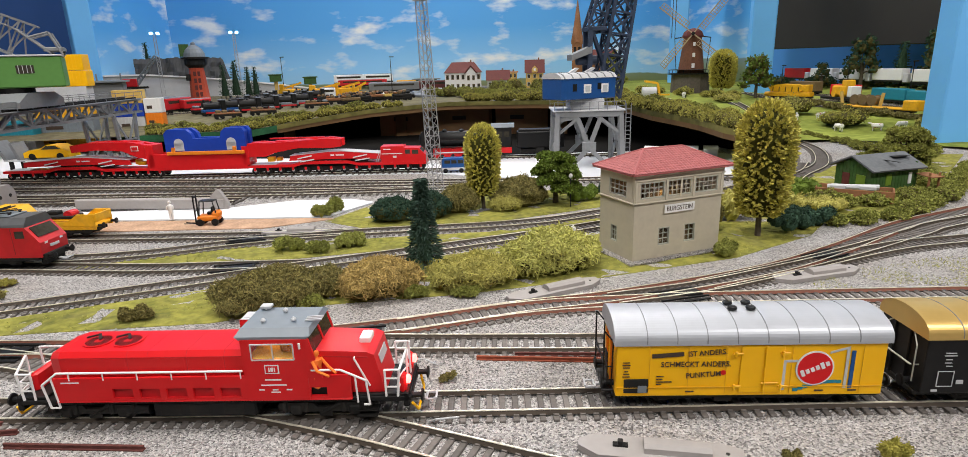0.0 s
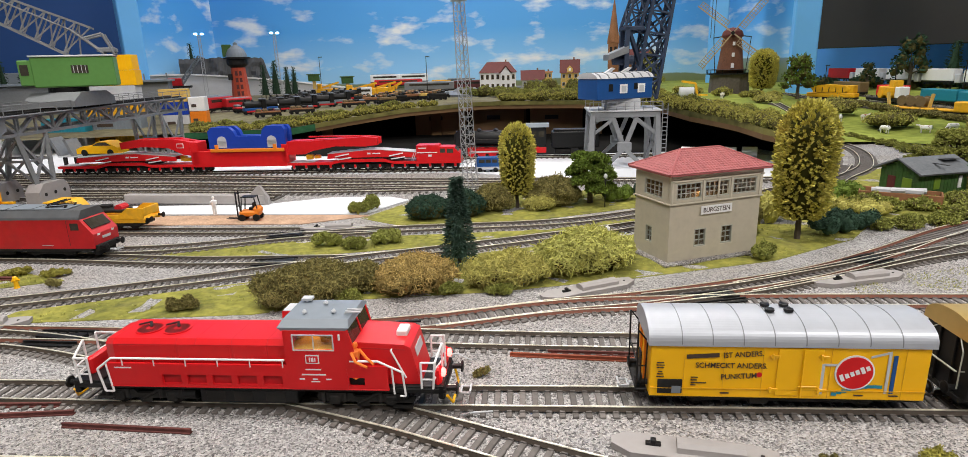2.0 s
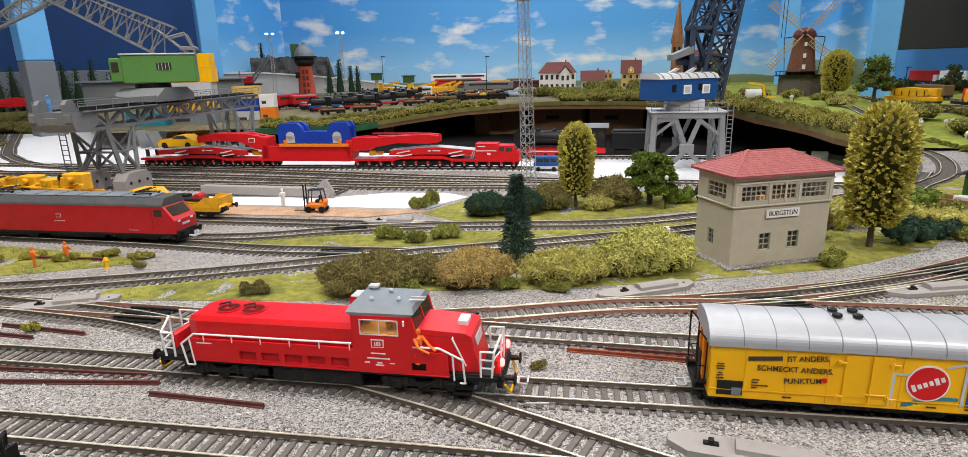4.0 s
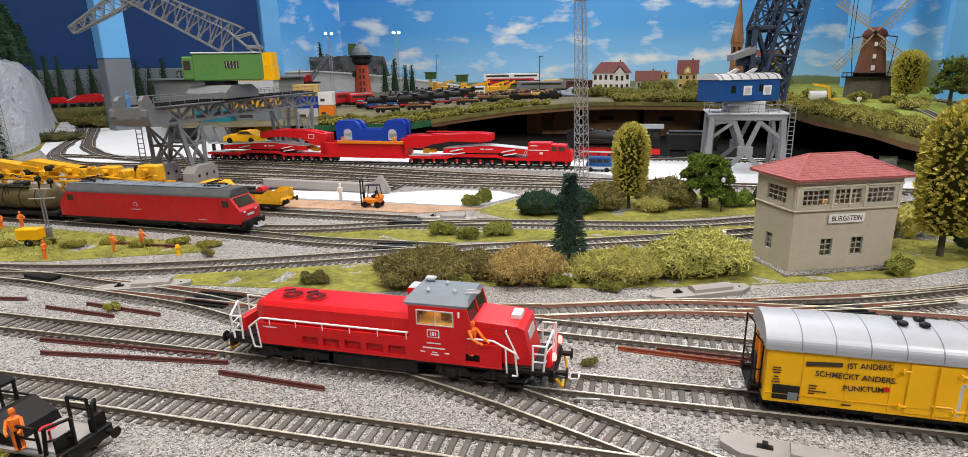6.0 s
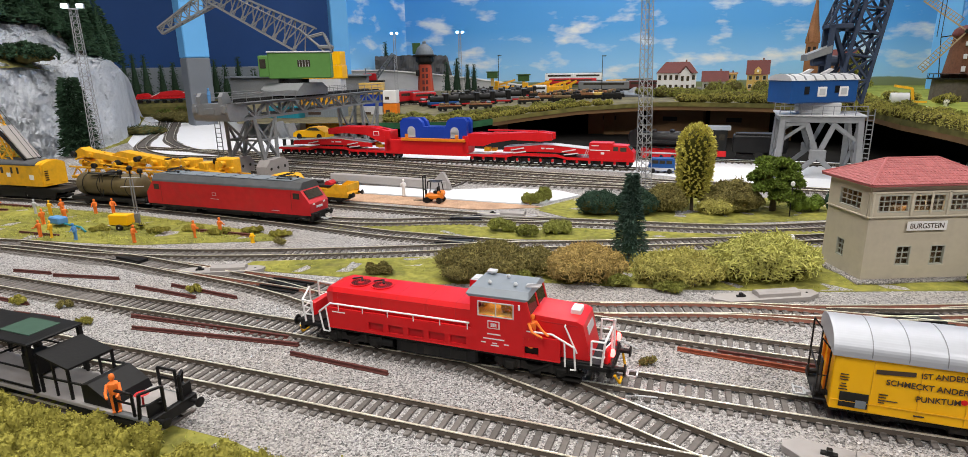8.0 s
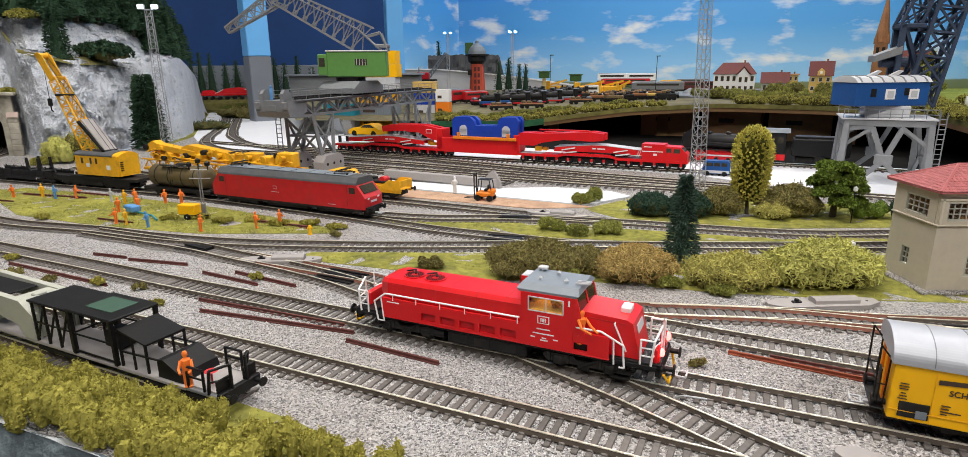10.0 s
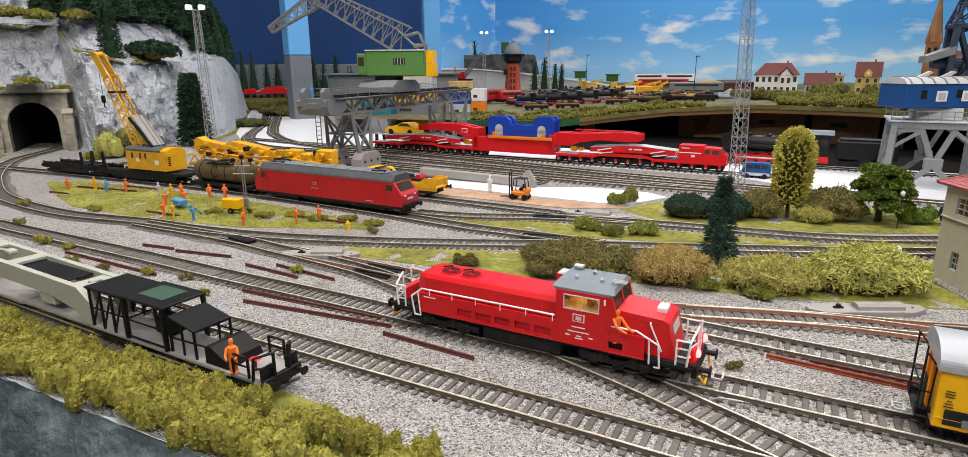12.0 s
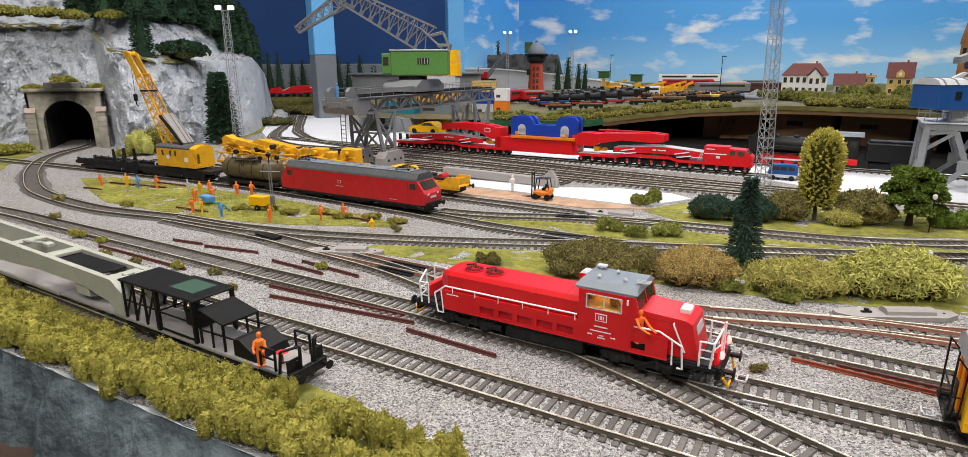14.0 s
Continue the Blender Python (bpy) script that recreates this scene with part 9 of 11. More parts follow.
part("bulldozer", Mb().box(0, 0, 3.2, 6, 2.8, 2.4, .3).box(-2, 0, 5.0, 2.2, 2.4, 1.8, .2).rod((-1.8, -1.5, 2.4), (-1.8, 1.5, 2.4), 1.0, n=14).rod((1.8, -1.5, 2.4), (1.8, 1.5, 2.4), 1.0, n=14), MACHINE, t_)
part("tractor_unit", Mb().box(-4.6, 0, 3.0, 2.0, 2.6, 2.8, .2), WHITE, t_)
t_ = mini_vehicle("reel_wagon", "yellow flat wagon carrying dark cable reels", "wagon", *bearing(126.3, 98.5), 85, 17, .5, 2.6, MACHINE)
for k in range(3):
    part("cable_reel", Mb().lathe([(.4, -1.0), (1.2, -1.0), (1.2, -.8), (.9, -.75), (.9, .75), (1.2, .8), (1.2, 1.0), (.4, 1.0)], 18, (1.0 + k * 2.3, 0, 2.9), "y"), BROWNW, t_)
part("cab", Mb().box(-8.5, 0, 2.2, 3.4, 2.6, 2.2, .2), MACHINE, t_)
pieces("upright", Mb().bar((-.5, 0, 1.5), (-1.0, 0, 4.6), .5).bar((9.5, 0, 1.5), (10.2, 0, 4.6), .5), OCHRE, t_)


def on_deck_z(x, y):
    a = math.degrees(math.atan2(x + 9, y - 2))
    r = math.hypot(x + 9, y - 2)
    return deck_z(a, r) + .15


track([pol(36, 170), pol(38.5, 140), (71.7, 97.5), (70.5, 88), (75, 84), (86, 92), (93, 108)], .1, False, gz=on_deck_z, label="ramp track climbing to the raised deck")
for pts in ([(132, 142), (128, 118), (126.3, 98.5), (124, 78)], [(133, 146), (137, 128), (140.5, 118.5), (137, 96), (131, 78)], [(154, 146), (148.5, 124), (142, 98), (135, 80)]):
    track(pts, .1, False, gz=on_deck_z, label="siding on the meadow deck")

rl_ = thing("cable_drum_loader", "yellow hoist with a silver drum at the meadow edge", "machine", *at_deck(37.0, 156), -30)
rl_.scale = (0.72, 0.72, 0.72)
part("drum", Mb().rod((-3.2, -1, 1.9), (1.4, -1, 1.9), 1.75, n=18), LGREY, rl_)
part("arm", Mb().bar((-2.5, 0, 5.6), (2.0, 0, 4.8), .7).bar((2.0, 0, 4.8), (2.8, 0, .4), .7).bar((2.8, 0, 1.0), (6, 0, 1.0), .5), MACHINE, rl_)


def cow(x, y, z, rz, k):
    mb = Mb().lathe([(.15, -1.3), (.55, -1.15), (.6, -.3), (.55, .6), (.5, 1.0), (.15, 1.2)], 10, (0, 0, 1.35), "x")
    mb.rod((1.0, 0, 1.6), (1.55, 0, 1.9 if k % 2 else .7), .24, .2).box(1.8, 0, 1.9 if k % 2 else .5, .5, .32, .34, .08)
    for xx in (-.9, .8):
        for yy in (-.3, .3):
            mb.rod((xx, yy, 1.1), (xx, yy, 0), .13, .1, 6)
    beast = solid("cow_figure", mb, COW if k % 3 else COWR, "black and white toy cow on the meadow" if k % 3 else "brown and white toy cow on the meadow", "figurine", x, y, z, rz, "cows on the meadow")
    beast.scale = (0.78, 0.78, 0.78)


def patch_mat(name, dark):
    m, n, l, p = nodes_of(name)
    co = n.new("ShaderNodeTexCoord").outputs["Object"]
    t = n.new("ShaderNodeTexNoise")
    t.inputs["Scale"].default_value = 110
    l.new(co, t.inputs["Vector"])
    r = n.new("ShaderNodeValToRGB")
    r.color_ramp.interpolation = "CONSTANT"
    r.color_ramp.elements[0].color, r.color_ramp.elements[1].color, r.color_ramp.elements[1].position = (.75, .73, .7, 1), (*dark, 1), .54
    l.new(t.outputs["Fac"], r.inputs[0]), l.new(r.outputs[0], p.inputs["Base Color"])
    return m


COW, COWR = patch_mat("holstein_hide", (.02, .02, .02)), patch_mat("red_hide", (.35, .1, .05))
for k, (x, y) in enumerate(((103.1, 107.6), (102.8, 99.7), (98.8, 86.4), (103.7, 82.2), (109.2, 81.2), (101.7, 73.5), (93.1, 71.1), (96.9, 70.7), (100, 118), (109, 99), (96, 128))):
    cow(x, y, max(.1, on_deck_z(x, y) - .2), 40 * k, k)

# green shed beside the main line
sd_ = thing("green_shed", "derelict dark green wooden shed with a grey felt roof", "building", 57.7, 48.3, 0, -6)
sd_.scale = (0.86, 0.86, 0.84)
for i in range(15):
    part("plank", Mb().box(-5.2 + i * .5, -2.6, 1.9, .47, .14, 3.6, .02), SHEDGREEN, sd_)
for i in range(10):
    hgt = 3.6 + 1.3 * (1 - abs(i - 4.5) / 5)
    part("plank", Mb().box(-5.4, -2.35 + i * .52, .1 + hgt / 2, .14, .49, hgt, .02), SHEDGREEN, sd_)
pieces("rear_wall", Mb().box(-1.7, 2.6, 1.9, 7.4, .14, 3.6).box(2.0, 0, 2.2, .14, 5.0, 4.2), SHEDGREEN, sd_)
part("roof_felt", Mb().prism([(-3.4, 3.5), (0, 5.1), (0, 5.3), (-3.5, 3.7)], -6.0, 2.6, "x"), TAR, sd_, "torn grey felt roof")
part("roof_felt", Mb().prism([(3.4, 3.5), (0, 5.1), (0, 5.3), (3.5, 3.7)], -6.0, 2.6, "x"), TAR, sd_, "torn grey felt roof")
part("roof_strip", Mb().box(-2.2, -1.8, 4.65, .3, 3.4, .05, .01, Matrix.Rotation(0, 4, "X")).box(.4, -1.2, 4.95, 2.4, .9, .06), DARK, sd_)
part("door", Mb().box(-5.5, .9, 1.6, .1, 1.1, 2.6, .02), MAROON, sd_, "dark red plank door")
pieces("window", Mb().box(-5.5, -1.3, 2.1, .1, 1.3, 1.6, .02).box(-2.6, -2.7, 2.3, .9, .1, 1.5, .02), mat("green_pane", (.16, .26, .03), .4), sd_)
part("window_frame", Mb().box(.8, -2.72, 2.3, .5, .12, 1.5, .02), WHITE, sd_)
pieces("porch", Mb().box(2.6, -3.6, 3.1, 2.0, 2.2, .12, .02, Matrix.Rotation(radians(6), 4, "X")).box(1.8, -4.5, 1.6, .2, .2, 3.0).box(3.4, -4.5, 1.6, .2, .2, 3.0), CHURCH, sd_, "collapsed brown porch roof")
gt = thing("rusty_gondola", "rusty brown open gondola body lying by the shed", "wagon", 50.6, 46.6, .1, -54)
pieces("side", Mb().box(0, -1.3, .8, 7.0, .14, 1.2, .03).box(0, 1.3, .8, 7.0, .14, 1.2, .03).box(-3.5, 0, .8, .14, 2.6, 1.2, .03).box(3.5, 0, .8, .14, 2.6, 1.2, .03), CHURCH, gt)
part("scrap_load", Mb().rod((-2.5, 0, 1.3), (2.2, .4, 1.5), .3).box(-1.5, -.4, 1.4, 1.4, .9, .6, .1).box(1.2, .3, 1.4, 1.6, .8, .5, .1), LGREY, gt)

# steam locomotive under the deck, cardboard boxes, white rolls
st_ = thing("steam_locomotive", "black steam locomotive with red running gear and tender", "locomotive", 28.6, 95.2, .14, -24)
st_.scale = (0.82, 1.0, 1.0)
part("boiler", Mb().lathe([(.5, -13.5), (1.25, -13.3), (1.3, -4.2), (1.35, 1.0), (1.0, 1.1)], 20, (0, 0, 3.3), "x"), BLACK, st_, smooth=True)
part("smokebox_door", Mb().lathe([(.01, -13.7), (.9, -13.6), (1.0, -13.5)], 18, (0, 0, 3.3), "x"), DARK, st_)
for dx_, hh, r in ((-11.8, 5.2, .45), (-8.6, 4.9, .5), (-5.2, 4.9, .55), (-2.4, 4.8, .4)):
    part("dome", Mb().lathe([(r, 4.3), (r, hh - .2), (r * .5, hh), (.02, hh + .03)], 12, (dx_, 0, 0)), BLACK, st_)
part("cab", Mb().box(3.0, 0, 3.6, 3.8, 3.0, 3.2, .1), BLACK, st_)
part("cab_roof", Mb().prism([(-1.7, 5.1), (-1.0, 5.6), (1.0, 5.6), (1.7, 5.1)], .8, 5.4, "x"), GREYROOF, st_)
pieces("cab_window", Mb().box(2.4, -1.52, 4.0, 1.1, .05, .9).box(3.9, -1.52, 4.0, 1.0, .05, .9), GLASS, st_)
part("running_board", Mb().box(-5.5, 0, 2.1, 17, 2.9, .14, .02), BLACK, st_)
pieces("red_frame", Mb().box(-5, -1.0, 1.3, 17, .2, .8, .05).box(-5, 1.0, 1.3, 17, .2, .8, .05).box(-13.6, 0, 1.5, .3, 2.8, .6, .05).box(3.2, -1.3, 1.4, 3.4, .3, .9, .05), REDB, st_, "red frame plates")
for i in range(5):
    w_ = Mb()
    for s in (-1, 1):
        w_.lathe([(.2, s * .95 - .1), (.95, s * .95 - .1), (.95, s * .95 + .1), (.8, s * .95 + .1), (.75, s * .95), (.2, s * .95 + .08)], 18, (-10.2 + i * 2.15, 0, 1.25), "y")
    part("driving_wheel", w_, REDB, st_)
for k in (-1, 1):
    part("smoke_deflector", Mb().prism([(-13.2, 2.3), (-13.2, 4.3), (-12.6, 4.9), (-10.8, 4.9), (-10.8, 2.3)], k * 1.35, k * 1.42, "y"), BLACK, st_)
    part("cylinder", Mb().rod((-13.0, k * 1.3, 1.3), (-10.9, k * 1.3, 1.3), .55, n=14), BLACK, st_)
part("feed_pipe", Mb().rod((-10, -1.35, 3.3), (0, -1.4, 3.0), .1), DARK, st_)
part("coupling_rod", Mb().box(-5.9, -1.25, 1.2, 8.8, .1, .22, .03), LGREY, st_)
part("tender", Mb().box(10.6, 0, 3.0, 9.4, 2.9, 2.6, .15).box(10.6, 0, 4.4, 8.6, 2.2, .5, .1), BLACK, st_, "black tender")
pieces("tender_bogie", Mb().box(8.2, 0, 1.1, 3.2, 2.2, .8, .1).box(13, 0, 1.1, 3.2, 2.2, .8, .1), DARK, st_)
for i in range(3):
    x, y = pol(14.5 + i * 5.4, 141 - i * 2)
    cbx = thing("cardboard_box", "brown cardboard box stored under the deck", "box", x, y, 0, -20 - 4 * i, "boxes under the deck")
    part("carton", Mb().box(0, 0, 2.6 + i * .3, 11.5, 4, 5.2 + i * .6, .1), CARD, cbx)
    part("hand_hole", Mb().box(-1, -2.02, 3.8, 3.0, .06, .9, .02), BLACK, cbx)
for i, (x, y) in enumerate(((52.0, 82.6), (54.6, 81.0), (57.2, 79.5), (59.8, 78.0))):
    roll = thing("white_roll", "white paper roll lying on the board", "roll", x, y, .16, -52 + 4 * i, "paper rolls")
    part("paper", Mb().rod((-1.1, 0, .8), (1.1, 0, .8), .8, n=20), WHITE, roll)
    part("core_tube", Mb().rod((-1.14, 0, .8), (1.14, 0, .8), .2, n=12), CARD, roll)
for a in (4, 14, 22, 29):
    x, y = pol(a, lerp_table(FRONT_R, a) + 8)
    solid("deck_post", Mb().box(0, 0, 3, 2.4, 2.0, 6.4, .1), WOOD, "brown wooden post under the deck", "post", x, y, 0, -a, kind="structure")


# ---- vegetation ----
def rand_dir(r):
    while True:
        v = Vector((r.uniform(-1, 1), r.uniform(-1, 1), r.uniform(-1, 1)))
        if .05 < v.length < 1:
            return v.normalized()


def twig(mb, p, d, L, w, r):
    """A thin curling strand of lichen."""
    side = d.cross(rand_dir(r))
    side = side.normalized() * w if side.length > 1e-3 else Vector((w, 0, 0))
    g1 = (d + rand_dir(r) * .7).normalized()
    g2 = (g1 + rand_dir(r) * 1.1).normalized()
    q = p + d * L * .4
    q2 = q + g1 * L * .35
    e = q2 + g2 * L * .35
    n = len(mb.v)
    mb.v += [p - side, p + side, q + side, q - side, q2 + side * .9, q2 - side * .9, e]
    mb.f += [(n, n + 1, n + 2, n + 3), (n + 3, n + 2, n + 4, n + 5), (n + 5, n + 4, n + 6)]


def strand(mb, p, d, L, w, r, out):
    """A wiry strand that curls along the surface of a bush."""
    side = d.cross(out)
    side = side.normalized() * w if side.length > 1e-3 else Vector((w, 0, 0))
    n = len(mb.v)
    q, g = p.copy(), d.copy()
    for i in range(5):
        k = 1.0 if i < 4 else .75
        mb.v += [q - side * k + out * w, q + side * k + out * w, q - out * w * .4]
        g = (g + rand_dir(r) * .95 - out * .2).normalized()
        q = q + g * L * .25
    for i in range(4):
        a = n + 3 * i
        mb.f += [(a, a + 1, a + 4, a + 3), (a + 1, a + 2, a + 5, a + 4), (a + 2, a, a + 3, a + 5)]


def wiry_crown(lumps, n, L, w, seed):
    """Tangled strands lying over a heap of lumps."""
    r = random.Random(seed)
    mb = Mb()
    area = sum(q[0] * q[2] for c, q in lumps)
    for c, q in lumps:
        c, q = Vector(c), Vector(q)
        for _ in range(int(n * q.x * q.z / area)):
            d = rand_dir(r)
            if d.z < -.25:
                d.z = -d.z
            p = c + Vector((d.x * q.x, d.y * q.y, d.z * q.z)) * (.9 + .17 * noise.noise(d * 4.2 + c) + r.uniform(-.1, .07))
            if p.z < .03:
                p.z = r.uniform(.03, .3)
            out = Vector((d.x / q.x, d.y / q.y, d.z / q.z)).normalized()
            t = out.cross(rand_dir(r))
            g = (t.normalized() if t.length > 1e-3 else Vector((1, 0, 0))) + out * r.uniform(-.25, .15)
            strand(mb, p, g.normalized(), L * r.uniform(.6, 1.3), w * r.uniform(.7, 1.2), r, out)
    return mb


def mound(rx, ry, h, r, k):
    """A domed heap: one broad body with smaller lumps over it."""
    lumps = [((0, 0, h * .3), (rx * .86, ry * .86, h * .62))]
    for i in range(k):
        a = i * 2.39996 + r.uniform(-.3, .3)
        f = ((i + .5) / k) ** .5 * .74
        b = r.uniform(.24, .36)
        z = h * (.2 + .46 * max(0, 1 - f * f * 1.4) + r.uniform(-.05, .08))
        lumps.append(((rx * f * math.cos(a), ry * f * math.sin(a), z), (rx * b, ry * (b + .08), h * r.uniform(.24, .32))))
    return lumps


def lichen_bush(x, y, rx, ry, h, material, label, seed, n=9000, L=.6, w=.028, rz=0):
    """A mound of wiry lichen."""
    t = thing("bush", label, "bush", x, y, 0, rz)
    lumps = mound(rx, ry, h, random.Random(seed), 15)
    part("foliage", wiry_crown(lumps, n, L, w, seed), material, t)
    # dark core painted as the shade seen between the strands
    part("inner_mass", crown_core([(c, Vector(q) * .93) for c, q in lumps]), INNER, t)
    return t


def leaf(mb, p, d, L, w, r):
    """A small folded leaf."""
    s = d.cross(rand_dir(r))
    s = s.normalized() * w if s.length > 1e-3 else Vector((w, 0, 0))
    n = len(mb.v)
    u = s.cross(d).normalized() * w * .5
    mb.v += [p, p + d * L * .5 + s + u, p + d * L, p + d * L * .5 - s + u]
    mb.f += [(n, n + 1, n + 2), (n, n + 2, n + 3)]


def crown(lumps, n, size, style, seed):
    """Foliage over overlapping lumps (centre, radii): fine strands or leaves on and just under the surface."""
    r = random.Random(seed)
    mb = Mb()
    wsum = sum(l[1][0] * l[1][2] for l in lumps)
    for c, rad in lumps:
        c, rad = Vector(c), Vector(rad)
        for _ in range(int(n * rad.x * rad.z / wsum)):
            d = rand_dir(r)
            if d.z < -.35:
                d.z = -d.z * .5
            f = .86 + .22 * noise.noise(Vector((d.x * 3.1, d.y * 3.1, d.z * 3.1)) + c) + r.uniform(-.12, .08)
            p = c + Vector((d.x * rad.x, d.y * rad.y, d.z * rad.z)) * f
            if p.z < .05:
                p.z = r.uniform(.02, .3)
            g = (d * .45 + rand_dir(r) * 1.0 + Vector((0, 0, .1))).normalized()
            L = size * r.uniform(.6, 1.4)
            (twig if style == "twig" else leaf)(mb, p, g, L, L * (.07 if style == "twig" else .42), r)
    return mb


def crown_core(lumps):
    """The dense inner mass of a crown."""
    mb = Mb()
    for c, rad in lumps:
        c, rad = Vector(c), Vector(rad)
        k0 = len(mb.v)
        mb.lathe([(.05, -.84), (.5, -.7), (.8, -.3), (.84, .1), (.7, .5), (.42, .74), (.05, .84)], 12)
        for v in mb.v[k0:]:
            f = .9 + .32 * noise.noise(v * 2.6 + c)
            v.x, v.y, v.z = c.x + v.x * rad.x * f, c.y + v.y * rad.y * f, max(.04, c.z + v.z * rad.z * f)
    return mb


def bush(x, y, rx, ry, h, material, label, seed, n=1400, size=.55, style="twig", name="bush", z=0.0, group="", clumps=0, spread=1.0):
    r = random.Random(seed)
    lumps = []
    k = clumps or max(4, int(rx * 2.4))
    if not clumps and rx < 3.6:
        lumps, k = mound(rx, ry, h, r, 9), 0
    for i in range(k):
        e = r.uniform(.85, 1.15)
        u = -.62 + 1.24 * (i + r.uniform(.2, .8)) / k
        lumps.append(((u * rx, r.uniform(-.45, .45) * ry, h * r.uniform(.34, .55) * (1 - .35 * u * u)), (rx * r.uniform(.34, .48) * spread, ry * r.uniform(.5, .7) * spread, h * r.uniform(.40, .52) * e * (1 - .35 * u * u) * (.5 + .5 * spread))))
    t = thing(name, label, "bush", x, y, z, 0, group)
    part("foliage", crown(lumps, n, size, style, seed), material, t)
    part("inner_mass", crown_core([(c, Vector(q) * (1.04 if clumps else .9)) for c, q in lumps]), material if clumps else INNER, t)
    return t


def rough_trunk(h, r0, r1, bends, seed):
    r = random.Random(seed)
    mb = Mb()
    p, rad = Vector((0, 0, -.1)), r0
    for i in range(bends):
        q = Vector((r.uniform(-.12, .12) * r0 * 3, r.uniform(-.12, .12) * r0 * 3, h * (i + 1) / bends))
        r2 = r0 + (r1 - r0) * (i + 1) / bends
        mb.rod(p, q, rad, r2, 9)
        p, rad = q, r2
    return mb


def brush_profile(k):
    """Half-width of the column at height k of its crown: nearly straight, with a domed top."""
    side = .74 + .85 * k - .66 * k * k
    return side * (1 - max(0, (k - .72) / .28) ** 2.6) ** .5 * min(1, .72 + 3 * k)


def brush_tree(x, y, h, w, seed, z=0, n=1500):
    """A tall rounded tree of upturned yellow-green leaf tufts."""
    t = thing("deciduous_tree", "tall rounded tree of yellow-green leaf tufts", "tree", x, y, z, rnd.uniform(0, 90))
    part("trunk", rough_trunk(h * .8, w * .055, w * .02, 5, seed), BARK, t)
    r = random.Random(seed)
    mb = Mb()
    for i in range(n):
        k = (i + r.random()) / n
        zz = h * (.17 + .81 * k)
        prof = w / 2 * brush_profile(min(k, .999)) * .94
        a = i * 2.39996 + r.uniform(-.2, .2)
        d = Vector((math.cos(a), math.sin(a), 0))
        top = max(0, (k - .72) / .28)
        axis = (d * (1 - .75 * top) + Vector((0, 0, .12 + 1.0 * top))).normalized()
        L = w * .13 * r.uniform(.85, 1.15)
        p = d * prof * r.uniform(.74, .82) + Vector((0, 0, zz))
        # a bottle-brush tuft: short leaves fanned round a twig
        for q in range(10):
            f = q / 10
            g = (axis + rand_dir(r) * (.8 - .45 * f)).normalized()
            leaf(mb, p + axis * L * (.1 + .8 * f), g, L * .55, L * .17, r)
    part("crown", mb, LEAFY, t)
    # dark olive core paints the shaded gaps between tufts
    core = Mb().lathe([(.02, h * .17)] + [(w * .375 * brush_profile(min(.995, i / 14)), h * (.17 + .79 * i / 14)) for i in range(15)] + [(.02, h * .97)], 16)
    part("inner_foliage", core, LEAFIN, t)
    return t


def conifer(x, y, h, w, seed, z=0, material=None, n=900, label="small dark conifer with layered needles", group="", taper=.8, core=.3, slim=.16):
    t = thing("conifer", label, "tree", x, y, z, 0, group)
    part("trunk", rough_trunk(h * .95, w * .045, w * .01, 3, seed), BARK, t)
    r = random.Random(seed)
    mb = Mb()
    tiers = 11
    for i in range(n):
        k = r.random()
        tier = int(k * tiers) / tiers
        edge = w / 2 * (1 - tier) ** taper * (1 - .35 * ((k * tiers) % 1)) + w * .03
        a = r.uniform(0, 2 * math.pi)
        d = Vector((math.cos(a), math.sin(a), 0))
        f = r.uniform(.45, 1.0)
        p = d * edge * f + Vector((0, 0, h * (.08 + .9 * k) - .25 * edge * f))
        L = max(.1, w * .15) * r.uniform(.6, 1.2)
        leaf(mb, p, (d + Vector((0, 0, -.15)) + rand_dir(r) * .35).normalized(), L, L * slim, r)
    mb.lathe([(w * core, h * .1), (w * core * .67, h * .45), (w * .04, h * .95)], 9)
    part("crown", mb, material or SPRUCE, t)
    return t


def leafy_tree(x, y, h, w, seed, z=0, material=None, n=1600, label="spreading green broadleaf tree with clumped foliage", size=.42):
    t = thing("broadleaf_tree", label, "tree", x, y, z, 0)
    tr_m = rough_trunk(h * .5, w * .05, w * .03, 4, seed)
    r = random.Random(seed)
    lumps = []
    for i in range(16):
        a = i * 2.4 + r.uniform(-.3, .3)
        k = (i + .5) / 16
        ring = w * (.37 - .24 * k) * r.uniform(.8, 1.15)
        c = (ring * math.cos(a), ring * math.sin(a), h * (.24 + .6 * k) + r.uniform(-.04, .04) * h)
        lumps.append((c, (w * r.uniform(.13, .19), w * r.uniform(.13, .19), h * r.uniform(.09, .14))))
        if i % 2 == 0:
            tr_m.rod((0, 0, h * .28), c, w * .022, w * .008, 6)
    part("trunk", tr_m, BARK, t)
    part("crown", crown(lumps, n, size * w / 8, "leaf", seed), material or LEAFO, t)
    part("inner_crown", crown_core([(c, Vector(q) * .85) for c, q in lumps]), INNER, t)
    return t


brush_tree(14.7, 62.6, 8.9, 3.8, 1, n=700)
brush_tree(32.0, 41.4, 11.4, 4.7, 2, n=900)
conifer(3.3, 46.6, 7.2, 3.1, 3, n=3600, label="blue-green model spruce behind the bushes", taper=1.0, core=.22, slim=.10)
leafy_tree(22.8, 61.2, 6.4, 6.8, 4, n=14000, size=.3)
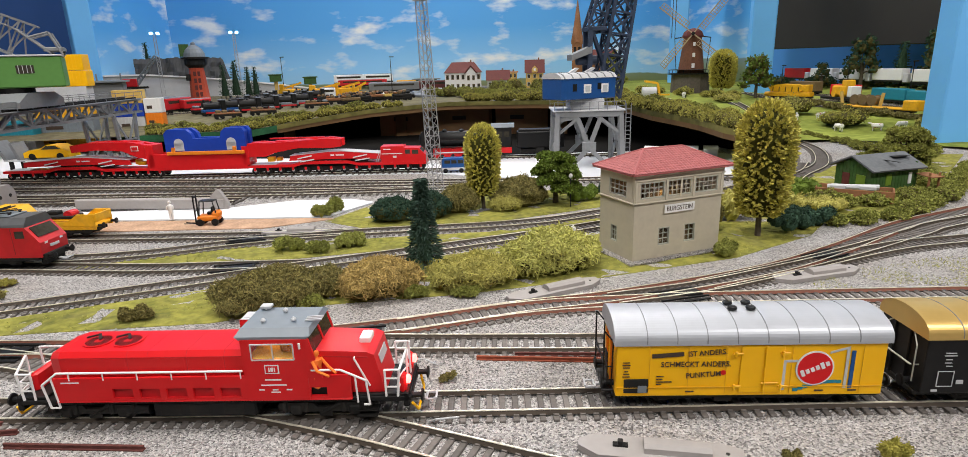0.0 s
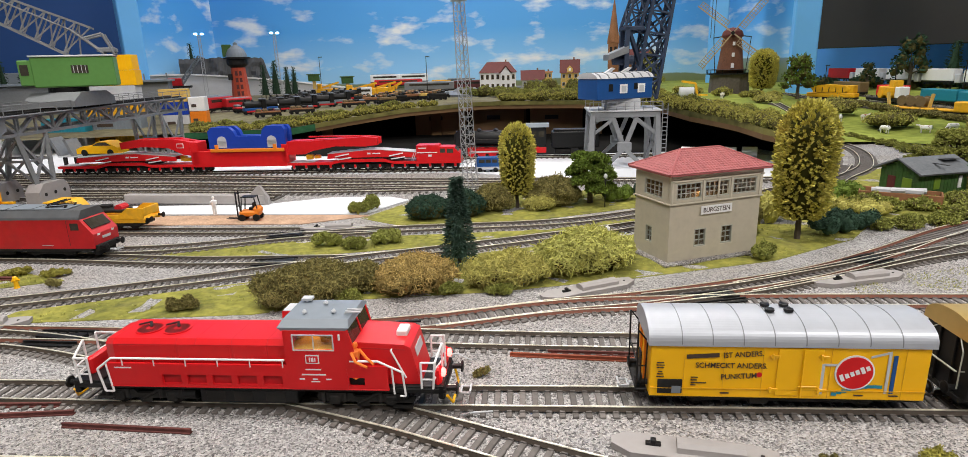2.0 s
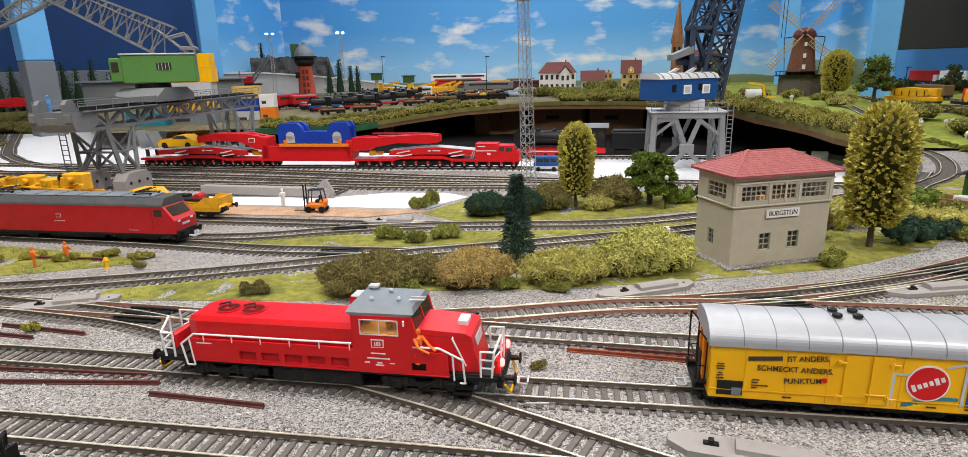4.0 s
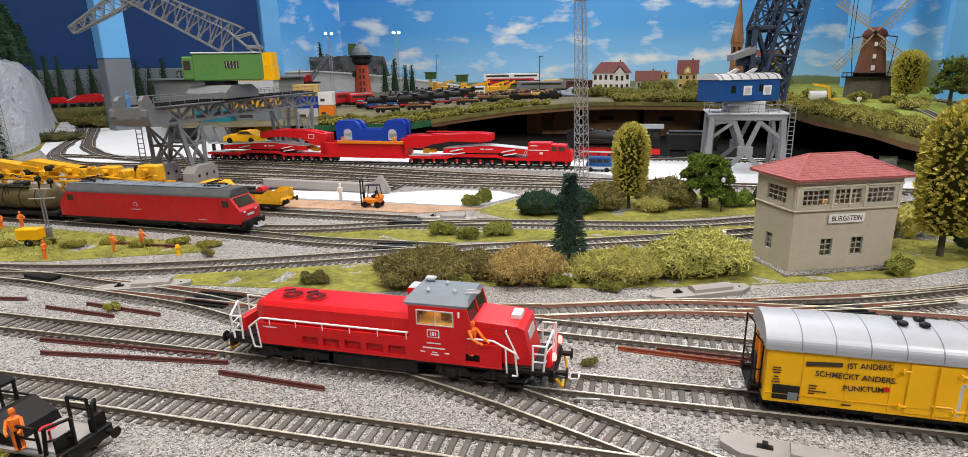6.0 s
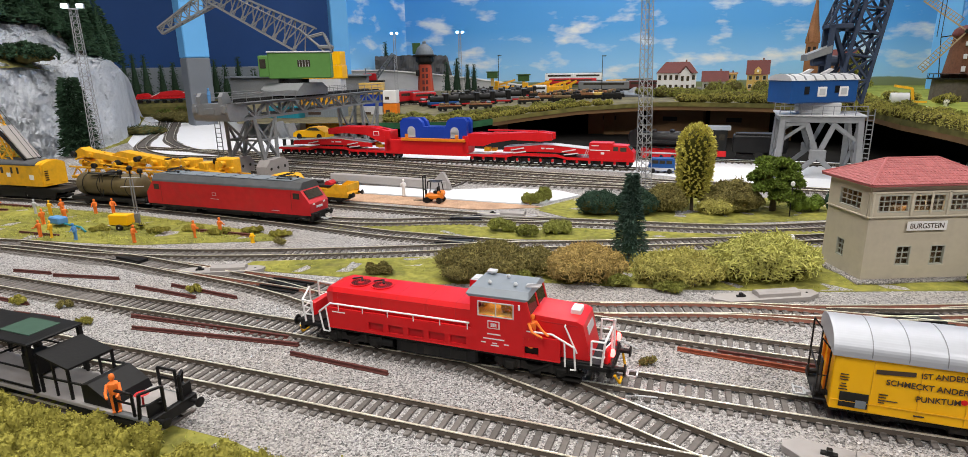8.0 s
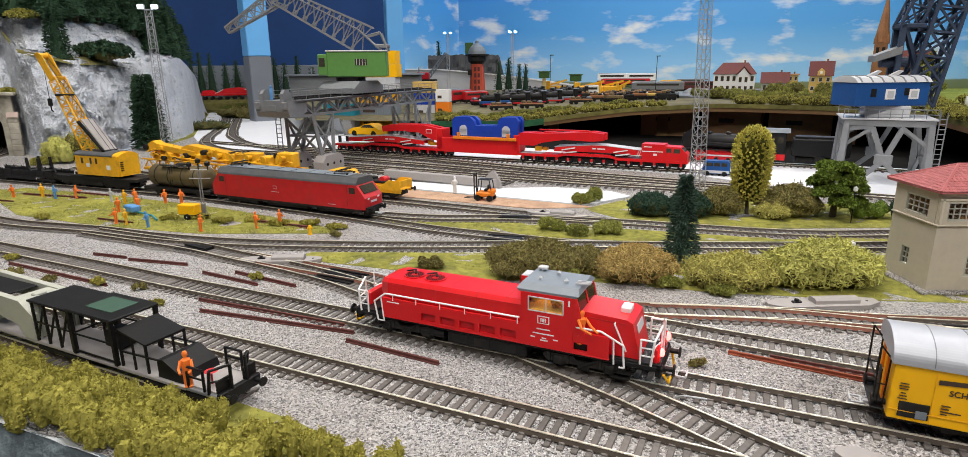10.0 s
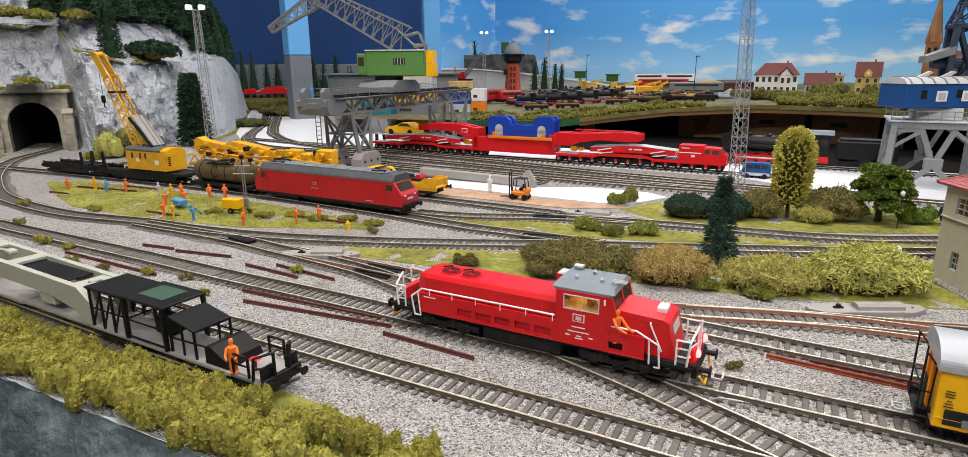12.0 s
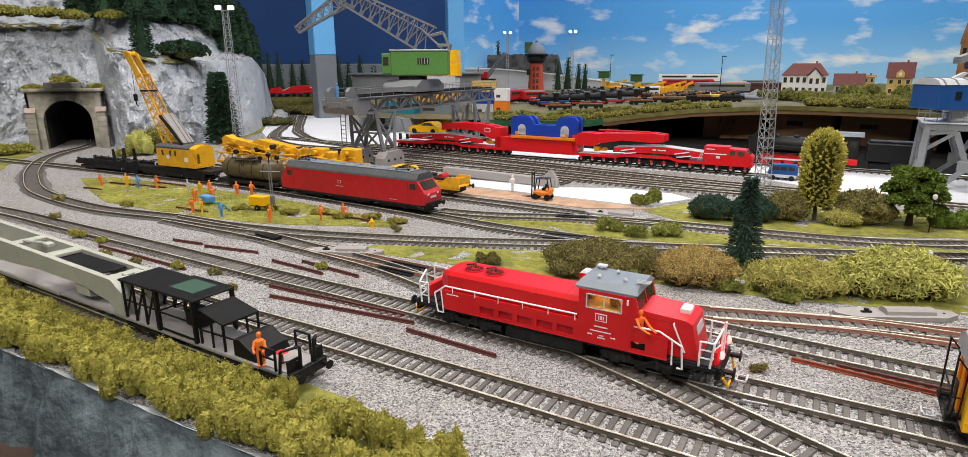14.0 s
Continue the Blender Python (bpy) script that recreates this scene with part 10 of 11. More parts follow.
lichen_bush(-8.2, 43.4, 4.1, 2.4, 2.8, BUSHD, "dark olive lichen bush beside the point motors", 11, 19000, .5, .026)
lichen_bush(-4.6, 44.2, 2.0, 1.7, 2.0, BUSHD, "low dark olive lichen bush between two larger bushes", 18, 6000, .45, .026)
lichen_bush(-1.2, 42.4, 3.2, 2.2, 2.8, BUSHB, "brown lichen bush at the foot of the spruce", 12, 16000, .45, .028)
lichen_bush(5.2, 41.2, 3.4, 2.1, 2.4, BUSHL, "light olive lichen bush near the signal box", 13, 13000, .55, .03)
lichen_bush(11.6, 41.6, 4.5, 2.5, 3.2, BUSHG, "pale green wiry lichen bush beside the signal box", 14, 12000, .75, .04)
lichen_bush(4.6, 62.0, 2.7, 1.9, 2.7, BUSHT, "dark blue-green foliage bush behind the spruce", 31, 6000, .4, .04)
lichen_bush(8.3, 61.2, 2.4, 1.8, 3.0, BUSHT, "dark blue-green foliage bush beside the brush tree", 32, 6000, .4, .04)
lichen_bush(11.7, 62.3, 2.5, 1.8, 3.1, BUSHD, "olive-brown lichen bush at the foot of the brush tree", 33, 6000, .5, .035)
lichen_bush(18.4, 61.6, 3.6, 2.2, 3.4, BUSHD, "olive-brown lichen bush between the two trees", 34, 9000, .5, .035)
lichen_bush(16.4, 60.4, 2.0, 1.3, 1.9, BUSHL, "light olive lichen bush at the foot of the brush tree", 35, 4500, .45, .035)
for i, (x, y, rx, h, m) in enumerate(((-16.4, 44.9, 1.3, 1.0, BUSHD), (-6.0, 41.9, 1.1, 1.1, BUSHS), (0.9, 40.6, 1.0, 1.0, BUSHS), (4.2, 39.4, 1.4, .8, BUSHS), (-6.2, 56.0, 1.7, 1.5, BUSHS), (-4.0, 54.2, 1.3, 1.3, BUSHS), (-1.1, 54.8, 1.8, 1.5, BUSHS), (-1.9, 67.2, 1.5, 1.6, BUSHS), (-.4, 68.2, 1.2, 2.2, BUSHS), (26.2, 60.5, 2.4, 2.0, LEAFO), (29.0, 60.0, 2.0, 2.6, BUSHT), (25.5, 38.3, 1.3, 1.5, BUSHS), (35.8, 41.6, 3.2, 2.4, BUSHT), (39.0, 41.6, 2.6, 2.2, BUSHT), (29.2, 45.0, 2.4, 4.0, BUSHD), (34.2, 47.0, 3.4, 3.4, BUSHL), (40.5, 46.0, 2.8, 2.6, BUSHL), (44.0, 44.5, 2.8, 1.9, BUSHL), (47.0, 50.5, 3.4, 2.6, LEAFO), (42, 50, 3.0, 2.6, BUSHD))):
    bush(x, y, rx, rx * .7, h, m, "small rounded foliage bush on the grass verge", 20 + i, 3600, .15, "leaf", clumps=11, spread=.6)
for i, (x, y, s) in enumerate(((-.7, 29.2, .55), (-29.0, 42.2, .7), (-26.3, 53.6, .8), (-40.2, 40.8, .7), (-36.6, 40.0, .6), (-33.6, 37.0, .6), (-47.8, 42.4, .9), (-55, 48.2, 1.0), (-69.5, 62, 1.1), (-59.5, 60.5, .9), (9.5, 17.8, .5), (13.2, 16.4, .8), (-62.5, 54, .9), (-51.5, 46.8, .7), (-44.4, 41.6, .6))):
    bush(x, y, s, s * .8, s * 1.1, FOAM if i % 2 else BUSHD, "tiny grass tuft on the ballast", 70 + i, 900, .09, "leaf", "tuft", 0, "grass tufts", 7, .6)
bush(-86.8, 99.8, 3.2, 2.4, 5.6, BUSHG, "tall light green bush at the foot of the cliff", 61, 5200, .2, "leaf", clumps=14, spread=.7)
bush(-82.2, 102.6, 2.6, 2.0, 4.2, BUSHS, "green bush at the foot of the cliff", 62, 4000, .2, "leaf", clumps=11, spread=.7)
# weeds by the workers' patch
for i in range(7):
    bush(-27 - i * 3.1, 56.4 + i * .62 + (i % 2), 1.3, .8, .8, FOAM, "low olive weeds by the workers", 90 + i, 1200, .12, "leaf", clumps=8, spread=.6)

# hedge rows: many separate clumps of foam
def hedge_row(pts, w, h, every, material, label, seed, n=420, z=None, size=.34, clumps=0, spread=1.0):
    r = random.Random(seed)
    for (xa, ya), (xb, yb) in zip(pts, pts[1:]):
        k = max(1, int(math.hypot(xb - xa, yb - ya) / every))
        for i in range(k):
            f = (i + r.uniform(.1, .9)) / k
            x, y = xa + (xb - xa) * f + r.uniform(-.25, .25) * w, ya + (yb - ya) * f + r.uniform(-.25, .25) * w
            s = r.uniform(.7, 1.15)
            bush(x, y, w * s * .85, w * s * .7, h * s, material, label, r.randint(0, 99999), n, size, "leaf", "hedge_clump", z(x, y) if z else 0, "hedge clumps", clumps, spread)


hedge_row([(-64, 37.0), (-50, 31.3), (-40, 27.4), (-31, 23.8), (-24, 21.0), (-17, 18.1), (-8, 14.4)], 2.0, 2.3, 1.0, FOAM, "olive foam hedge clump along the front edge", 5, 2600, size=.1, clumps=12, spread=.55)
hedge_row([(-56, 36.0), (-46, 31.9), (-38, 28.5), (-30, 25.2), (-22, 22.2), (-15, 19.4)], 1.5, 2.1, 1.2, FOAM, "olive foam hedge clump along the front edge", 6, 2200, size=.1, clumps=10, spread=.55)


def edge_pts(a0, a1, dr, st=3):
    out, a = [], a0
    while a <= a1:
        out.append(pol(a, lerp_table(FRONT_R, a) + dr))
        a += st
    return out


hedge_row(edge_pts(-7, 14, 1.2), 1.8, 1.5, 1.3, HEDGE, "bushy hedge clump along the deck edge", 7, 700, on_deck_z, .24)
hedge_row(edge_pts(-7, 13, 5.0), 2.6, 2.1, 1.8, HEDGED, "bushy hedge clump along the deck edge", 77, 700, on_deck_z, .24)
hedge_row(edge_pts(20, 46, 1.4, 2), 2.4, 2.1, 1.5, HEDGE, "bushy hedge clump along the deck edge", 8, 1300, on_deck_z, .2)
hedge_row(edge_pts(20, 45, 5.8, 2.5), 3.0, 2.6, 2.6, HEDGED, "bushy hedge clump along the deck edge", 9, 1200, on_deck_z, .22)
hedge_row(edge_pts(26, 45, 13, 3), 2.6, 2.0, 4.5, HEDGE, "low bush on the deck beside the ramp track", 99, 1000, on_deck_z, .22)
hedge_row([(40, 41), (47, 39.6), (56, 42), (66, 45.4), (80, 52)], 1.9, 1.4, 1.5, BUSHS, "rounded hedge clump beside the main line", 10, 1500, None, .2)
hedge_row([(44, 47), (49, 44.6), (55, 43.4), (62, 45.4), (68, 51), (76, 57), (90, 64)], 2.3, 1.7, 1.7, BUSHS, "rounded hedge clump round the shed", 15, 1700, None, .22)
hedge_row([pol(-29.5, 214), pol(-27.6, 228), pol(-26, 240)], 3.2, 2.6, 7.0, HEDGE, "light green hedge clump at the foot of the cliff", 41, 500, None, .3)
hedge_row([pol(-26.2, 243), pol(-22.6, 240), pol(-20.6, 236)], 4.6, 4.2, 6.0, LEAFO, "dark green bush before the far siding", 42, 600, None, .34)
hedge_row([(78, 92), (84, 96), (90, 88), (88, 76), (84, 70)], 1.7, 1.5, 2.0, HEDGED, "hedge clump round the curved tracks", 16, 800, None, .24)
hedge_row([pol(46, 172), pol(50, 178), pol(56, 158), pol(61, 146)], 2.4, 1.6, 3.0, BUSHD, "low bush along the meadow siding", 17, 600, on_deck_z, .3)
hedge_row([pol(34, 172), pol(37, 176), pol(42, 170), pol(45, 164)], 3.2, 2.4, 3.6, HEDGE, "olive bush near the brick windmill", 18, 800, on_deck_z, .32)
hedge_row([pol(22.5, 176), pol(25, 190), pol(28, 196), pol(31, 186)], 4.0, 4.6, 4.0, HEDGED, "tall bush in front of the villa", 19, 900, on_deck_z, .36)
hedge_row([pol(46, 250), pol(52, 246), pol(60, 232), pol(66, 222)], 4.5, 4.0, 4.0, PINE, "dark far bush behind the trailers", 23, 220, on_deck_z, .9)
for i, (x, y, rx, h) in enumerate(((109.8, 107.6, 6, 4.2), (104, 90.3, 5.5, 3.4), (112, 78, 3.0, 2.4), (98, 104, 2.6, 1.6), (95, 112, 4, 2.0))):
    bush(x, y, rx, rx * .8, h, HEDGE if i % 2 else BUSHL, "rounded green bush on the cow meadow", 120 + i, 3500, .3, "leaf", z=on_deck_z(x, y))
leafy_tree(74, 57, 6.2, 8, 31, n=9000, size=.26, material=HEDGED, label="dense green tree beside the shed")
leafy_tree(68, 57, 4.2, 5, 32, n=5000, size=.26, material=HEDGED, label="dense green tree beside the shed")
brush_tree(115.6, 136.1, 11.5, 7.0, 33, on_deck_z(115.6, 136.1), 900)
hedge_row([pol(17, 196), pol(20, 172), pol(22, 150), pol(26, 146), pol(30, 150), pol(34, 146)], 3.2, 3.0, 3.0, HEDGED, "green bush on the deck below the station", 88, 900, on_deck_z, .28)
leafy_tree(126, 134, 12, 10, 34, on_deck_z(126, 134), LEAFO, 1400, "leafy tree beside the windmill", .5)
leafy_tree(*pol(33.6, 205), 13, 10, 35, 5.2, HEDGED, 900, "dark broadleaf tree behind the crane", .6)
for i, (a, r, h) in enumerate(((50.5, 240, 9), (53.2, 236, 17), (58.2, 226, 19), (62.4, 214, 9))):
    x, y = pol(a, r)
    leafy_tree(x, y, h, h * .7, 140 + i, on_deck_z(x, y), PINE, 700, "dark broadleaf tree before the blue wall", .6)
conifer(*pol(55.8, 236), 15, 7, 150, 4, PINE, 500)
for i, (a, r, h) in enumerate(((-.9, 250, 13), (0, 250, 14.5), (1.0, 252, 12), (1.6, 252, 12))):
    x, y = pol(a, r)
    conifer(x, y, h, h * .36, 160 + i, deck_z(a, r), PINE, 420, "slim dark fir before the viaduct wall", "firs on the deck")
for i, (a, h) in enumerate(((-8.8, 26), (-6.4, 25), (-12, 22))):
    x, y = pol(a, 300)
    conifer(x, y, h, 6, 170 + i, 4, PINE, 400, "dark fir behind the viaduct wall", "far firs")
for i in range(22):
    a = -35 + i * 1.0 + rnd.uniform(-.3, .3)
    x, y = pol(a, 258 + (i % 3) * 4 if a < -19 else 208 + (i % 3) * 5 + max(0, a + 24) * 1.5)
    conifer(x, y, (16 if a < -19 else 13) + rnd.uniform(-2, 3), 5.5, 190 + i, 4, PINE, 300, "dark fir in the row before the blue wall", "forest firs")
for i in range(40):
    a = -40.4 + i * .31 + rnd.uniform(-.2, .2)
    back = (i % 4) * 5
    rr = lerp_table(R0, a) + (19 + back) * 1.3
    x, y = pol(a, rr)
    conifer(x, y, 13 + rnd.uniform(-2, 4), 7.0, 230 + i, max(lerp_table(Z2, a), lerp_table(Z1, a)) * 1.02, PINE, 800, "dark pine on the cliff top", "cliff top pines", .6)
for i, (a, r, z, h, w) in enumerate(((-40.6, 157, 25.8, 11, 7), (-38.9, 160, 25.8, 12, 8), (-37.2, 152, 25.2, 14, 8), (-37.1, 141, 15.2, 12, 5.2), (-35.6, 160, 25.2, 14, 7.5), (-34.2, 163, 25.2, 14, 7.5), (-33.0, 165, 25, 14, 7.5), (-31.8, 166, 23, 13, 7), (-30.6, 168, 19, 13, 7), (-29.8, 172, 18, 12, 6.5))):
    x, y = pol(a, r)
    conifer(x, y, h, w, 280 + i, z, PINE, 1900, "dark pine on a cliff ledge", "ledge pines", .55)
conifer(-81.3, 118.3, 15.0, 6.3, 290, 0, PINE, 5000, "large dark pine at the foot of the cliff", "", .42)
bush(*pol(-34.2, 146), 5.4, 4, 4.2, PINE, "dark spreading shrub on the cliff ledge", 291, 7000, .55, "leaf", z=17.0)
for i, (a, r, z, s) in enumerate(((-44.7, 148, 11.0, 2.2), (-42.8, 147.5, 12.4, 2.6), (-40.6, 147, 11.0, 2.2), (-43.2, 153, 25, 3.6), (-41.4, 153, 25, 3.2), (-45.4, 153, 25, 3.6), (-47.5, 140, 0.3, 3.0), (-46.2, 142, .3, 2.4), (-39.6, 125, .2, 1.6), (-38.9, 151, 25.2, 3.0))):
    x, y = pol(a, r)
    bush(x, y, s, s * .7, s * .6, HEDGE, "yellow-green shrub on the rock", 300 + i, 2400, .4, "leaf", z=z)
bush(-86, 103, 3.4, 2.4, 5.5, HEDGE, "yellow-green shrub behind the breakdown crane", 311, 1500, .5)
bush(-89, 158, 6, 4, 2.6, PINE, "dark shrub at the cliff end", 312, 900, .7)
bush(-97, 196, 9, 5, 4, BUSHD, "dark shrub by the far track", 313, 900, .8)

# lattice lamp mast in front of the cliff
light_mast(-71.5, 107, 0, 25.2, 1.6, .9, True, "tall lit lattice floodlight mast before the cliff", 24, .05)


# grass blades and loose ballast
def in_poly(x, y, poly):
    c = False
    for (xa, ya), (xb, yb) in zip(poly, poly[1:] + poly[:1]):
        if (ya > y) != (yb > y) and x < (xb - xa) * (y - ya) / (yb - ya) + xa:
            c = not c
    return c


r9 = random.Random(99)
bl_ = Mb()
for k, n in (("a", 4200), ("b", 1200), ("c", 1200), ("d", 9000), ("i", 1500), ("e", 2600), ("f", 1500), ("g", 2600)):
    poly = GR[k]
    xs, ys = [p[0] for p in poly], [p[1] for p in poly]
    made = 0
    while made < n:
        x, y = r9.uniform(min(xs), max(xs)), r9.uniform(min(ys), max(ys))
        if not in_poly(x, y, poly) or noise.noise(Vector((x * .35, y * .35, 5))) < -.15:
            made += .2
            continue
        made += 1
        L = r9.uniform(.08, .22) * (1.6 if k == "d" else 1)
        d = Vector((r9.uniform(-1, 1), r9.uniform(-1, 1), .8)).normalized()
        i = len(bl_.v)
        s = Vector((r9.uniform(-1, 1), r9.uniform(-1, 1), 0)).normalized() * .035
        p = Vector((x, y, .05))
        bl_.v += [p - s, p + s, p + d * L]
        bl_.f.append((i, i + 1, i + 2))
solid("grass_fibres", bl_, BLADE, "yellow-green static grass fibres", "grass", kind="stuff")
stn = Mb()
PEB = [(1, 0, 0), (0, 1, 0), (-1, 0, 0), (0, -1, 0), (0, 0, 1)]
made = 0
while made < 26000:
    x = r9.uniform(-62, 46)
    y = r9.uniform(17, 47)
    dist = math.hypot(x + 9, y - 2)
    if y < 19.6 - .386 * (x + 22) + .4 or r9.random() > min(1, (30 / dist) ** 2) or any(in_poly(x, y, GR[k]) for k in ("a", "e")):
        continue
    made += 1
    s = r9.uniform(.035, .085)
    i = len(stn.v)
    a = r9.uniform(0, 3)
    ca, sa = math.cos(a), math.sin(a)
    for px_, py_, pz_ in PEB:
        f = s * r9.uniform(.7, 1.3)
        stn.v.append(Vector((x + (px_ * ca - py_ * sa) * f, y + (px_ * sa + py_ * ca) * f, pz_ * f * .9)))
    stn.f += [(i, i + 1, i + 4), (i + 1, i + 2, i + 4), (i + 2, i + 3, i + 4), (i + 3, i, i + 4)]
solid("loose_ballast", stn, STONE, "loose grey ballast stones", "gravel", kind="stuff")


# ---- small things on the track bed ----
def iron_bar(x0, y0, x1, y1, material=RUST, label="rusty rail length lying on the ballast", w=.22, name="spare_rail"):
    L = math.hypot(x1 - x0, y1 - y0)
    mb = Mb().box(0, 0, .04, L, w, .08, .015).box(0, 0, .13, L, w * .35, .12).box(0, 0, .21, L, w * .55, .07, .015)
    return solid(name, mb, material, label, "rail", (x0 + x1) / 2, (y0 + y1) / 2, 0, math.degrees(math.atan2(y1 - y0, x1 - x0)), "spare rails")


for q in ((-19.7, 31.9, -14.1, 29.2), (-30.3, 36.1, -19.5, 32.9), (-31.3, 38.0, -20.3, 33.9), (-33.8, 43.5, -28.5, 40.9), (-31.3, 43.6, -25.6, 40.6), (-50.9, 45.7, -39.5, 40.7), (-45.6, 48.2, -42.1, 47.2), (-41.6, 46.7, -36.0, 45.4), (-39.4, 39.2, -35.7, 37.9), (-53.5, 60.5, -48.5, 58.6), (-73, 70, -69.5, 68.9)):
    iron_bar(*q)
iron_bar(1.4, 30.7, 7.4, 27.6, ORANGERUST, "orange rusty rail length beside the yellow wagon")
iron_bar(3.4, 30.2, 8.2, 27.9, RUST, "dark rusty rail length beside the yellow wagon")
for q in ((-72, 73.6, -62, 71.0), (-36.5, 59.6, -29.8, 56.9), (-66, 74.5, -60, 72.4)):
    iron_bar(*q, RUST, "bundle of dark timbers in the grass", .5, "timber")


def point_motor(x0, y0, x1, y1, flip=1):
    """A grey surface point motor: tapered plate, rounded coil cover, black lever."""
    L = math.hypot(x1 - x0, y1 - y0)
    pm_ = thing("point_motor", "grey surface-mounted point motor with a black lever", "machine", (x0 + x1) / 2, (y0 + y1) / 2, 0.03, math.degrees(math.atan2(y1 - y0, x1 - x0)), "point motors")
    w = min(1.5, L * .22)
    part("base_plate", Mb().prism([(-L / 2, -w * .1), (-L * .38, -w / 2), (L * .36, -w / 2), (L / 2, -w * .15), (L / 2, w * .3), (L * .36, w / 2), (-L * .4, w / 2), (-L / 2, w * .2)], 0, .28, "z"), MOTOR, pm_)
    part("coil_cover", Mb().prism([(-w * .3, .27), (-w * .28, .5), (-w * .14, .62), (w * .14, .62), (w * .28, .5), (w * .3, .27)], -L * .1, L * .3, "x"), MOTOR, pm_)
    part("lever", Mb().box(-L * .24, 0, .32, .6, .22, .14, .02).box(-L * .24, 0, .42, .22, .26, .24, .03), BLACK, pm_)
    part("screw", Mb().lathe([(.08, .27), (.08, .31), (.02, .33)], 8, (L * .4, 0, 0)), DARK, pm_)


point_motor(-13.2, 35.5, -6.9, 31.7)
point_motor(-13.8, 37.3, -7.2, 34.3)
point_motor(6.2, 37.2, 13.4, 37.7)
point_motor(24.3, 32.4, 31.3, 31.6)
point_motor(2.4, 21.9, 7.8, 18.5)
point_motor(-32, 46.2, -25.5, 46.4)
point_motor(-8.2, 59.9 + 3.0, -2.2, 60.6)

# dark point frogs and check rails
def frog(x, y, rz, L=3.0):
    f = thing("point_frog", "black plastic point frog between the rails", "track part", x, y, .1, rz, "point frogs")
    part("frog_block", Mb().prism([(-L / 2, -.12), (L / 2, -.45), (L / 2, .45), (-L / 2, .12)], 0, .22, "z"), BLACK, f)
    for s in (-1, 1):
        part("check_rail", Mb().box(0, s * .74, .16, L * 1.15, .1, .14, .02).box(0, s * 1.0, .08, L * 1.1, .25, .06), BLACK, f)


for q in ((-4.0, 36.2, -14), (-10.6, 52.6, -12), (-9.6, 60.9, -3), (16.6, 33.0, -8), (31.8, 34.6, 4), (-22.8, 42.6, -25), (-13.2, 32.9, -33), (-37.5, 50, -24)):
    frog(*q)
# switch blades at the slip crossing
for i, (x, y, rz, L) in enumerate(((-11.8, 32.6, -33, 8), (-10.9, 31.6, -30, 9), (-12.6, 31.6, -26, 9), (-9.6, 31.2, -36, 7), (-12.4, 33.6, -24, 8))):
    solid("switch_blade", Mb().box(0, 0, .24, L, .09, .16, .02), RAILSIDE, "polished switch blade of the slip crossing", "rail", x, y, 0, rz, "switch blades")

# workers, cart, tools
figs = ((-71.5, 71.4, WORKER), (-68.2, 71.9, MACHINE), (-65.6, 70.6, JEAN), (-63.3, 71.0, WORKER), (-57.4, 68.8, LGREY), (-55.2, 67.9, MACHINE), (-54.2, 68.4, WORKER), (-50.2, 58.5, WORKER), (-48.9, 58.1, MACHINE), (-46.0, 57.0, JEAN), (-50.4, 68.0, WORKER), (-48.6, 68.2, WORKER), (-40.0, 55.6, WORKER), (-35.0, 56.7, WORKER), (-33.0, 57.7, WORKER), (-51.6, 64.6, WORKER), (-53.2, 63.6, WORKER))
for i, (x, y, m) in enumerate(figs):
    figure(x, y, .08, 37 * i % 360, m, 1.68, .12 if i % 3 == 0 else 0, .4 + .2 * (i % 4), label="tiny orange-clad track worker figure in the grass" if m is WORKER else "tiny worker figure beside the track gang")
# turned post standing in for a tiny kneeling yellow figure
solid("yellow_hydrant", Mb().lathe([(.22, 0), (.17, .1), (.15, .55), (.22, .65), (.15, .85), (.03, .95)], 10).rod((-.27, 0, .58), (.27, 0, .58), .08), YELLOW, "small yellow object by the track, built as a turned post", "hydrant", -29.0, 54.6, .02, 20)
ct_ = thing("compressor_cart", "yellow two-wheeled compressor cart beside the workers", "cart", -43.6, 60.6, .05, -10)
part("body", Mb().box(0, 0, 1.08, 2.0, 1.15, 1.05, .06), YELLOW, ct_)
part("lid_seam", Mb().box(0, 0, 1.42, 2.03, 1.18, .04), MACHINE, ct_)
part("chassis", Mb().box(0, 0, .52, 1.9, .8, .1, .02), DARK, ct_)
for yy in (-.6, .6):
    wh_ = part("wheel", Mb().lathe([(.16, yy - .1), (.3, yy - .12), (.34, yy - .06), (.34, yy + .06), (.3, yy + .12), (.16, yy + .1)], 16, (.1, 0, .34), "y"), BLACK, ct_)
    part("wheel_disc", Mb().lathe([(.001, yy - .11), (.15, yy - .09), (.15, yy + .09), (.001, yy + .11)], 12, (.1, 0, .34), "y"), LGREY, wh_, "pale grey wheel disc")
part("drawbar", Mb().bar((.9, 0, .5), (2.2, 0, .45), .1), DARK, ct_)
ct2 = thing("rail_trolley", "blue work trolley with green cable on the grass", "cart", -51.0, 62.6, .05, -30)
part("body", Mb().box(0, 0, .7, 1.8, 1.0, .7, .12), JEAN, ct2)
part("cable", Mb().rod((1, 0, .4), (3.2, .3, .2), .1).rod((3.2, .3, .2), (5.2, -.4, .15), .1), TEAL, ct2)
ms = thing("signal_post", "grey signal gantry post beside the track gang", "signal", -42.8, 62.0, 0, 0)
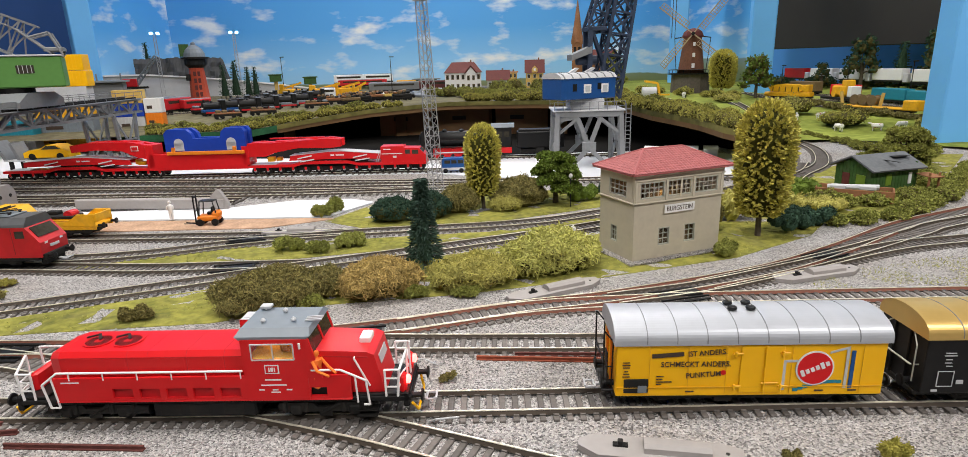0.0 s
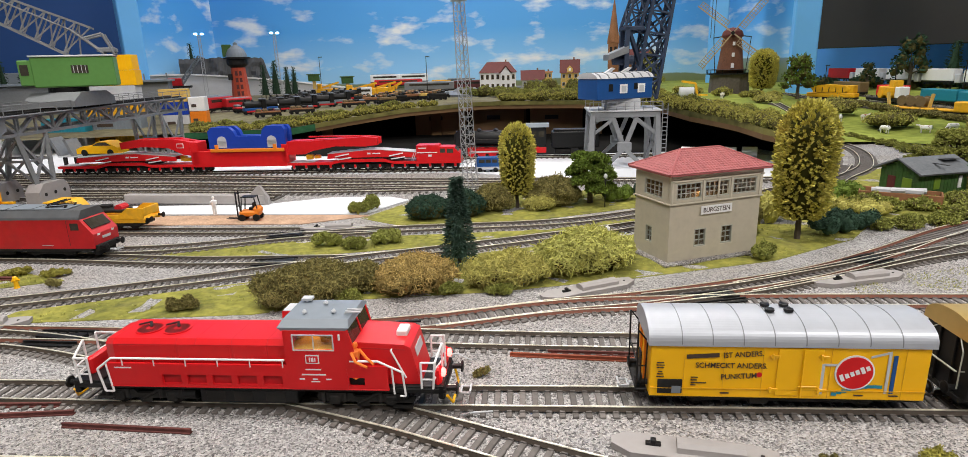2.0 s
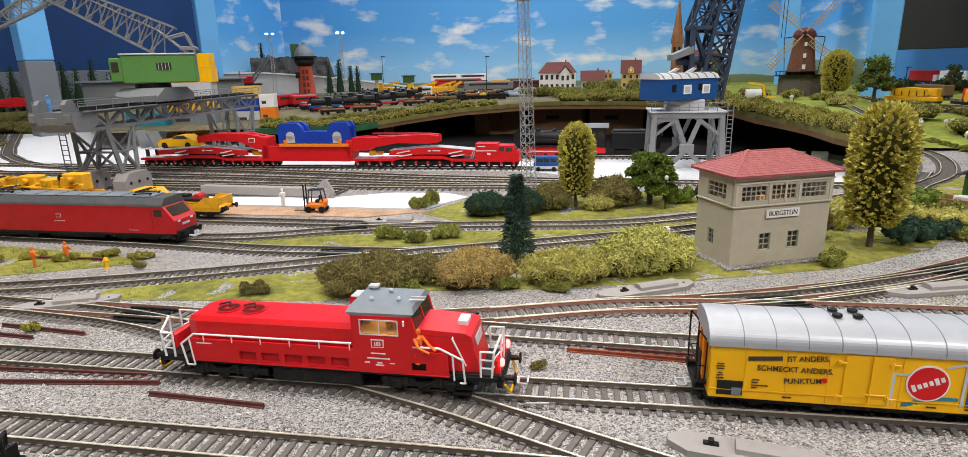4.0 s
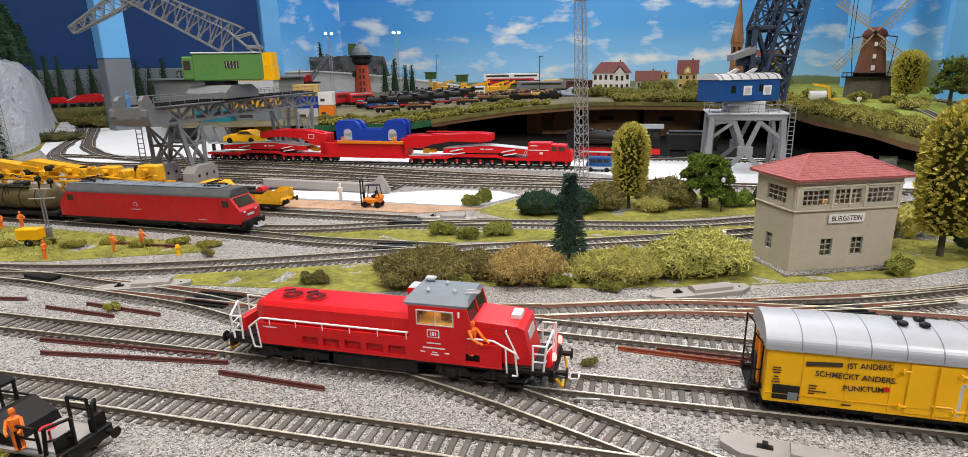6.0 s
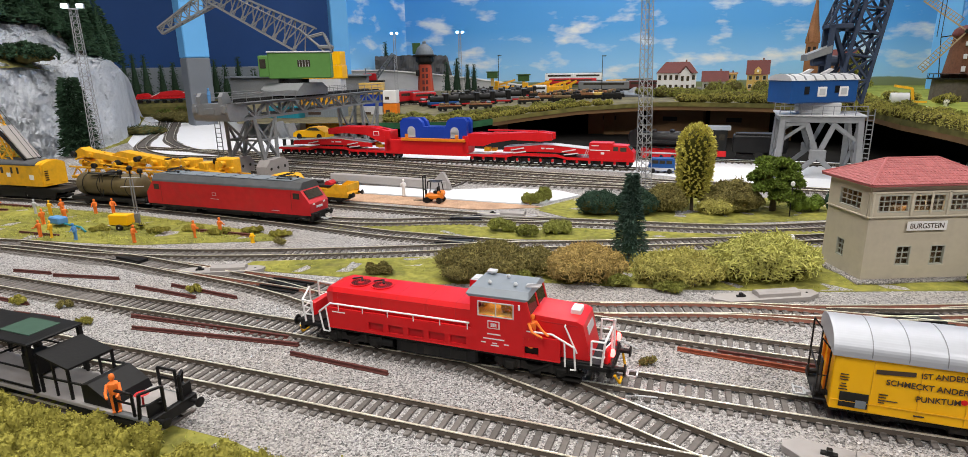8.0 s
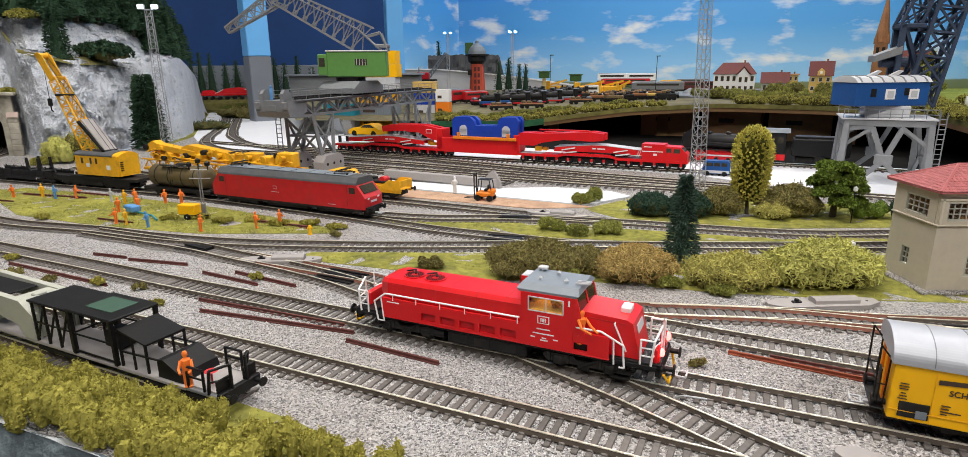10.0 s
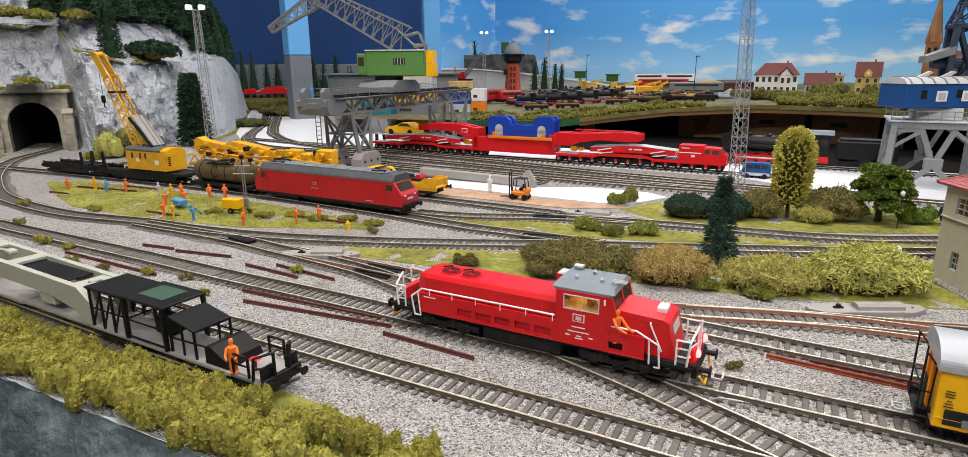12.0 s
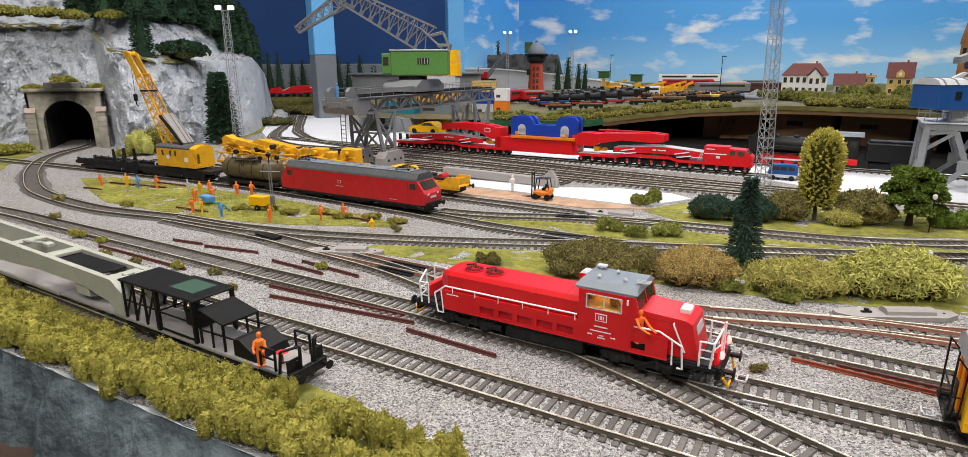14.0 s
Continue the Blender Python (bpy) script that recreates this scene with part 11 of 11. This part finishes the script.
ms.scale = (.76, .76, .76)
part("post", Mb().box(-.18, 0, 3.2, .13, .16, 6.4, .02).box(.14, 0, 3.2, .13, .16, 6.4, .02), GREY, ms)
for zz, hw in ((5.4, 1.5), (6.6, 1.2)):
    part("cross_arm", Mb().box(0, 0, zz, hw * 2, .12, .1, .02), LGREY, ms)
for xx, zz in ((-1.3, 7.2), (0, 7.7), (1.3, 7.3)):
    part("signal_lamp", Mb().rod((xx, 0, 6.6), (xx, 0, zz), .09).lathe([(.1, zz - .2), (.34, zz - .1), (.36, zz + .3), (.12, zz + .5)], 10, (xx, 0, 0)), BLACK, ms)
part("relay_box", Mb().box(.1, -.25, 1.2, .7, .4, 1.3, .05), GREY, ms)
# concrete buffer platform on the loading road
bp_ = thing("loading_platform", "low grey concrete platform edge with a sloped end stop", "platform", -19.5, 80.2, .1, -27)
part("edge_wall", Mb().box(0, 0, .7, 18, 1.0, 1.1, .08), MOTOR, bp_)
part("end_stop", Mb().prism([(7.4, 0), (7.4, 1.5), (8.2, 2.3), (8.5, 2.3), (9.4, .9), (9.4, .1)], -.3, .2, "y"), MOTOR, bp_)
for i, (x, y) in enumerate(((23.2, 58.6), (15.0, 44.0))):
    lp = thing("yard_lamp", "tiny white globe lamp on a short post", "lamp", x, y, .05, 0)
    part("post", Mb().rod((0, 0, 0), (0, 0, 3.2 if i == 0 else 2.0), .05), DARK, lp)
    part("globe", Mb().lathe([(.05, 3.1 if i == 0 else 1.9), (.2, 3.25 if i == 0 else 2.05), (.2, 3.5 if i == 0 else 2.3), (.05, 3.65 if i == 0 else 2.45)], 10), WHITE, lp)
solid("cable_loop", Mb().rod((0, 0, .05), (.9, .3, .35), .035).rod((.9, .3, .35), (1.9, .2, .3), .035).rod((1.9, .2, .3), (2.6, -.2, .05), .035), LGREY, "thin white cable loop on the ballast", "cable", -3.2, 31.6, 0, -10)
solid("cable_stub", Mb().rod((0, 0, 0), (.2, -.5, .4), .05).rod((.2, -.5, .4), (1.2, -.6, .3), .04), LGREY, "short pale cable stub by the rail", "cable", -2.6, 26.2, 0, 0)

# ---- sleepers, last ----
for tr, line, z, fine, gz in TRACK_JOBS:
    rest = Mb()
    picked = 0
    for p, h in line[::1]:
        zz = z + (gz(p.x, p.y) if gz else 0)
        if fine and picked < 130 and -52 < p.x < 45 and p.y < 58:
            s = new("sleeper", sleeper_mesh)
            s.parent = tr
            s.matrix_basis = pose(p.x * C, p.y * C, (0.0 + zz) * C, 0, 0, math.degrees(h))
            picked += 1
        else:
            rest.box(0, 0, 0, 0.28, 2.75, 0.2, 0, Matrix.Translation((p.x, p.y, zz)) @ Matrix.Rotation(h, 4, "Z"))
    if rest.v:
        tagged(part("sleepers", rest, SLEEPER, tr), kind="stuff")
